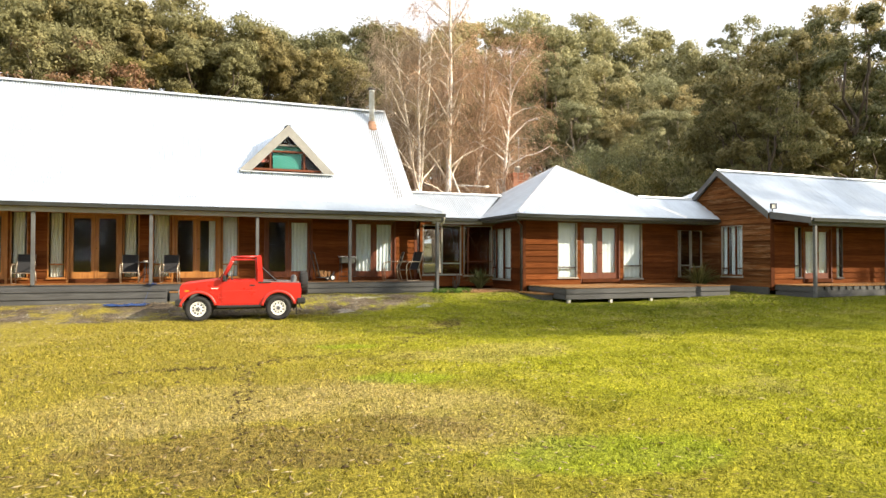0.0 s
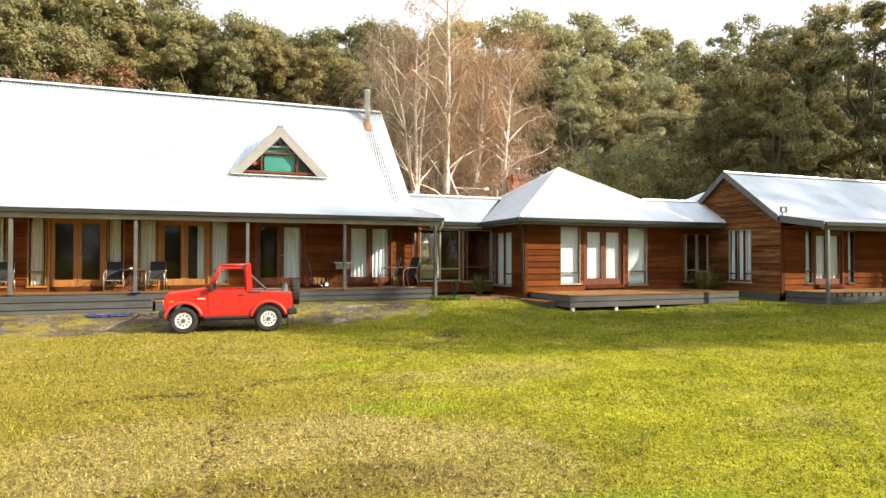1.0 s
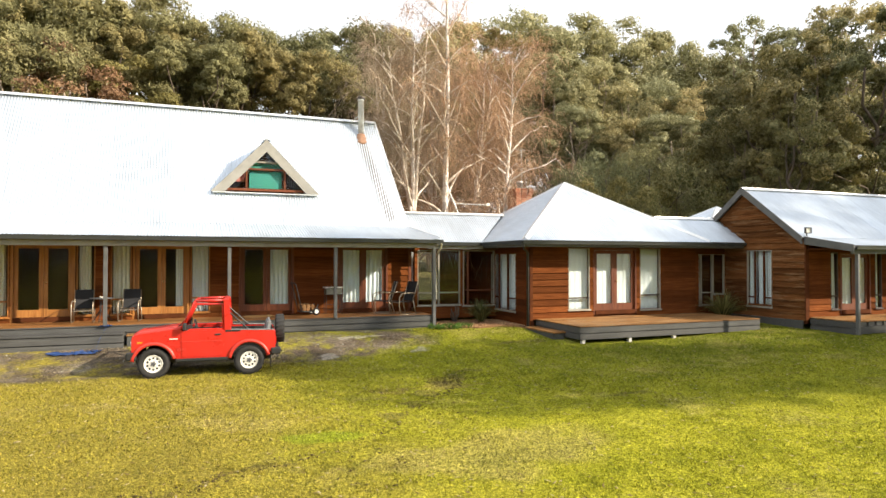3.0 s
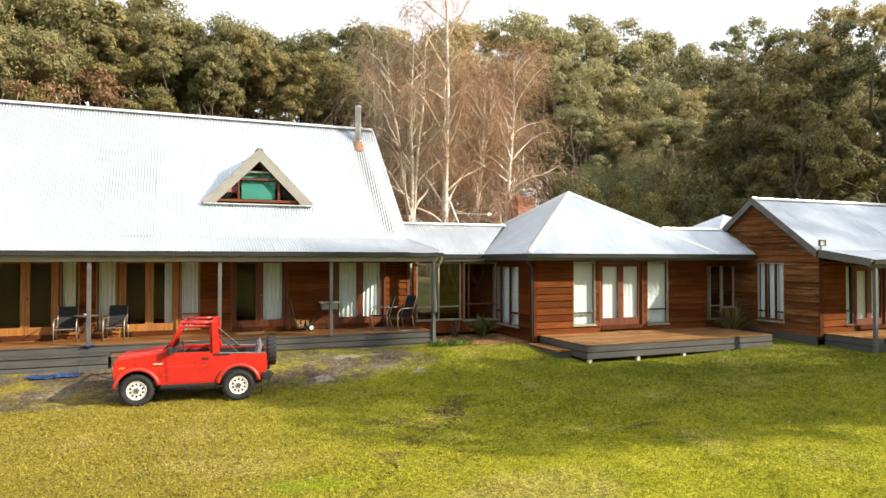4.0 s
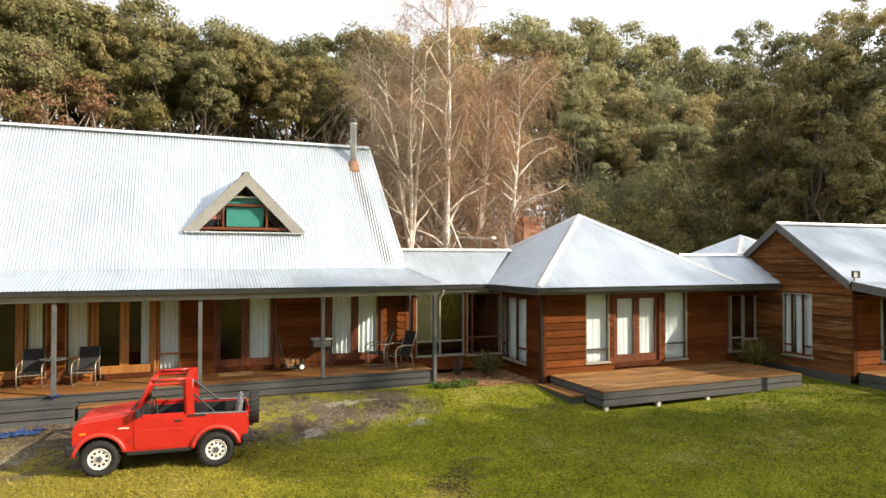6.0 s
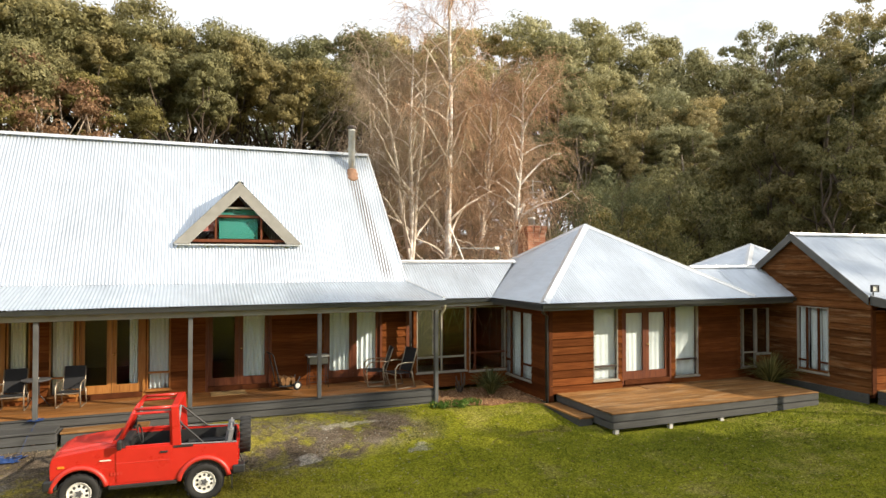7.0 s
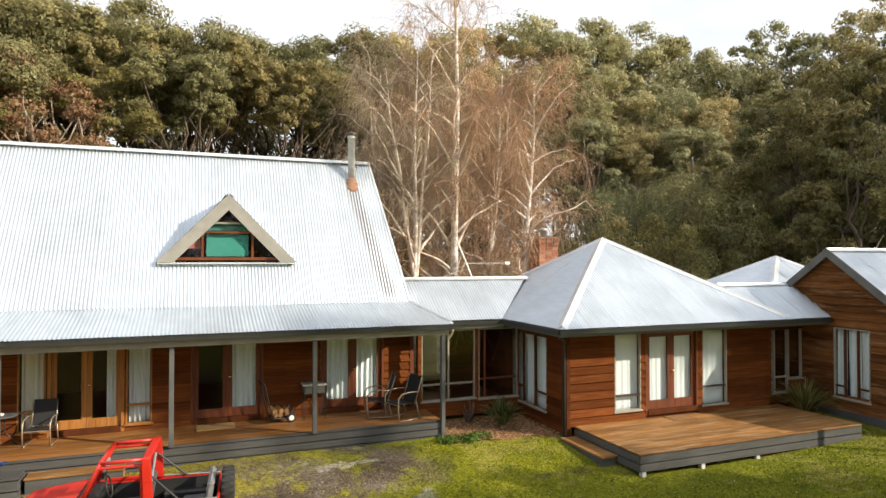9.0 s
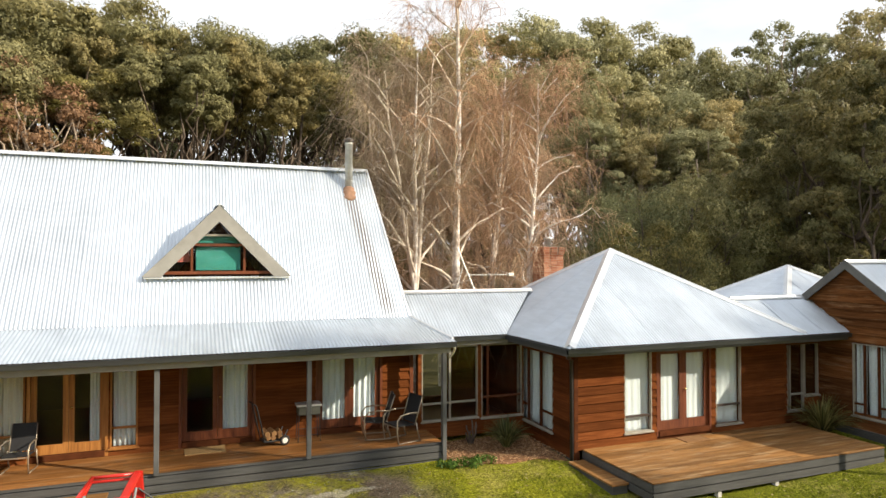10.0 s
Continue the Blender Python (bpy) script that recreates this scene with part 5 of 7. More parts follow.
curtain(MAIN, -2.42, -1.74, 0.82, HEAD + 0.05, WHITE_CLOTH, "white curtain behind a glazed door leaf", 5)
curtain(MAIN, -1.68, -1.0, 0.82, HEAD + 0.05, WHITE_CLOTH, "white curtain behind a glazed door leaf", 5)
for a, b in ((3.88, 4.76), (4.85, 5.58), (5.61, 6.42), (6.52, 7.5)):
    curtain(PAV, a, b, 0.74, 2.77, WHITE_CLOTH, "white curtain drawn across a pavilion window", 5, deep=0.22)
for a, b in ((-1.98, -1.02), (-0.98, -0.62), (-0.5, 0.3)):
    curtain(PAV_L, a, b, 0.74, 2.66, WHITE_CLOTH, "white curtain hanging in a side window", 3)
for a, b in ((1.86, 2.13), (2.15, 2.48), (2.5, 2.9)):
    curtain(GAB, a, b, 0.85, 2.72, WHITE_CLOTH, "white curtain in the gable window", 2)
for a, b in ((11.31, 11.7), (11.76, 12.38), (12.4, 13.1), (13.27, 13.7)):
    curtain(RFRONT, a, b, 0.76, 2.66, WHITE_CLOTH, "white curtain behind the end house glazing", 3)

# ---- end house veranda ----
edeck = thing("deck_end", "narrow timber veranda deck with grey skirting", "deck", kind="structure")
part("joists", boxed(10.5, 22.0, -5.3, -3.98, 0.45, 0.655), GREY_PAINT, edeck)
boards_along_x(edeck, 10.42, 22.0, -5.4, -3.97, 0.7, DECKING, 0.13)
fascia_boards(edeck, (10.44, -5.38), (22.0, -5.38), 0.33, 0.56, 1, FASCIA_GREY)
fascia_boards(edeck, (10.44, -3.98), (10.44, -5.38), 0.3, 0.675, 2, FASCIA_GREY)
for k in range(24):
    part("slat", boxed(10.6 + k * 0.32, 10.84 + k * 0.32, -5.37, -5.35, 0.565, 0.672), FASCIA_GREY, edeck)
for x in (10.46, 13.72, 17.0, 20.2):
    single("veranda_post", boxed(x - 0.045, x + 0.045, -5.45, -5.36, ground_z(x, -5.4) - 0.05, 2.56, 0.006), GREY_PAINT, "square grey painted veranda post on the ground", "post", group="veranda posts")
single("plinth_end_gable", boxed(10.2, 10.25, -3.9, -0.9, 0.22, 0.6), FASCIA_GREY, "dark grey plinth boards below the gable wall", "trim", kind="structure")
single("plinth_pavilion_side", boxed(2.56, 2.6, -1.06, 1.18, 0.2, 0.44), FASCIA_GREY, "dark grey plinth boards below the pavilion wall", "trim", kind="structure")
# corner trims
single("corner_trim_end", boxed(10.235, 10.385, -3.99, -3.948, 0.6, 2.98, 0.004), CEDAR_DARK, "timber corner stop of the end house", "trim", kind="structure")
single("corner_trim_pavilion", boxed(2.575, 2.68, -1.145, -1.103, 0.6, 2.8, 0.004), CEDAR_DARK, "timber corner stop of the pavilion", "trim", kind="structure")
single("corner_trim_main", boxed(-0.255, -0.16, 1.605, 1.647, 0.78, 2.93, 0.004), DOOR_DARK, "timber corner stop of the long house", "trim", kind="structure")


def downpipe(points, label, mat=None, r=0.04):
    bm = tube(bmesh.new(), points, r, 10)
    return single("downpipe", bm, mat or GUTTER, label, "downpipe", smooth=True)


downpipe([(2.08, -1.72, 2.84), (2.2, -1.5, 2.72), (2.5, -1.16, 2.6), (2.5, -1.16, 0.3)], "dark round downpipe on the pavilion corner")
downpipe([(0.16, -0.2, 2.9), (0.2, -0.14, 2.84), (0.22, -0.02, 2.74), (0.14, 0.03, 2.62)], "short white plastic spout under the gutter end", PALE, 0.025)
downpipe([(-0.02, 0.06, 2.7), (-0.02, 0.06, 0.35)], "thin grey downpipe behind the corner post", GREY_PAINT, 0.02)


# ---- chairs and tables on the veranda ----
SLING = plain("black_sling_mesh", (0.016, 0.016, 0.018), 0.8, 0, 0.3, 20.0)
TUBE = plain("champagne_tube_metal", (0.36, 0.30, 0.225), 0.4, 0.6, 0.15, 8.0)


def sling_chair():
    """Outdoor chair: bent tube sides with arms, and one sling for seat and back."""
    c = thing("sling_chair", "outdoor chair with bent pale metal frame and black sling", "chair", group="veranda chairs")
    for s in (-1, 1):
        y = 0.28 * s
        pts = [(0.26, y, 0.02), (0.3, y, 0.3), (0.29, y, 0.52), (0.2, y, 0.62), (0.0, y, 0.645), (-0.26, y, 0.63)]
        part("side_frame", tube(bmesh.new(), pts, 0.017, 8), TUBE, c, "", True)
        part("back_leg", tube(bmesh.new(), [(-0.2, y, 0.42), (-0.24, y, 0.2), (-0.3, y, 0.02)], 0.016, 8), TUBE, c, "", True)
        part("runner", tube(bmesh.new(), [(0.26, y, 0.018), (-0.3, y, 0.018)], 0.014, 8), TUBE, c, "", True)
        part("back_upright", tube(bmesh.new(), [(-0.18, y * 0.9, 0.36), (-0.28, y * 0.9, 0.65), (-0.38, y * 0.9, 0.96)], 0.014, 8), TUBE, c, "", True)
    part("crossbar", tube(bmesh.new(), [(0.27, -0.28, 0.36), (0.27, 0.28, 0.36)], 0.014, 8), TUBE, c)
    part("seat", slab([(0.28, 0.40), (0.0, 0.385), (-0.2, 0.375), (-0.2, 0.36), (0.0, 0.37), (0.28, 0.385)], -0.25, 0.25), SLING, c)
    part("backrest", slab([(-0.19, 0.4), (-0.29, 0.66), (-0.39, 0.97), (-0.405, 0.965), (-0.305, 0.655), (-0.205, 0.395)], -0.25, 0.25), SLING, c)
    return c


chair = sling_chair()
chair.matrix_basis = pose(-1.25, 1.0, DECK_Z, 0, 0, 172)
for x, y, r in ((-0.8, 0.52, 196), (-9.24, 1.16, -88), (-8.15, 1.16, -96), (-11.9, 1.1, -90)):
    copy_thing(chair, pose(x, y, DECK_Z, 0, 0, r) @ Matrix.Scale(0.86 if x < -5 else 1.0, 4))

table = thing("side_table", "small round dark metal side table between two chairs", "table", pose(-8.82, 1.2, DECK_Z))
part("top", lathe(bmesh.new(), ((0.001, 0.6), (0.27, 0.6), (0.28, 0.61), (0.28, 0.625), (0.001, 0.63)), 28), VINYL, table)
for k in range(3):
    a = 2.09 * k + 0.4
    part("leg", tube(bmesh.new(), [(0.06 * math.cos(a), 0.06 * math.sin(a), 0.6), (0.05 * math.cos(a), 0.05 * math.sin(a), 0.3), (0.26 * math.cos(a), 0.26 * math.sin(a), 0.01)], 0.012, 6), BLACK, table)
single("ashtray", lathe(bmesh.new(), ((0.001, 0.0), (0.05, 0.0), (0.06, 0.03), (0.05, 0.03), (0.045, 0.01), (0.001, 0.01)), 16), PALE, "small pale dish on the side table", "dish", pose(-8.82, 1.16, DECK_Z + 0.632))

cart = thing("firewood_trolley", "black steel trolley loaded with split firewood", "trolley", pose(-3.5, 1.08, DECK_Z, 0, 0, 12))
part("frame", tube(bmesh.new(), [(-0.42, 0, 0.95), (-0.36, 0, 0.9), (-0.25, 0, 0.45), (-0.18, 0, 0.12), (0.22, 0, 0.1), (0.32, 0, 0.32)], 0.016, 8), BLACK, cart, "", True)
part("frame", tube(bmesh.new(), [(-0.42, 0.32, 0.95), (-0.36, 0.32, 0.9), (-0.25, 0.32, 0.45), (-0.18, 0.32, 0.12), (0.22, 0.32, 0.1), (0.32, 0.32, 0.32)], 0.016, 8), BLACK, cart, "", True)
part("handle", tube(bmesh.new(), [(-0.42, 0, 0.95), (-0.42, 0.32, 0.95)], 0.016, 8), BLACK, cart)
part("tray", boxed(-0.2, 0.26, 0, 0.32, 0.1, 0.125, 0.004), BLACK, cart)
for y in (-0.05, 0.37):
    w = part("wheel", lathe(bmesh.new(), ((0.06, -0.02), (0.1, -0.022), (0.11, 0.0), (0.1, 0.022), (0.06, 0.02)), 20, "y", (0.24, y, 0.11)), RUBBER, cart, "", True)
    part("hub", lathe(bmesh.new(), ((0.06, -0.026), (0.05, -0.03), (0.001, -0.032)), 16, "y", (0.24, y, 0.11)), RIM, w, "white plastic hub")
CUT_WOOD = wood("split_firewood", (0.2, 0.09, 0.035), (0.34, 0.18, 0.07), (0.48, 0.3, 0.13), 0.8, "z")
rl = np.random.default_rng(4)
for k in range(6):
    x, z = -0.12 + 0.13 * (k % 3) + rl.uniform(-0.02, 0.02), 0.19 + 0.085 * (k // 3)
    r = rl.uniform(0.045, 0.065)
    bm = prism(bmesh.new(), [(r * math.cos(a), -0.02, r * math.sin(a)) for a in (0.2, 1.3, 2.3, 3.6, 5.0)], (0, 1, 0), 0.34)
    single("firewood_log", bm, CUT_WOOD, "split pale firewood log on the trolley", "log", cart.matrix_basis @ pose(x, 0, z, rl.uniform(-6, 6), rl.uniform(0, 360), rl.uniform(-12, 12)), "firewood")

bbq = thing("wire_stand", "grey metal box on thin wire legs against the wall", "stand", pose(-2.72, 1.3, DECK_Z))
part("box", boxed(-0.24, 0.24, -0.16, 0.16, 0.58, 0.78, 0.02), plain("grey_green_tin", (0.07, 0.072, 0.06), 0.5, 0.2, 0.25, 6), bbq)
part("rim", ring(bmesh.new(), -0.27, 0.27, 0.78, 0.81, 0.02, 0.02, 0.008, 0.008, -0.19, 0.19), STEEL, bbq, "dull steel rim")
for x in (-0.22, 0.22):
    for y in (-0.14, 0.14):
        part("leg", tube(bmesh.new(), [(x, y, 0.6), (x * 1.1, y * 1.1, 0.0)], 0.009, 6), BLACK, bbq)
for z in (0.15, 0.3):
    part("brace", tube(bmesh.new(), [(-0.24, -0.15, z), (0.24, -0.15, z)], 0.007, 6), BLACK, bbq)

COIR = plain("tan_coir", (0.42, 0.27, 0.12), 0.95, 0, 0.2, 14.0, 0.1, 0.4)
single("door_mat", boxed(-0.4, 0.4, -0.23, 0.23, 0.0, 0.018, 0.005), COIR, "tan coir door mat on the veranda deck", "mat", pose(-4.86, 1.28, DECK_Z, 0, 0, 2))
single("door_mat", boxed(-0.34, 0.34, -0.2, 0.2, 0.0, 0.016, 0.005), plain("brown_coir", (0.24, 0.13, 0.06), 0.95, 0, 0.2, 14.0, 0.1, 0.4), "brown door mat on the pavilion deck", "mat", pose(5.6, -1.38, PDZ, 0, 0, 0))
BLUE = plain("blue_plastic_sheet", (0.012, 0.04, 0.14), 0.55, 0, 0.25, 7.0)


def crumpled(name, at, w, d, seed, label, category):
    """A crumpled sheet lying in folds."""
    rg = np.random.default_rng(seed)
    n = 26
    vs = []
    for j in range(n + 1):
        for i in range(n + 1):
            u, v = i / n - 0.5, j / n - 0.5
            e = 1 - 0.6 * noise.noise(Vector((2.2 * math.cos(math.atan2(v, u)) * 2, 2.2 * math.sin(math.atan2(v, u)) * 2, seed)))
            vs.append((u * w * e, v * d * e, 0.012 + 0.1 * w ** 0.5 * abs(noise.noise(Vector((u * 9, v * 6, seed)))) + rg.uniform(0, 0.015)))
    k = n + 1
    fs = [(j * k + i, j * k + i + 1, (j + 1) * k + i + 1, (j + 1) * k + i) for j in range(n) for i in range(n)]
    o = single(name, fast_mesh(name, vs, fs, BLUE), None, label, category, at)
    o.modifiers.new("sheet", "SOLIDIFY").thickness = 0.004
    return o


crumpled("blue_tarp", pose(-9.12, -0.86, ground_z(-9.12, -0.86) - 0.02, 0, 0, 9), 0.85, 0.36, 3, "crumpled blue plastic tarp lying on the ground", "tarp")
crumpled("blue_cloth", pose(-8.58, -0.02, DECK_Z - 0.02), 0.24, 0.16, 7, "small bunched blue cloth at a post's foot", "cloth")

single("blue_rope", tube(bmesh.new(), [(-8.55, -0.07, DECK_Z + 0.02), (-8.6, -0.2, 0.66), (-8.62, -0.52, 0.6), (-8.72, -0.6, ground_z(-8.7, -0.6) + 0.02), (-8.9, -0.8, ground_z(-8.9, -0.8) + 0.04)], 0.005, 6), BLUE, "thin blue rope trailing from the post to the tarp", "rope", smooth=True)

flood = thing("floodlight", "black square floodlight at the end house eave", "floodlight", pose(10.36, -3.95, 3.16, 0, 0, -12))
part("housing", ring(bmesh.new(), -0.1, 0.1, 0.02, 0.2, 0.022, 0.022, 0.022, 0.022, -0.07, 0.0), BLACK, flood)
part("back", boxed(-0.078, 0.078, -0.02, 0.0, 0.042, 0.178), BLACK, flood)
part("lens", boxed(-0.078, 0.078, -0.045, -0.04, 0.042, 0.178), RIM, flood, "pale lamp lens")
part("bracket", boxed(-0.012, 0.012, 0.002, 0.03, -0.09, 0.1), BLACK, flood)

# ---- aerials and the brick chimney ----
aerial = thing("roof_aerial", "pale television aerial on a leaning mast above the link roof", "aerial")
part("mast", tube(bmesh.new(), [(1.97, 2.6, 3.8), (1.56, 2.98, 5.1)], 0.022, 8), ALU, aerial)
part("boom", tube(bmesh.new(), [(1.78, 2.9, 4.36), (3.12, 3.0, 4.36)], 0.014, 6), ALU, aerial)
for k in range(7):
    part("element", tube(bmesh.new(), [(2.0 + 0.15 * k, 2.7, 4.36), (2.0 + 0.15 * k, 3.2, 4.36)], 0.006, 5), ALU, aerial)
part("junction_box", boxed(3.1, 3.26, 2.94, 3.06, 4.32, 4.41, 0.01), PALE, aerial)
part("stay", tube(bmesh.new(), [(1.7, 2.9, 4.6), (1.3, 2.5, 3.9)], 0.008, 5), ALU, aerial)
yagi = thing("chimney_aerial", "thin television aerial on a mast by the brick chimney", "aerial")
part("mast", tube(bmesh.new(), [(5.75, 5.2, 4.2), (5.75, 5.2, 6.95)], 0.015, 6), STEEL, yagi)
for z, w in ((6.85, 0.45), (6.45, 0.35), (6.1, 0.28)):
    part("element", tube(bmesh.new(), [(5.75 - w, 5.2, z), (5.75 + w, 5.2, z)], 0.007, 5), STEEL, yagi)

m, nt, bs = node_mat("chimney_brick", 0.85, 0, 0.2)
c = ramp_of(nt, piece_random(nt), ((0.0, (0.33, 0.125, 0.07)), (0.5, (0.47, 0.2, 0.115)), (1.0, (0.56, 0.3, 0.19))))
nn = noise_of(nt, mapped(nt, (1, 1, 1), "World"), 22, 5)
c = blend(nt, 0.5, c, ramp_of(nt, nn, ((0.3, (0.6, 0.55, 0.5)), (0.7, (1, 1, 1)))), "MULTIPLY")
nt.links.new(c, bs.inputs["Base Color"])
bump(nt, bs, nn, 0.4, 0.005)
BRICK = m
MORTAR = plain("grey_mortar", (0.42, 0.39, 0.34), 0.9, 0, 0.2, 8)
chim = thing("brick_chimney", "red brick chimney with corbelled top and steel flue", "chimney", pose(5.03, 4.3, 0))
part("core", boxed(0.012, 0.688, 0.012, 0.688, 3.6, 5.19), MORTAR, chim)
part("chimney_flue", lathe(bmesh.new(), ((0.11, 5.18), (0.11, 5.42), (0.13, 5.42), (0.14, 5.46), (0.1, 5.5), (0.001, 5.52)), 16, "z", (0.35, 0.35, 0)), STEEL, chim, "dull steel flue with cap", True)
brick_me = finish(boxed(0, 0.222, 0, 0.1, 0, 0.068, 0.004), "brick", BRICK)
for row in range(19):
    z = 3.72 + row * 0.077
    o = 0.03 if row == 16 else 0.05 if row >= 17 else 0.0
    for k in range(3):
        q = 0.0055 + k * 0.2335 - (0.0 if row % 2 else 0.0)
        for at in (pose(q - o * (1 - k), -o, z), pose(0.7 - q + o * (1 - k), 0.7 + o, z, 0, 0, 180), pose(-o, 0.7 - q + o * (1 - k), z, 0, 0, -90), pose(0.7 + o, q - o * (1 - k), z, 0, 0, 90)):
            part("brick", brick_me, None, chim, at=at @ pose(0, 0, 0, random.uniform(-0.6, 0.6), 0, random.uniform(-0.6, 0.6)))

# ---- trees ----
def leaf_quads(rng, centres, radii, per, length, width, droop=0.5, flat=0.75, lean=None):
    """Pointed leaves on the shells of clumps: corners and faces as arrays. lean: outward directions that the leaves share."""
    k = len(centres)
    d = rng.normal(size=(k, per, 3))
    d /= np.linalg.norm(d, axis=2, keepdims=True)
    d[..., 2] = np.where(d[..., 2] < -0.25, d[..., 2] * 0.45, d[..., 2])
    r = radii[:, None, None] * (0.62 + 0.45 * rng.random((k, per, 1)) ** 0.5)
    p = centres[:, None, :] + d * r * np.array((1, 1, flat))
    a = rng.normal(size=(k, per, 3)) * 0.8 + np.array((0, 0, -droop))
    n = d + rng.normal(size=(k, per, 3)) * 0.3
    if lean is not None:
        n = n + lean[:, None, :] * 0.45
    n /= np.linalg.norm(n, axis=2, keepdims=True)
    a -= n * (a * n).sum(axis=2, keepdims=True) * 0.85
    a /= np.linalg.norm(a, axis=2, keepdims=True)
    s = np.cross(n, a)
    s /= np.linalg.norm(s, axis=2, keepdims=True) + 1e-6
    size = 0.6 + 0.8 * rng.random((k, per, 1))
    a, s, p = (a * length * size).reshape(-1, 3), (s * width * size).reshape(-1, 3), p.reshape(-1, 3)
    v = np.stack((p + a, p - a * 0.7 + s, p - a * 0.7 - s), axis=1).reshape(-1, 3)
    return v, np.arange(len(v)).reshape(-1, 3)


def limb(bm, a, b, r0, r1, rng, bend=0.12, n=5, sides=6):
    """A tapering, slightly crooked limb; returns its points."""
    a, b = Vector(a), Vector(b)
    L = (b - a).length
    pts = [a.lerp(b, t / n) + (Vector(rng.normal(size=3)) * bend * L * 0.35 * math.sin(math.pi * t / n)) for t in range(n + 1)]
    tube(bm, pts, [r0 + (r1 - r0) * t / n for t in range(n + 1)], sides)
    return pts


def gum_tree(seed, height, spread, clumps, leaves, bark_mat, leaf_mat, label, base=0.35, leaf=(0.13, 0.05), category="tree", name="gum_tree", every=2, girth=0.014, puff=(0.25, 0.42), sub=12, flat=0.85, upright=0.0):
    """A eucalypt: leaning stems, rising limbs, and a crown of separate domed clumps, each made of smaller tufts."""
    rng = np.random.default_rng(seed)
    t = thing(name, label, category)
    wood_bm = bmesh.new()
    top = Vector((rng.normal() * 0.04 * height, rng.normal() * 0.04 * height, height * 0.8))
    stem = limb(wood_bm, (0, 0, -0.4), top, girth * height, 0.004 * height, rng, 0.12, 8, 8)
    cs, rs = [], []
    half = height * (1 - base) / 2
    cz = height - half
    for i in range(clumps):
        u, ph = rng.random(), rng.random() * 2 * math.pi
        zz = -0.95 + 1.9 * (i + rng.random()) / clumps
        w = math.sqrt(max(0.04, 1 - abs(zz) ** 2.2)) * spread * (0.4 + 0.62 * math.sqrt(u))
        cs.append(Vector((math.cos(ph) * w + top.x, math.sin(ph) * w + top.y, cz + zz * half)))
        rs.append(spread * rng.uniform(*puff))
    high = max(c.z + r * (flat * 0.85 + 0.36) for c, r in zip(cs, rs))
    for i, c in enumerate(cs):
        c.z += (height - high) * min(1, max(0, (c.z - cz + half) / (2 * half)))
        if i % every == 0:
            k = min(len(stem) - 2, max(2, int((c.z / height) * len(stem) * 0.72)))
            limb(wood_bm, stem[k], c - Vector((0, 0, rs[i] * 0.3)), 0.0055 * height, 0.0018 * height, rng, 0.2, 5, 5)
    part("trunk", wood_bm, bark_mat, t, "", True)
    # smaller tufts over each clump, denser on top than below
    cs, rs = np.array(cs), np.array(rs)
    d = rng.normal(size=(clumps, sub, 3))
    d /= np.linalg.norm(d, axis=2, keepdims=True)
    d[..., 2] = np.where((d[..., 2] < -0.2) & (rng.random((clumps, sub)) < 0.5), -d[..., 2] * 0.8, d[..., 2])
    out = d * np.array((1, 1, flat + upright))
    tufts = (cs[:, None, :] + out * rs[:, None, None] * rng.uniform(0.5, 0.95, (clumps, sub, 1))).reshape(-1, 3)
    tr = (rs[:, None] * rng.uniform(0.3, 0.52, (clumps, sub))).ravel()
    v, f = leaf_quads(rng, tufts, tr, leaves // (clumps * sub), *leaf, 0.6, 0.85 + upright, d.reshape(-1, 3))
    part("crown", fast_mesh("crown", v, f, leaf_mat), None, t)
    return t


GUM_BARK = bark("gum_bark", (0.045, 0.033, 0.024), (0.13, 0.10, 0.075))
PALE_BARK = bark("pale_gum_bark", (0.16, 0.12, 0.09), (0.42, 0.34, 0.26))
GUM_LEAF = leafy("gum_leaves", (0.15, 0.142, 0.066), (0.265, 0.245, 0.118), (0.40, 0.365, 0.19))
# right-hand wood: haze and brightness are put into paler, greyer leaves
HAZY_LEAF = leafy("hazed_gum_leaves", (0.235, 0.222, 0.12), (0.385, 0.36, 0.195), (0.55, 0.505, 0.295))
OLIVE_LEAF = leafy("olive_leaves", (0.15, 0.13, 0.045), (0.25, 0.21, 0.07), (0.36, 0.30, 0.11))
RUST_LEAF = leafy("rusty_leaves", (0.15, 0.085, 0.05), (0.27, 0.16, 0.095), (0.38, 0.25, 0.16))
DARK_LEAF = leafy("dark_tree_leaves", (0.09, 0.09, 0.04), (0.17, 0.162, 0.072), (0.29, 0.265, 0.13))
FEATHER_LEAF = leafy("wattle_leaves", (0.10, 0.115, 0.06), (0.185, 0.2, 0.105), (0.30, 0.31, 0.17))
BUSH_LEAF = leafy("bush_leaves", (0.10, 0.10, 0.038), (0.20, 0.19, 0.072), (0.36, 0.32, 0.13))

LEFT_LABEL = "tall eucalypt with domed grey-green crown on bare stems"
canopy = [gum_tree(11 + i, 20.0, s, n, 30000, GUM_BARK, GUM_LEAF, LEFT_LABEL, b) for i, (s, b, n) in enumerate(((4.3, 0.72, 26), (4.0, 0.74, 24), (4.6, 0.7, 28)))]
lower = [gum_tree(21 + i, 20.0, s, n, 26000, GUM_BARK, GUM_LEAF, LEFT_LABEL, b) for i, (s, b, n) in enumerate(((3.7, 0.72, 20), (4.0, 0.7, 22)))]
olive = gum_tree(27, 20.0, 3.0, 14, 14000, GUM_BARK, OLIVE_LEAF, "smaller olive-yellow eucalypt at the wood's edge", 0.62)
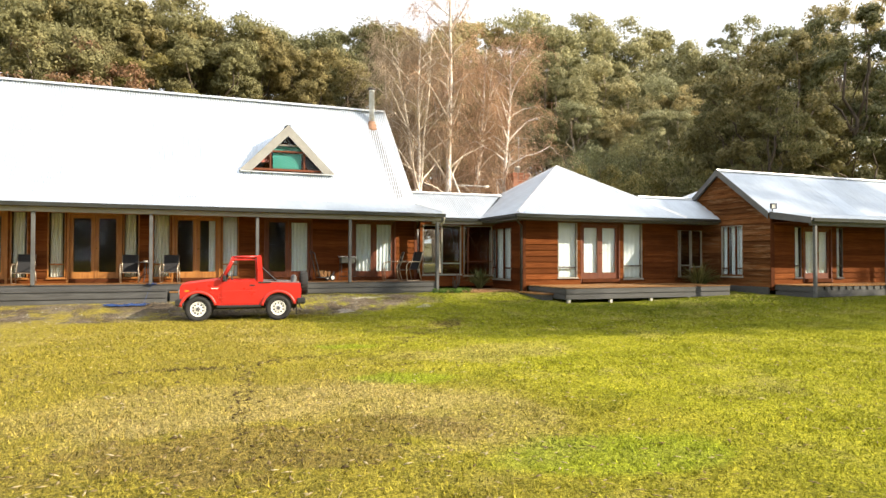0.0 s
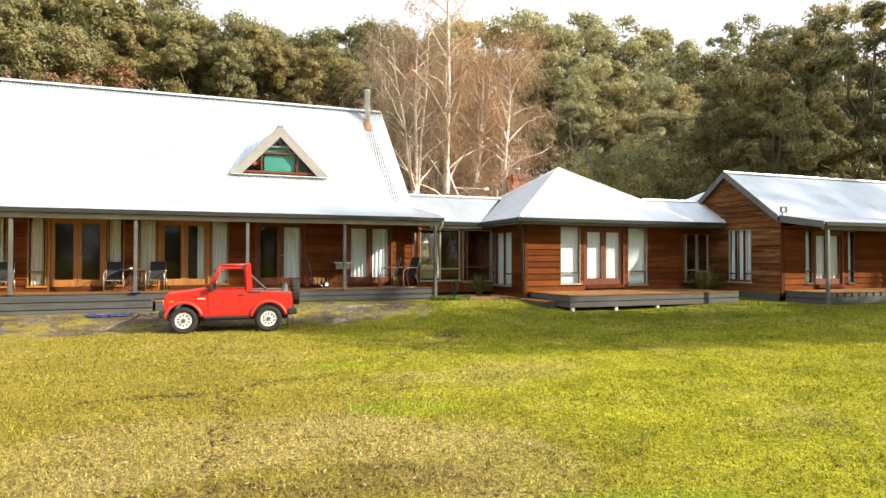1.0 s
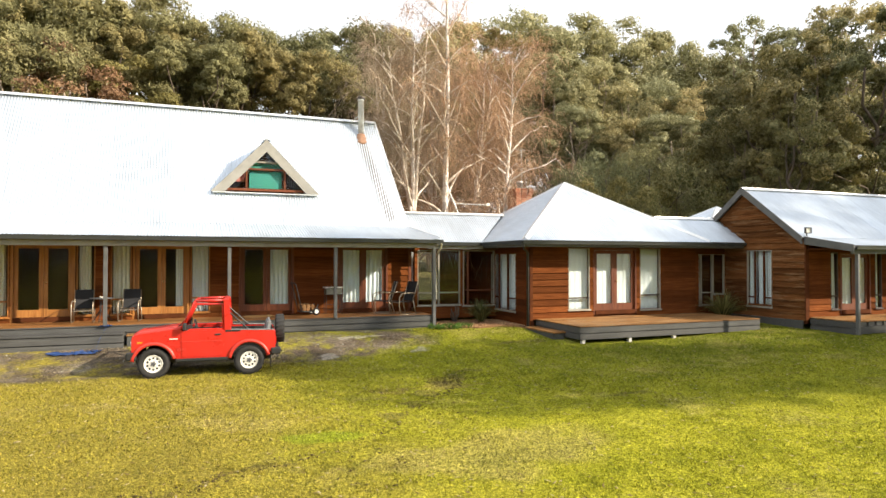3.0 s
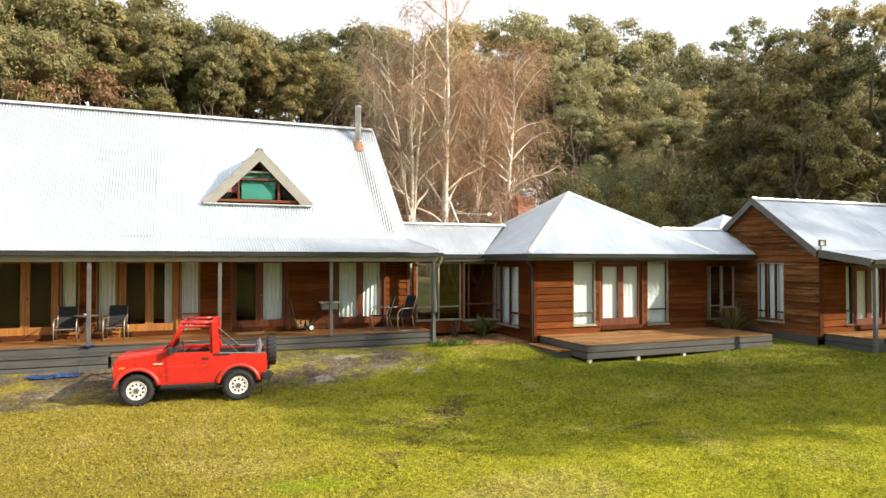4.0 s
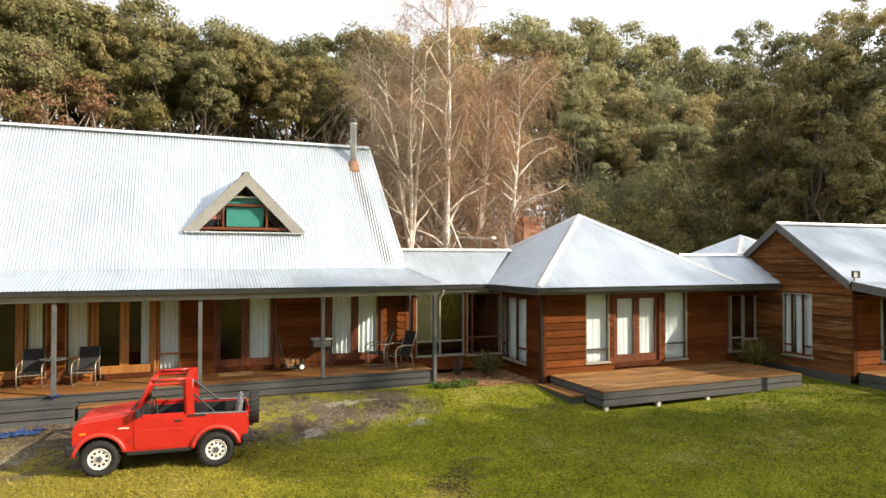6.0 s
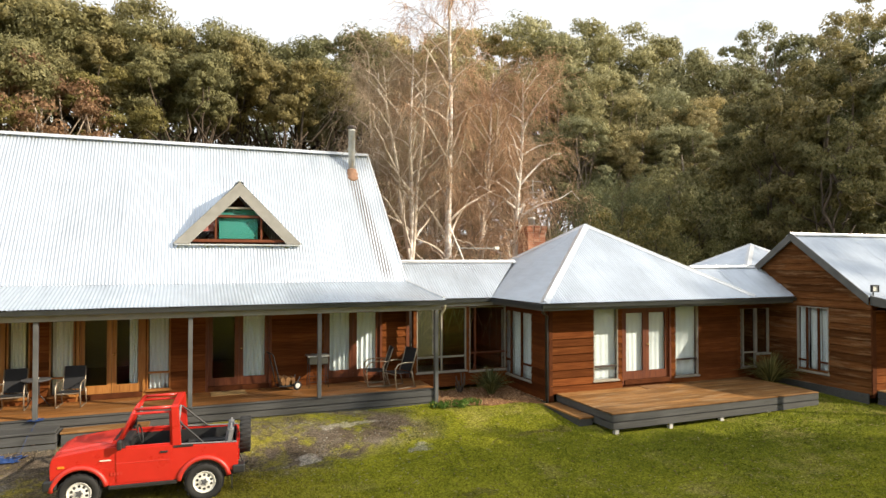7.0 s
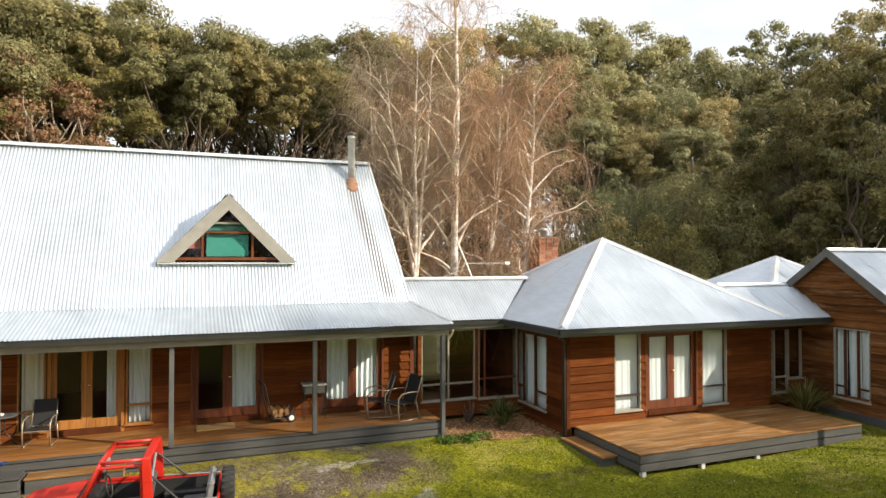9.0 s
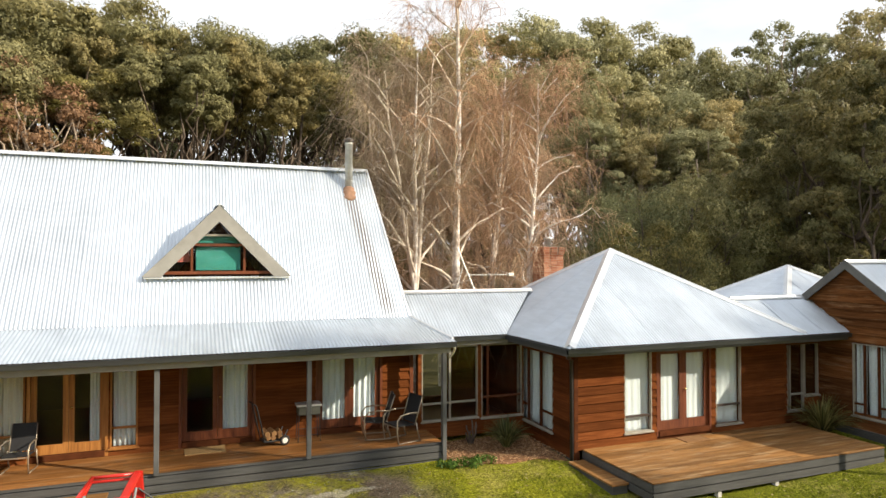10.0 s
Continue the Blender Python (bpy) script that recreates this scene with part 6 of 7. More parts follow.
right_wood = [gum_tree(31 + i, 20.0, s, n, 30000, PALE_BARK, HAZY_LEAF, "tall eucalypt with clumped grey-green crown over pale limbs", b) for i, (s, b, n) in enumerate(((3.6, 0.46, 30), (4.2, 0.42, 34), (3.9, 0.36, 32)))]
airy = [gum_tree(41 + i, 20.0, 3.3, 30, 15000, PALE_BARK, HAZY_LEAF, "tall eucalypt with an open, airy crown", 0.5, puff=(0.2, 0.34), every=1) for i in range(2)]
dark = [gum_tree(45 + i, 12.0, s, 34, 30000, GUM_BARK, DARK_LEAF, "dense dark green tree behind the end house", 0.12, (0.095, 0.034), every=3, puff=(0.2, 0.32), sub=9) for i, s in enumerate((3.4, 3.0))]
backs = [gum_tree(51 + i, 20.0, s, 30, 11000, GUM_BARK, GUM_LEAF, "tall eucalypt deep in the wood", 0.12, (0.19, 0.08)) for i, s in enumerate((4.6, 5.0))]
shrubs = [gum_tree(61, 6.0, 2.1, 26, 15000, GUM_BARK, FEATHER_LEAF, "feathery green wattle at the wood's edge", 0.02, (0.075, 0.016), "bush", "wattle_bush", upright=0.55),
          gum_tree(62, 6.0, 2.3, 24, 15000, GUM_BARK, BUSH_LEAF, "dark green rounded bush at the wood's edge", 0.02, (0.06, 0.028), "bush", "rounded_bush")]
rust = gum_tree(64, 12.0, 2.2, 15, 3600, PALE_BARK, RUST_LEAF, "tree with rust-brown dying leaves and bare pale limbs", 0.55, (0.09, 0.045), every=1, girth=0.007)
rng = np.random.default_rng(5)
fresh = [*canopy, *lower, olive, *right_wood, *airy, *dark, *backs, *shrubs, rust]


def plant(kind, x, y, h, base_h, group):
    s = h / base_h
    m = Matrix.Translation((x, y, ground_z(x, y) - 0.1)) @ Matrix.Rotation(rng.random() * 6.28, 4, "Z")
    if kind in fresh:
        fresh.remove(kind)
        t = kind
        t.matrix_basis = m
    else:
        t = copy_thing(kind, m)
    w = 1 if h > 12 else 0.5 + 0.5 * h / 12
    t.scale = (s * w * rng.uniform(0.92, 1.12), s * w * rng.uniform(0.92, 1.12), s)
    tagged(t, group=group)
    return t


WOOD = "eucalypt wood"
# the left wood: a closed canopy over dark bare stems
for i, (x, y, h) in enumerate(((-22.5, 33, 22), (-19.3, 35, 23.5), (-16.1, 34, 21.7), (-14.1, 35, 20.5), (-12.0, 38, 22.4), (-8.6, 39, 21.1), (-6.1, 38, 20.9), (-3.3, 38, 20.5),
                               (0.3, 42, 22.8), (3.5, 43, 23.2), (6.5, 43, 23.8), (9.3, 44, 24.6), (12.6, 47, 26.8), (17.1, 46, 26.6), (22.0, 46, 27.7))):
    plant(canopy[i % 3] if x < 8 else right_wood[i % 3], x, y, h, 20.0, WOOD)
for i, (x, y, h) in enumerate(((-19.0, 31, 18.5), (-15.1, 31, 17.2), (-12.6, 34, 18.6), (-9.3, 34, 18.4), (-5.1, 34, 18.5), (-1.9, 37, 19.1), (1.7, 37, 19.0), (5.7, 39, 20.0), (9.5, 40, 19.5), (15, 41, 20))):
    plant(lower[i % 2] if x < 8 else right_wood[i % 3], x, y, h, 20.0, WOOD)
plant(olive, -11.9, 30.6, 15.8, 20.0, WOOD)
plant(olive, -17.6, 30, 15.0, 20.0, WOOD)
for i in range(13):
    plant(backs[i % 2], -27 + i * 4.4 + rng.uniform(-1, 1), 55 + rng.uniform(-2, 2) + (1.2 * max(0, 4 - i)), rng.uniform(19, 22), 20.0, WOOD)
for i in range(12):
    plant(shrubs[1], -26 + i * 3.7 + rng.uniform(-1, 1), 47 + rng.uniform(-2, 2), rng.uniform(10.5, 13.5), 6.0, "bushes deep in the wood")
for i in range(9):
    plant(shrubs[1], -27 + i * 2.9 + rng.uniform(-0.8, 0.8), 43 + rng.uniform(-1.5, 1.5), rng.uniform(11.5, 13.5), 6.0, "bushes deep in the wood")
for x, y, h in ((-14.3, 28.2, 15.6), (-12.7, 28.6, 14.6), (-17.2, 28.0, 15.4)):
    plant(rust, x, y, h, 12.0, "rusty trees at the wood's edge")
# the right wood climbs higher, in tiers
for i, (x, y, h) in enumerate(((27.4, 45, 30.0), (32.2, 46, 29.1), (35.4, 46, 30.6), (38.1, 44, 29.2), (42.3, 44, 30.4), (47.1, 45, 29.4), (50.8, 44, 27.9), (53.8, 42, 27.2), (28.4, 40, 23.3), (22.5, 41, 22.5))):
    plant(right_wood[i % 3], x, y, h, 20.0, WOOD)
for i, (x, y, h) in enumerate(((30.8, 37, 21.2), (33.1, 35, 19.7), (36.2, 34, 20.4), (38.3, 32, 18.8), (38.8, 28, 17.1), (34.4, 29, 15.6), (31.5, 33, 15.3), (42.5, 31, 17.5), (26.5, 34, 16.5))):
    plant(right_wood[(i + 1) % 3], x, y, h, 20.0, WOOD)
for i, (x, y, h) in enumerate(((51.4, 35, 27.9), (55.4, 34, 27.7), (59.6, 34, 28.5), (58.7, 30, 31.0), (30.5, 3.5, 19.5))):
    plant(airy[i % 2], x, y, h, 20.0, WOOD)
for i, (x, y, h) in enumerate(((45, 40, 25), (50, 38, 24), (56, 37, 24), (62, 33, 24), (48, 31, 19), (33, 49, 24), (40, 48, 24), (24, 48, 22), (54, 27, 20), (60, 22, 20))):
    plant(backs[i % 2], x, y, h, 20.0, WOOD)
for i, (x, y, h) in enumerate(((24.3, 9, 14.4), (22.8, 6, 13.5), (26.5, 13, 13.4), (28.4, 17, 13.0), (22.7, 9.6, 10.8), (19.6, 4.6, 9.8), (29.5, 11, 15.5), (27.5, 5.5, 15.5), (33, 12, 16.5), (34, 18, 15), (31, 22, 12.5), (27, 22, 10.5), (23.5, 20, 8.5), (38, 8, 17), (33.5, 4.5, 15.5), (37, 22, 14))):
    plant(dark[i % 2], x, y, h, 12.0, "dense trees behind the end house")
for i, (x, y, h) in enumerate(((15.2, 9.5, 8.5), (11.3, 7.5, 6.2), (13.3, 9.6, 7.8), (12.6, 7.2, 5.7), (13.0, 11.5, 7.7), (20.4, 12, 8.6), (17.6, 11.0, 7.4), (22.6, 12.5, 8.2), (24.2, 11.5, 8.7), (18.4, 14, 7.6), (20.5, 8.5, 6.5), (24.8, 8, 7.5), (16.2, 13.5, 8.8), (9.6, 10.5, 5.2), (14.2, 7.6, 5.0), (20.5, 17, 8.2), (16.8, 7.8, 4.8))):
    plant(shrubs[0 if i in (0, 2, 4, 8, 12) else 1], x, y, h, 6.0, "bushes at the wood's edge")
for x, y, h in ((0.6, 9.2, 2.4), (2.4, 9.8, 2.2), (-1.2, 9.6, 2.6), (4.2, 9.4, 2.8)):
    plant(shrubs[1], x, y, h, 6.0, "bushes at the wood's edge")
# trees beyond the picture, to the right of the lawn and behind it, whose shade falls on the grass
shade = gum_tree(61, 11.5, 2.7, 34, 9000, GUM_BARK, GUM_LEAF, "slender eucalypt with a high crown beside the lawn", 0.64, (0.14, 0.065))
shade.matrix_basis = pose(11.7, -14.2, 0) @ Matrix.Diagonal((1, 1, 0.92, 1))
for i, (x, y, h) in enumerate(((14.8, -15.6, 11.0), (18.3, -16.6, 10.9), (22.2, -17.3, 10.8), (26.4, -17.5, 10.6))):
    plant(shade, x, y, h, 11.5, "eucalypts beside the lawn")
# unseen wood added behind the camera so the windows reflect trees, not sky
beyond = gum_tree(81, 20.0, 5.4, 44, 3600, GUM_BARK, GUM_LEAF, "eucalypt in an unseen wood added behind the lawn", 0.04, (0.36, 0.18), sub=4)
beyond.matrix_basis = pose(34, -64, 0)
for i in range(18):
    plant(beyond, -72 + i * 5.8 + rng.uniform(-1, 1), -66 + rng.uniform(-4, 4), rng.uniform(15, 20), 20.0, "wood beyond the lawn")
# unseen trees added far off, their crowns flattened and placed to shade the roofs
grove = gum_tree(71, 30.0, 3.3, 20, 1600, GUM_BARK, GUM_LEAF, "unseen tall eucalypt with a flat crown set to shade the roofs", 0.87, (0.18, 0.085), every=9, girth=0.008, sub=4)
grove.matrix_basis = pose(44.1, -22.8, 0)
for x, y, h in ((46.2, -20.0, 30.4), (48.3, -17.2, 30), (49.5, -28.0, 30), (54.0, -28.6, 30.4)):
    plant(grove, x, y, h, 30.0, "tall eucalypts far beside the lawn")
# one more unseen tree, narrowed so its shade keeps to the veranda wall
slim = plant(grove, 37.4, -28.4, 30, 30.0, "tall eucalypts far beside the lawn")
slim.scale = (0.55, 0.55, 1.0)

# ---- bare birches behind the link ----
def twig_tubes(rng, start, direction, length, sag, r0, segs=3):
    """Many thin three-sided twigs at once, each bending under its weight."""
    n = len(start)
    t = np.linspace(0, 1, segs + 1)[None, :, None]
    wob = rng.normal(size=(n, 1, 3)) * 0.12 * length[:, None, None]
    p = start[:, None, :] + direction[:, None, :] * length[:, None, None] * t + wob * t * (1 - t)
    p[..., 2] -= (sag * length)[:, None] * (t[..., 0] ** 2)
    a = np.cross(direction, rng.normal(size=(n, 3)))
    a /= np.linalg.norm(a, axis=1, keepdims=True) + 1e-9
    b = np.cross(direction, a)
    rad = r0[:, None] * (1 - 0.65 * t[..., 0])
    rings = [p + rad[..., None] * (a[:, None, :] * math.cos(k) + b[:, None, :] * math.sin(k)) for k in (0, 2.094, 4.189)]
    v = np.stack(rings, axis=2).reshape(-1, 3)
    base = (np.arange(n) * (segs + 1) * 3)[:, None, None, None]
    j, k = np.arange(segs)[None, :, None, None] * 3, np.arange(3)
    quad = np.stack((k, (k + 1) % 3, (k + 1) % 3 + 3, k + 3), axis=1)[None, None]
    f = (base + j + quad).reshape(-1, 4)
    return v, f, p


def birch(seed, height, spread, lean, label, limbs=26, hang=5, low=0.14, pale=False, forks=(), curve=0.0):
    """A leafless birch: pale stem that may fork, limbs that rise and arch over, and long red-brown hanging twigs."""
    rng = np.random.default_rng(seed)
    t = thing("birch_tree", label, "tree", group="bare birches")

    def stem_path(a, b, sway):
        a, b = Vector(a), Vector(b)
        ph = rng.random() * 6
        return [a.lerp(b, i / 14) + Vector((curve * math.sin(math.pi * i / 14) + sway * math.sin(i * 0.9 + ph) * i / 14, sway * math.cos(i * 0.8 + ph) * i / 14, 0)) for i in range(15)]
    stems = [stem_path((0, 0, -0.3), (lean[0], lean[1], height * 0.95), 0.07)]
    r = (0.0125 if pale else 0.0105) * height
    part("trunk", tube(bmesh.new(), stems[0], [r * (1 - 0.9 * i / 14) + 0.008 for i in range(15)], 9), BIRCH_WHITE if pale else BIRCH_BARK, t, "white papery birch bark", True)
    for at, dx, dy, top in forks:
        a = stems[0][at]
        stems.append(stem_path(a, (a.x + dx, a.y + dy, height * top), 0.08))
        part("fork_stem", tube(bmesh.new(), stems[-1], [r * 0.62 * (1 - 0.9 * i / 14) + 0.007 for i in range(15)], 8), BIRCH_LIMB, t, "", True)
    starts, dirs, hs, hd = [], [], [], []
    for s, stem in enumerate(stems):
        n = limbs if s == 0 else limbs // 2
        lo = low if s == 0 else 0.15
        for i in range(n):
            h = lo + (0.97 - lo) * (i + rng.random()) / n
            o = stem[int(min(13, h * 14))].lerp(stem[min(14, int(h * 14) + 1)], h * 14 % 1)
            ph = rng.random() * 2 * math.pi
            full = o.z / height
            ln = spread * (1.05 - 0.72 * full) * rng.uniform(0.55, 1.1)
            rise = rng.uniform(0.5, 1.5) * (0.55 if pale and full < 0.55 else 1.0)
            side = Vector((math.cos(ph), math.sin(ph), 0))
            turn = Vector((-side.y, side.x, 0)) * rng.normal() * 0.25
            pts = []
            for k in range(8):
                u = k / 7
                p = o + side * ln * u + turn * ln * u * u + Vector((0, 0, rise * ln * (u ** 0.9) - 0.28 * ln * u ** 3))
                pts.append(p + Vector(rng.normal(size=3)) * 0.035 * ln * u)
            r0 = (0.019 + 0.038 * (1 - full)) * (1.1 if pale else 1.0)
            part("limb", tube(bmesh.new(), pts, [r0 * (1 - u / 7) + 0.006 for u in range(8)], 5), BIRCH_WHITE if pale else BIRCH_LIMB, t, "", True)
            tip = (pts[-1] - o).normalized()
            for q in range(2, 8):
                for _ in range(3):
                    starts.append(pts[q])
                    dirs.append((Vector(rng.normal(size=3)) * 0.55 + tip * 0.8 + Vector((0, 0, 0.2))).normalized())
    st, dr = np.array(starts), np.array(dirs)
    n = len(st)
    v1, f1, p1 = twig_tubes(rng, st, dr, rng.uniform(0.35, 1.0, n) * spread * 0.36, rng.uniform(0.1, 0.6, n), np.full(n, 0.0085), 4)
    pick = rng.integers(1, 5, size=(n, hang))
    s2 = p1[np.arange(n)[:, None], pick].reshape(-1, 3)
    m = n * hang
    d2 = rng.normal(size=(m, 3)) * 0.42 + np.repeat(dr, hang, axis=0) * 0.3 + np.array((0, 0, -0.35))
    d2 /= np.linalg.norm(d2, axis=1, keepdims=True)
    v2, f2, _ = twig_tubes(rng, s2, d2, rng.uniform(0.35, 1.15, m), rng.uniform(0.2, 0.8, m), np.full(m, 0.0055), 3)
    v, f = np.vstack((v1, v2)), np.vstack((f1, f2 + len(v1)))
    part("crown", fast_mesh("crown", v, f, BIRCH_TWIG), None, t, "fine hanging red-brown twigs")
    return t


BIRCH_BARK = bark("birch_bark", (0.36, 0.29, 0.24), (0.88, 0.83, 0.77), 4.0, 1.6)
BIRCH_WHITE = bark("white_birch_bark", (0.62, 0.56, 0.5), (0.92, 0.9, 0.86), 4.0, 1.6)
BIRCH_LIMB = bark("birch_limbs", (0.56, 0.46, 0.36), (0.86, 0.78, 0.68), 6.0, 0.6)
BIRCH_TWIG = leafy("birch_twigs", (0.40, 0.28, 0.205), (0.58, 0.425, 0.325), (0.80, 0.64, 0.52), 0.8)
b1 = birch(3, 14.8, 2.7, (0.2, 0.1), "tall bare birch with white stem behind the link roof", 30, 5)
b2 = birch(8, 11.4, 2.9, (0.15, 0.2), "bare forked birch with pale stems and reddish twigs", 20, 5, 0.16, False, ((4, 0.75, 0.2, 0.96), (5, -0.9, 0.3, 0.9)))
b3 = birch(21, 10.9, 3.0, (0.8, -0.1), "bare birch with a slightly leaning white stem", 30, 5, 0.3, True, (), 0.12)
b4 = birch(31, 11.2, 2.6, (1.0, 0.2), "slim bare birch with arching stem and reddish twigs", 22, 5, 0.2, False, ((6, 1.0, 0.2, 0.92),))
for b, x, y in ((b1, 2.3, 4.95), (b2, 0.95, 4.9), (b3, 4.62, 5.35), (b4, 3.55, 5.7)):
    b.matrix_basis = pose(x, y, 0.2)
for b, x, y, r, s in ((b2, 0.3, 6.6, 215, 0.95), (b4, 6.4, 6.6, 160, 0.8), (b2, 2.9, 7.6, 120, 0.95)):
    copy_thing(b, pose(x, y, 0.2, 0, 0, r) @ Matrix.Scale(s, 4))

# ---- grass, litter, mulch and tufts ----
def blade_material():
    m, nt, b = node_mat("grass_blades", 0.8, 0, 0.15)
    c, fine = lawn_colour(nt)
    geo = nt.nodes.new("ShaderNodeNewGeometry")
    c = blend(nt, 1.0, c, ramp_of(nt, geo.outputs["Random Per Island"], ((0.0, (0.5, 0.56, 0.45)), (0.6, (1.05, 1.07, 0.95)), (0.93, (1.16, 1.14, 1.05)), (1.0, (1.32, 1.24, 1.5)))), "MULTIPLY")
    nt.links.new(c, b.inputs["Base Color"])
    return m


def scatter(rg, x0, x1, y0, y1, per_m2):
    n = int((x1 - x0) * (y1 - y0) * per_m2)
    p = np.stack((rg.uniform(x0, x1, n), rg.uniform(y0, y1, n)), axis=1)
    return p


def heights(p):
    return np.array([ground_z(x, y) for x, y in p])


def keep_clear(p):
    """Off the decks, the bed and the thickest of the bare soil."""
    x, y = p[:, 0], p[:, 1]
    bad = ((x > 2.3) & (x < 9.1) & (y > -3.45)) | ((x < 0.05) & (y > -0.02)) | ((x > 10.1) & (y > -5.4)) | (y > 0.2) | ((x < -8.1) & (y > -0.5))
    bad |= ((x > 0) & (x < 2.7) & (y > -0.75))
    soil = (((x + 3.4) / 2.6) ** 2 + ((y + 1.3) / 1.45) ** 2 < 1) | (((x + 8.7) / 3.3) ** 2 + ((y + 1.6) / 1.4) ** 2 < 1)
    gap = np.array([noise.noise(Vector((a * 1.1, b * 1.1, 9))) for a, b in p]) < 0.2
    return ~(bad | (soil & gap))


def grass():
    rg = np.random.default_rng(2)
    p = np.vstack((scatter(rg, -11, 7, -16.8, -9, 1150), scatter(rg, -10, 16, -9, -4, 620), scatter(rg, -10, 16, -4, 0, 480)))
    p = p[keep_clear(p)]
    n = len(p)
    z = heights(p)
    h = rg.uniform(0.01, 0.042, n)
    w = rg.uniform(0.0035, 0.008, n) * np.where(p[:, 1] > -9, 1.5, 0.9)
    a = rg.uniform(0, 2 * math.pi, n)
    lean = rg.normal(size=(n, 2)) * h[:, None] * 0.8
    s = np.stack((np.cos(a), np.sin(a)), axis=1) * w[:, None]
    v = np.zeros((n, 3, 3))
    v[:, 0, :2], v[:, 1, :2], v[:, 2, :2] = p - s, p + s, p + lean
    v[:, 0, 2] = v[:, 1, 2] = z - 0.004
    v[:, 2, 2] = z + h
    tagged(new("grass_blades", fast_mesh("grass_blades", v.reshape(-1, 3), np.arange(n * 3).reshape(-1, 3), blade_material())), "short mossy grass blades over the lawn", "grass", kind="stuff")


def tufts_of_grass():
    """Small clumps of longer blades, thickest between the ruts and the decks."""
    rg = np.random.default_rng(14)
    p = np.vstack((scatter(rg, -11, 14, -9.5, -0.3, 75), scatter(rg, -10.5, 5, -16.5, -9.5, 60)))
    p = p[keep_clear(p)]
    p = p[np.array([noise.noise(Vector((a * 0.8, b * 0.8, 4))) for a, b in p]) + rg.normal(size=len(p)) * 0.25 > 0.0]
    k = 6
    n = len(p) * k
    q = np.repeat(p, k, axis=0) + rg.normal(size=(n, 2)) * 0.022
    z = np.repeat(heights(p), k)
    h = rg.uniform(0.02, 0.06, n)
    a = rg.uniform(0, 2 * math.pi, n)
    side = np.stack((np.cos(a), np.sin(a)), axis=1) * rg.uniform(0.004, 0.009, n)[:, None]
    lean = rg.normal(size=(n, 2)) * h[:, None] * 0.7
    v = np.zeros((n, 3, 3))
    v[:, 0, :2], v[:, 1, :2], v[:, 2, :2] = q - side, q + side, q + lean
    v[:, 0, 2] = v[:, 1, 2] = z - 0.004
    v[:, 2, 2] = z + h
    tagged(new("grass_tufts", fast_mesh("grass_tufts", v.reshape(-1, 3), np.arange(n * 3).reshape(-1, 3), bpy.data.materials["grass_blades"])), "small tufts of longer grass in the lawn", "grass", kind="stuff")


def flakes(name, rg, p, size, mat, label, category, lift=0.006, thick=0.25):
    """Small curled flakes lying about: a folded diamond each, with a thickness."""
    n = len(p)
    z = heights(p) + lift
    L, W = rg.uniform(*size, n), None
    W = L * rg.uniform(0.12, 0.35, n)
    a = rg.uniform(0, 2 * math.pi, n)
    d = np.stack((np.cos(a), np.sin(a), rg.normal(size=n) * 0.15), axis=1)
    s = np.stack((-np.sin(a), np.cos(a), rg.normal(size=n) * 0.2), axis=1)
    c = np.column_stack((p, z))
    up = np.zeros((n, 3))
    up[:, 2] = W * thick
    pts = np.stack((c - d * L[:, None], c + s * W[:, None], c + d * L[:, None], c - s * W[:, None], c + up * 2, c - up), axis=1).reshape(-1, 3)
    tri = np.array(((0, 3, 4), (3, 2, 4), (2, 1, 4), (1, 0, 4), (3, 0, 5), (2, 3, 5), (1, 2, 5), (0, 1, 5)))
    f = (np.arange(n)[:, None, None] * 6 + tri[None]).reshape(-1, 3)
    return tagged(new(name, fast_mesh(name, pts, f, mat)), label, category, kind="stuff")


grass()
tufts_of_grass()
rg = np.random.default_rng(9)
LITTER = leafy("dry_leaf_litter", (0.16, 0.10, 0.045), (0.36, 0.27, 0.14), (0.62, 0.52, 0.34), 0.8)
p = np.vstack((scatter(rg, -11, 4, -17, -8, 22), scatter(rg, -9, -4.5, -16.6, -13.8, 40), scatter(rg, -11, 11, -8, -0.5, 40)))
flakes("leaf_litter", rg, p[keep_clear(p)], (0.012, 0.05), LITTER, "dry gum leaves and bark scattered over the lawn", "leaf litter", 0.02)
STONE = leafy("pale_stones", (0.2, 0.18, 0.16), (0.4, 0.38, 0.35), (0.62, 0.6, 0.56), 0.9)
p = np.vstack((scatter(rg, -6, -0.5, -3.2, -0.1, 26), scatter(rg, -12, -6, -2.6, -0.6, 14)))
flakes("gravel", rg, p, (0.008, 0.03), STONE, "pale gravel scattered on bare soil by the veranda", "gravel", 0.004, 1.2)
# wheel ruts and clods of turned mud
MUD = leafy("turned_mud", (0.07, 0.05, 0.025), (0.11, 0.08, 0.04), (0.16, 0.12, 0.06), 0.95)
track = [(-6.95, -13.6), (-6.85, -12.6), (-6.75, -11.6), (-6.65, -10.6), (-6.3, -10.06), (-5.5, -9.72), (-4.8, -9.4), (-3.8, -8.6), (-3.1, -7.5), (-2.4, -6.9), (-1.8, -6.2), (-1.6, -5.4)]
spur = [(-8.3, -10.55), (-7.7, -10.42), (-7.2, -10.4), (-6.65, -10.25)]
pts = []
for (x0, y0), (x1, y1) in [*zip(track, track[1:]), *zip(spur, spur[1:])]:
    for k in range(34):
        t = rg.random()
        if noise.noise(Vector((x0 + t, y0 * 1.7 + t * 2, 1))) > -0.25:
            pts.append((x0 + (x1 - x0) * t + rg.normal() * 0.07, y0 + (y1 - y0) * t + rg.normal() * 0.07))
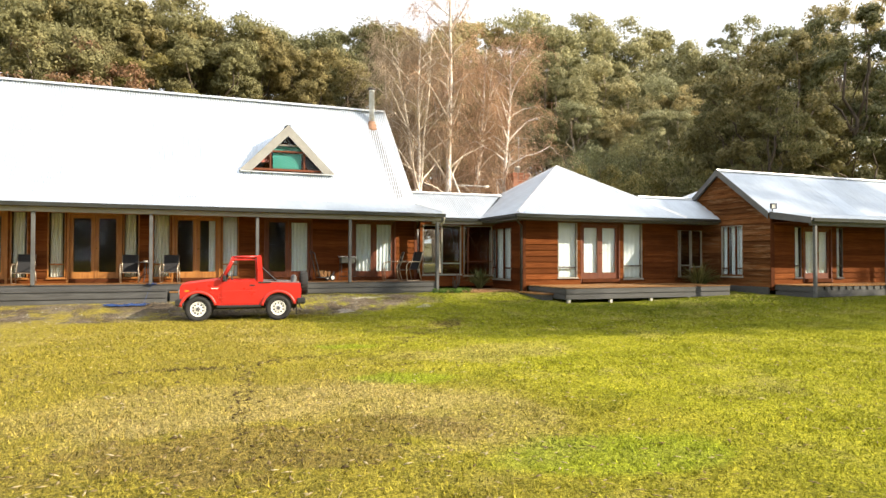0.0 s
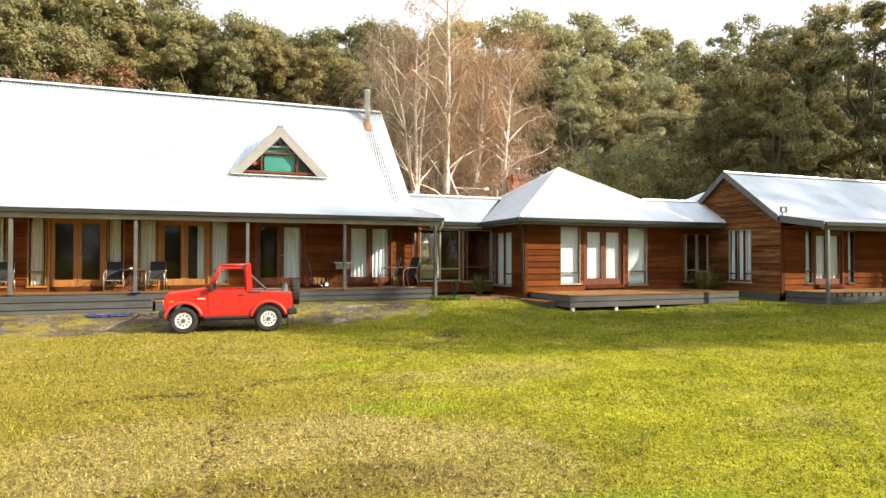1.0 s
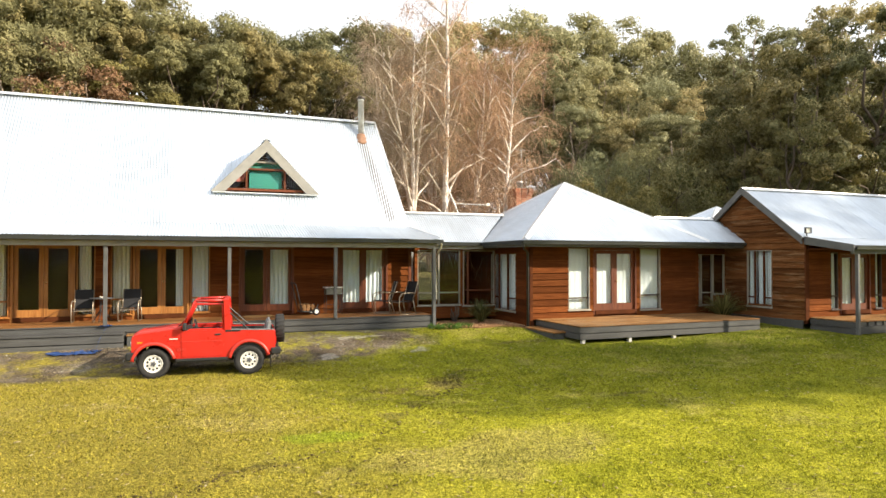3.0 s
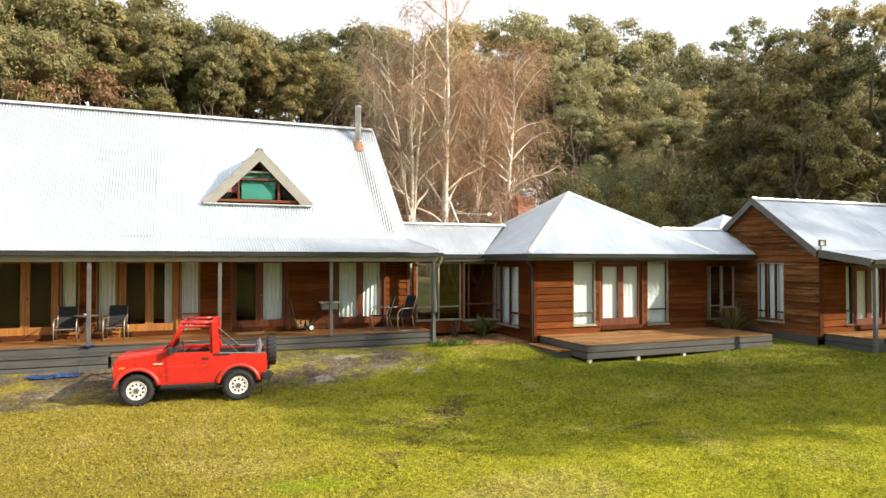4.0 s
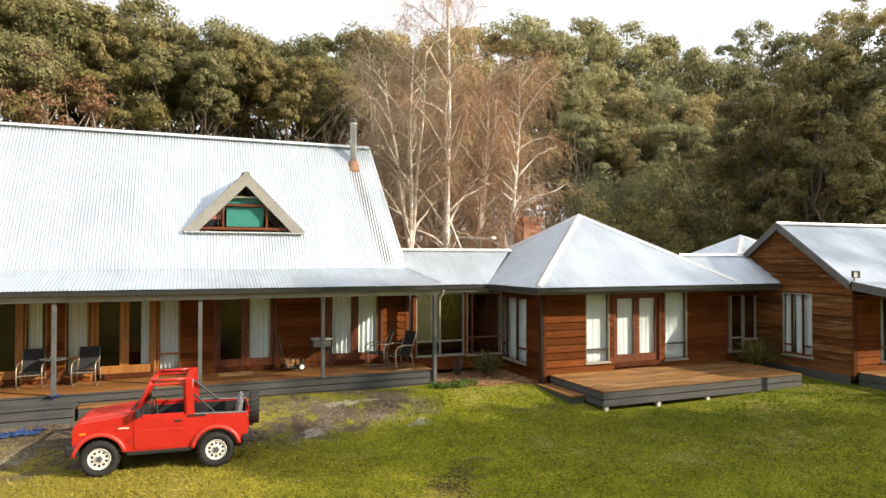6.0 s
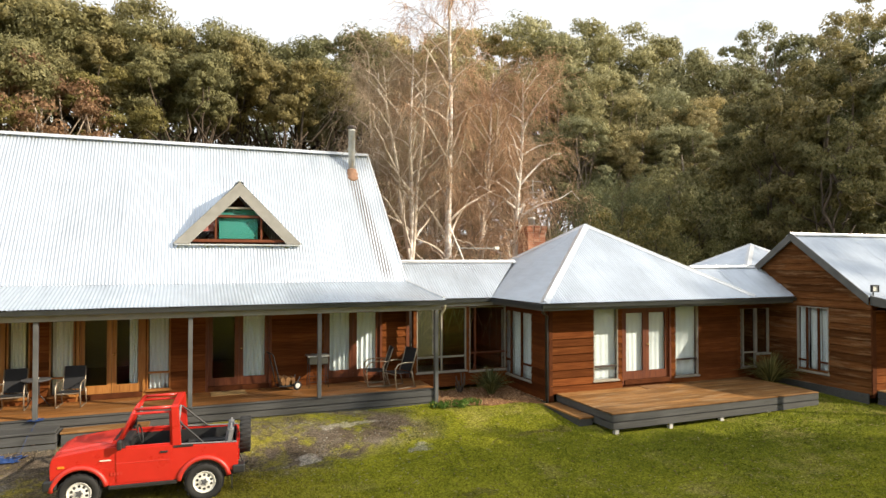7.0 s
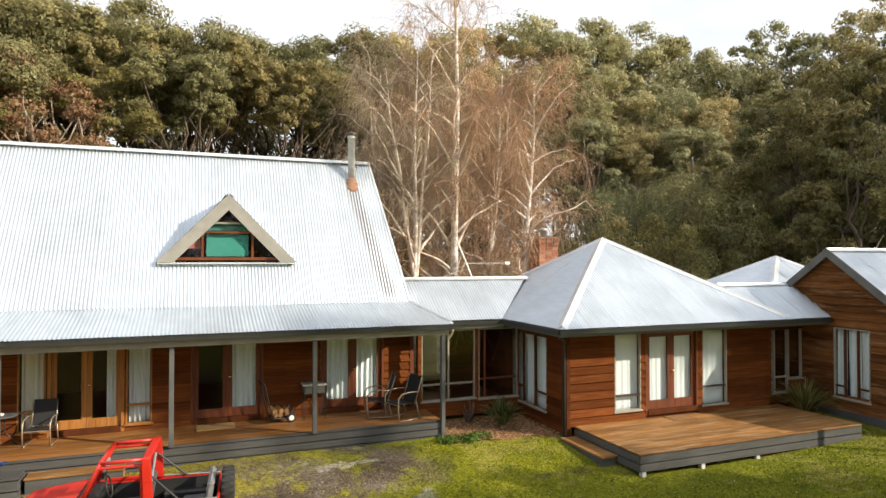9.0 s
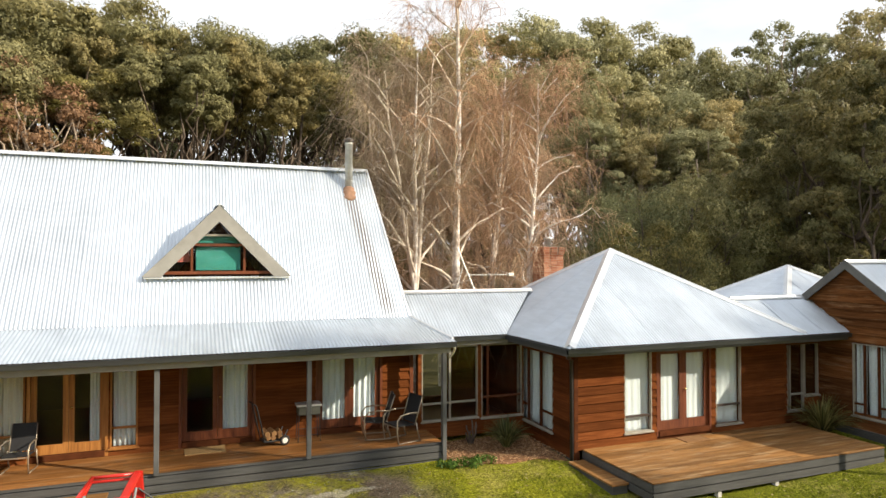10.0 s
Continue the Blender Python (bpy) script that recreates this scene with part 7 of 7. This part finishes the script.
for x, y, r, n in ((-2.0, -5.9, 0.25, 60), (-3.15, -6.2, 0.25, 30), (-7.7, -11.3, 0.45, 26), (-5.1, -10.9, 0.5, 24), (-4.3, -9.9, 0.6, 26), (-6.7, -14.5, 0.6, 70), (-3.4, -8.6, 0.6, 18)):
    pts += [(x + rg.normal() * r, y + rg.normal() * r * 0.6) for _ in range(n)]
flakes("mud_clods", rg, np.array(pts), (0.012, 0.045), MUD, "dark clods of mud along old wheel ruts", "mud", 0.004, 0.9)

# the mulched bed between veranda and pavilion
bed_o = [(0.08, -0.62), (0.6, -0.55), (1.2, -0.78), (1.9, -0.72), (2.5, -1.0), (2.58, 1.15), (0.08, 1.15)]
bm = bmesh.new()
vs = [bm.verts.new((x, y, ground_z(x, y) + 0.03)) for x, y in bed_o]
f = bm.faces.new(vs)
ext = bmesh.ops.extrude_face_region(bm, geom=[f])
bmesh.ops.translate(bm, verts=[v for v in ext["geom"] if isinstance(v, bmesh.types.BMVert)], vec=(0, 0, -0.12))
bmesh.ops.recalc_face_normals(bm, faces=bm.faces[:])
MULCH = plain("bark_mulch_ground", (0.26, 0.14, 0.075), 0.95, 0, 0.5, 14.0, 0.1, 0.8)
single("garden_bed", bm, MULCH, "red-brown bark mulch bed beside the link", "garden bed", kind="structure")
CHIP = leafy("bark_chips", (0.22, 0.12, 0.065), (0.48, 0.3, 0.17), (0.78, 0.58, 0.4), 0.9)
p = scatter(rg, 0.1, 2.56, -0.95, 1.15, 900)
p = p[(p[:, 1] > -0.55 - 0.14 * p[:, 0] + rg.normal(size=len(p)) * 0.08)]
flakes("bark_chips", rg, p, (0.015, 0.045), CHIP, "loose bark chips over the garden bed", "mulch", 0.05, 0.5)


def spiky_plant(at, seed, n, length, mat, label, spread=1.0):
    """A clump of arching strap leaves, each with a fold along its middle."""
    rg = np.random.default_rng(seed)
    t = thing("strap_leaf_plant", label, "plant", at)
    verts, faces = [], []
    for k in range(n):
        a, L = rg.uniform(0, 2 * math.pi), length * rg.uniform(0.6, 1.1)
        out, w = rg.uniform(0.15, 0.75) * spread, rg.uniform(0.009, 0.016)
        c, s = math.cos(a), math.sin(a)
        b0 = len(verts)
        for i in range(6):
            u = i / 5
            r = 0.06 + L * out * (u ** 1.3)
            z = L * (u * (1.1 - out * 0.4) - 0.55 * out * u * u * u)
            ww = w * (1 - u ** 3) + 0.001
            x, y = c * r, s * r
            verts += [(x - s * ww, y + c * ww, z + 0.006), (x, y, z), (x + s * ww, y - c * ww, z + 0.006)]
            if i:
                k0 = b0 + 3 * i
                faces += [(k0 - 3, k0 - 2, k0 + 1, k0), (k0 - 2, k0 - 1, k0 + 2, k0 + 1)]
    part("leaves", fast_mesh("leaves", verts, faces, mat), None, t)
    part("crown_base", lathe(bmesh.new(), ((0.09, -0.06), (0.1, 0.02), (0.06, 0.1), (0.001, 0.12)), 10), MULCH, t)
    return t


STRAP = leafy("strap_leaves", (0.05, 0.06, 0.022), (0.13, 0.135, 0.05), (0.36, 0.33, 0.15), 0.6)
spiky_plant(pose(1.55, 0.05, ground_z(1.5, 0) + 0.04), 1, 300, 0.82, STRAP, "arching grey-green strap-leaf clump in mulch", 0.95)
spiky_plant(pose(9.35, -1.7, ground_z(9.35, -1.7)), 2, 330, 1.15, STRAP, "tall green strap-leaf clump behind the deck", 1.05)
stump = thing("pruned_shrub", "bare pruned shrub stump in the mulch bed", "shrub", pose(0.98, 0.75, ground_z(1, 0.7)))
bm = bmesh.new()
rs = np.random.default_rng(6)
for k in range(6):
    a = k * 1.05
    limb(bm, (0.02 * math.cos(a), 0.02 * math.sin(a), 0), (0.14 * math.cos(a), 0.14 * math.sin(a), rs.uniform(0.3, 0.6)), 0.03, 0.015, rs, 0.2, 4, 6)
part("stems", bm, GUM_BARK, stump, "", True)
WEED = leafy("weed_leaves", (0.05, 0.10, 0.015), (0.09, 0.17, 0.025), (0.15, 0.24, 0.04), 0.6)
rw = np.random.default_rng(12)
cs = np.column_stack((rw.normal(0.35, 0.3, 16), rw.normal(-0.5, 0.14, 16), np.full(16, ground_z(0.3, -0.5) + 0.05)))
v, f = leaf_quads(rw, cs, np.full(16, 0.13), 70, 0.035, 0.018, 0.1)
tagged(new("low_weeds", fast_mesh("low_weeds", v, f, WEED)), "low green weeds at the corner post's foot", "weeds", kind="stuff")
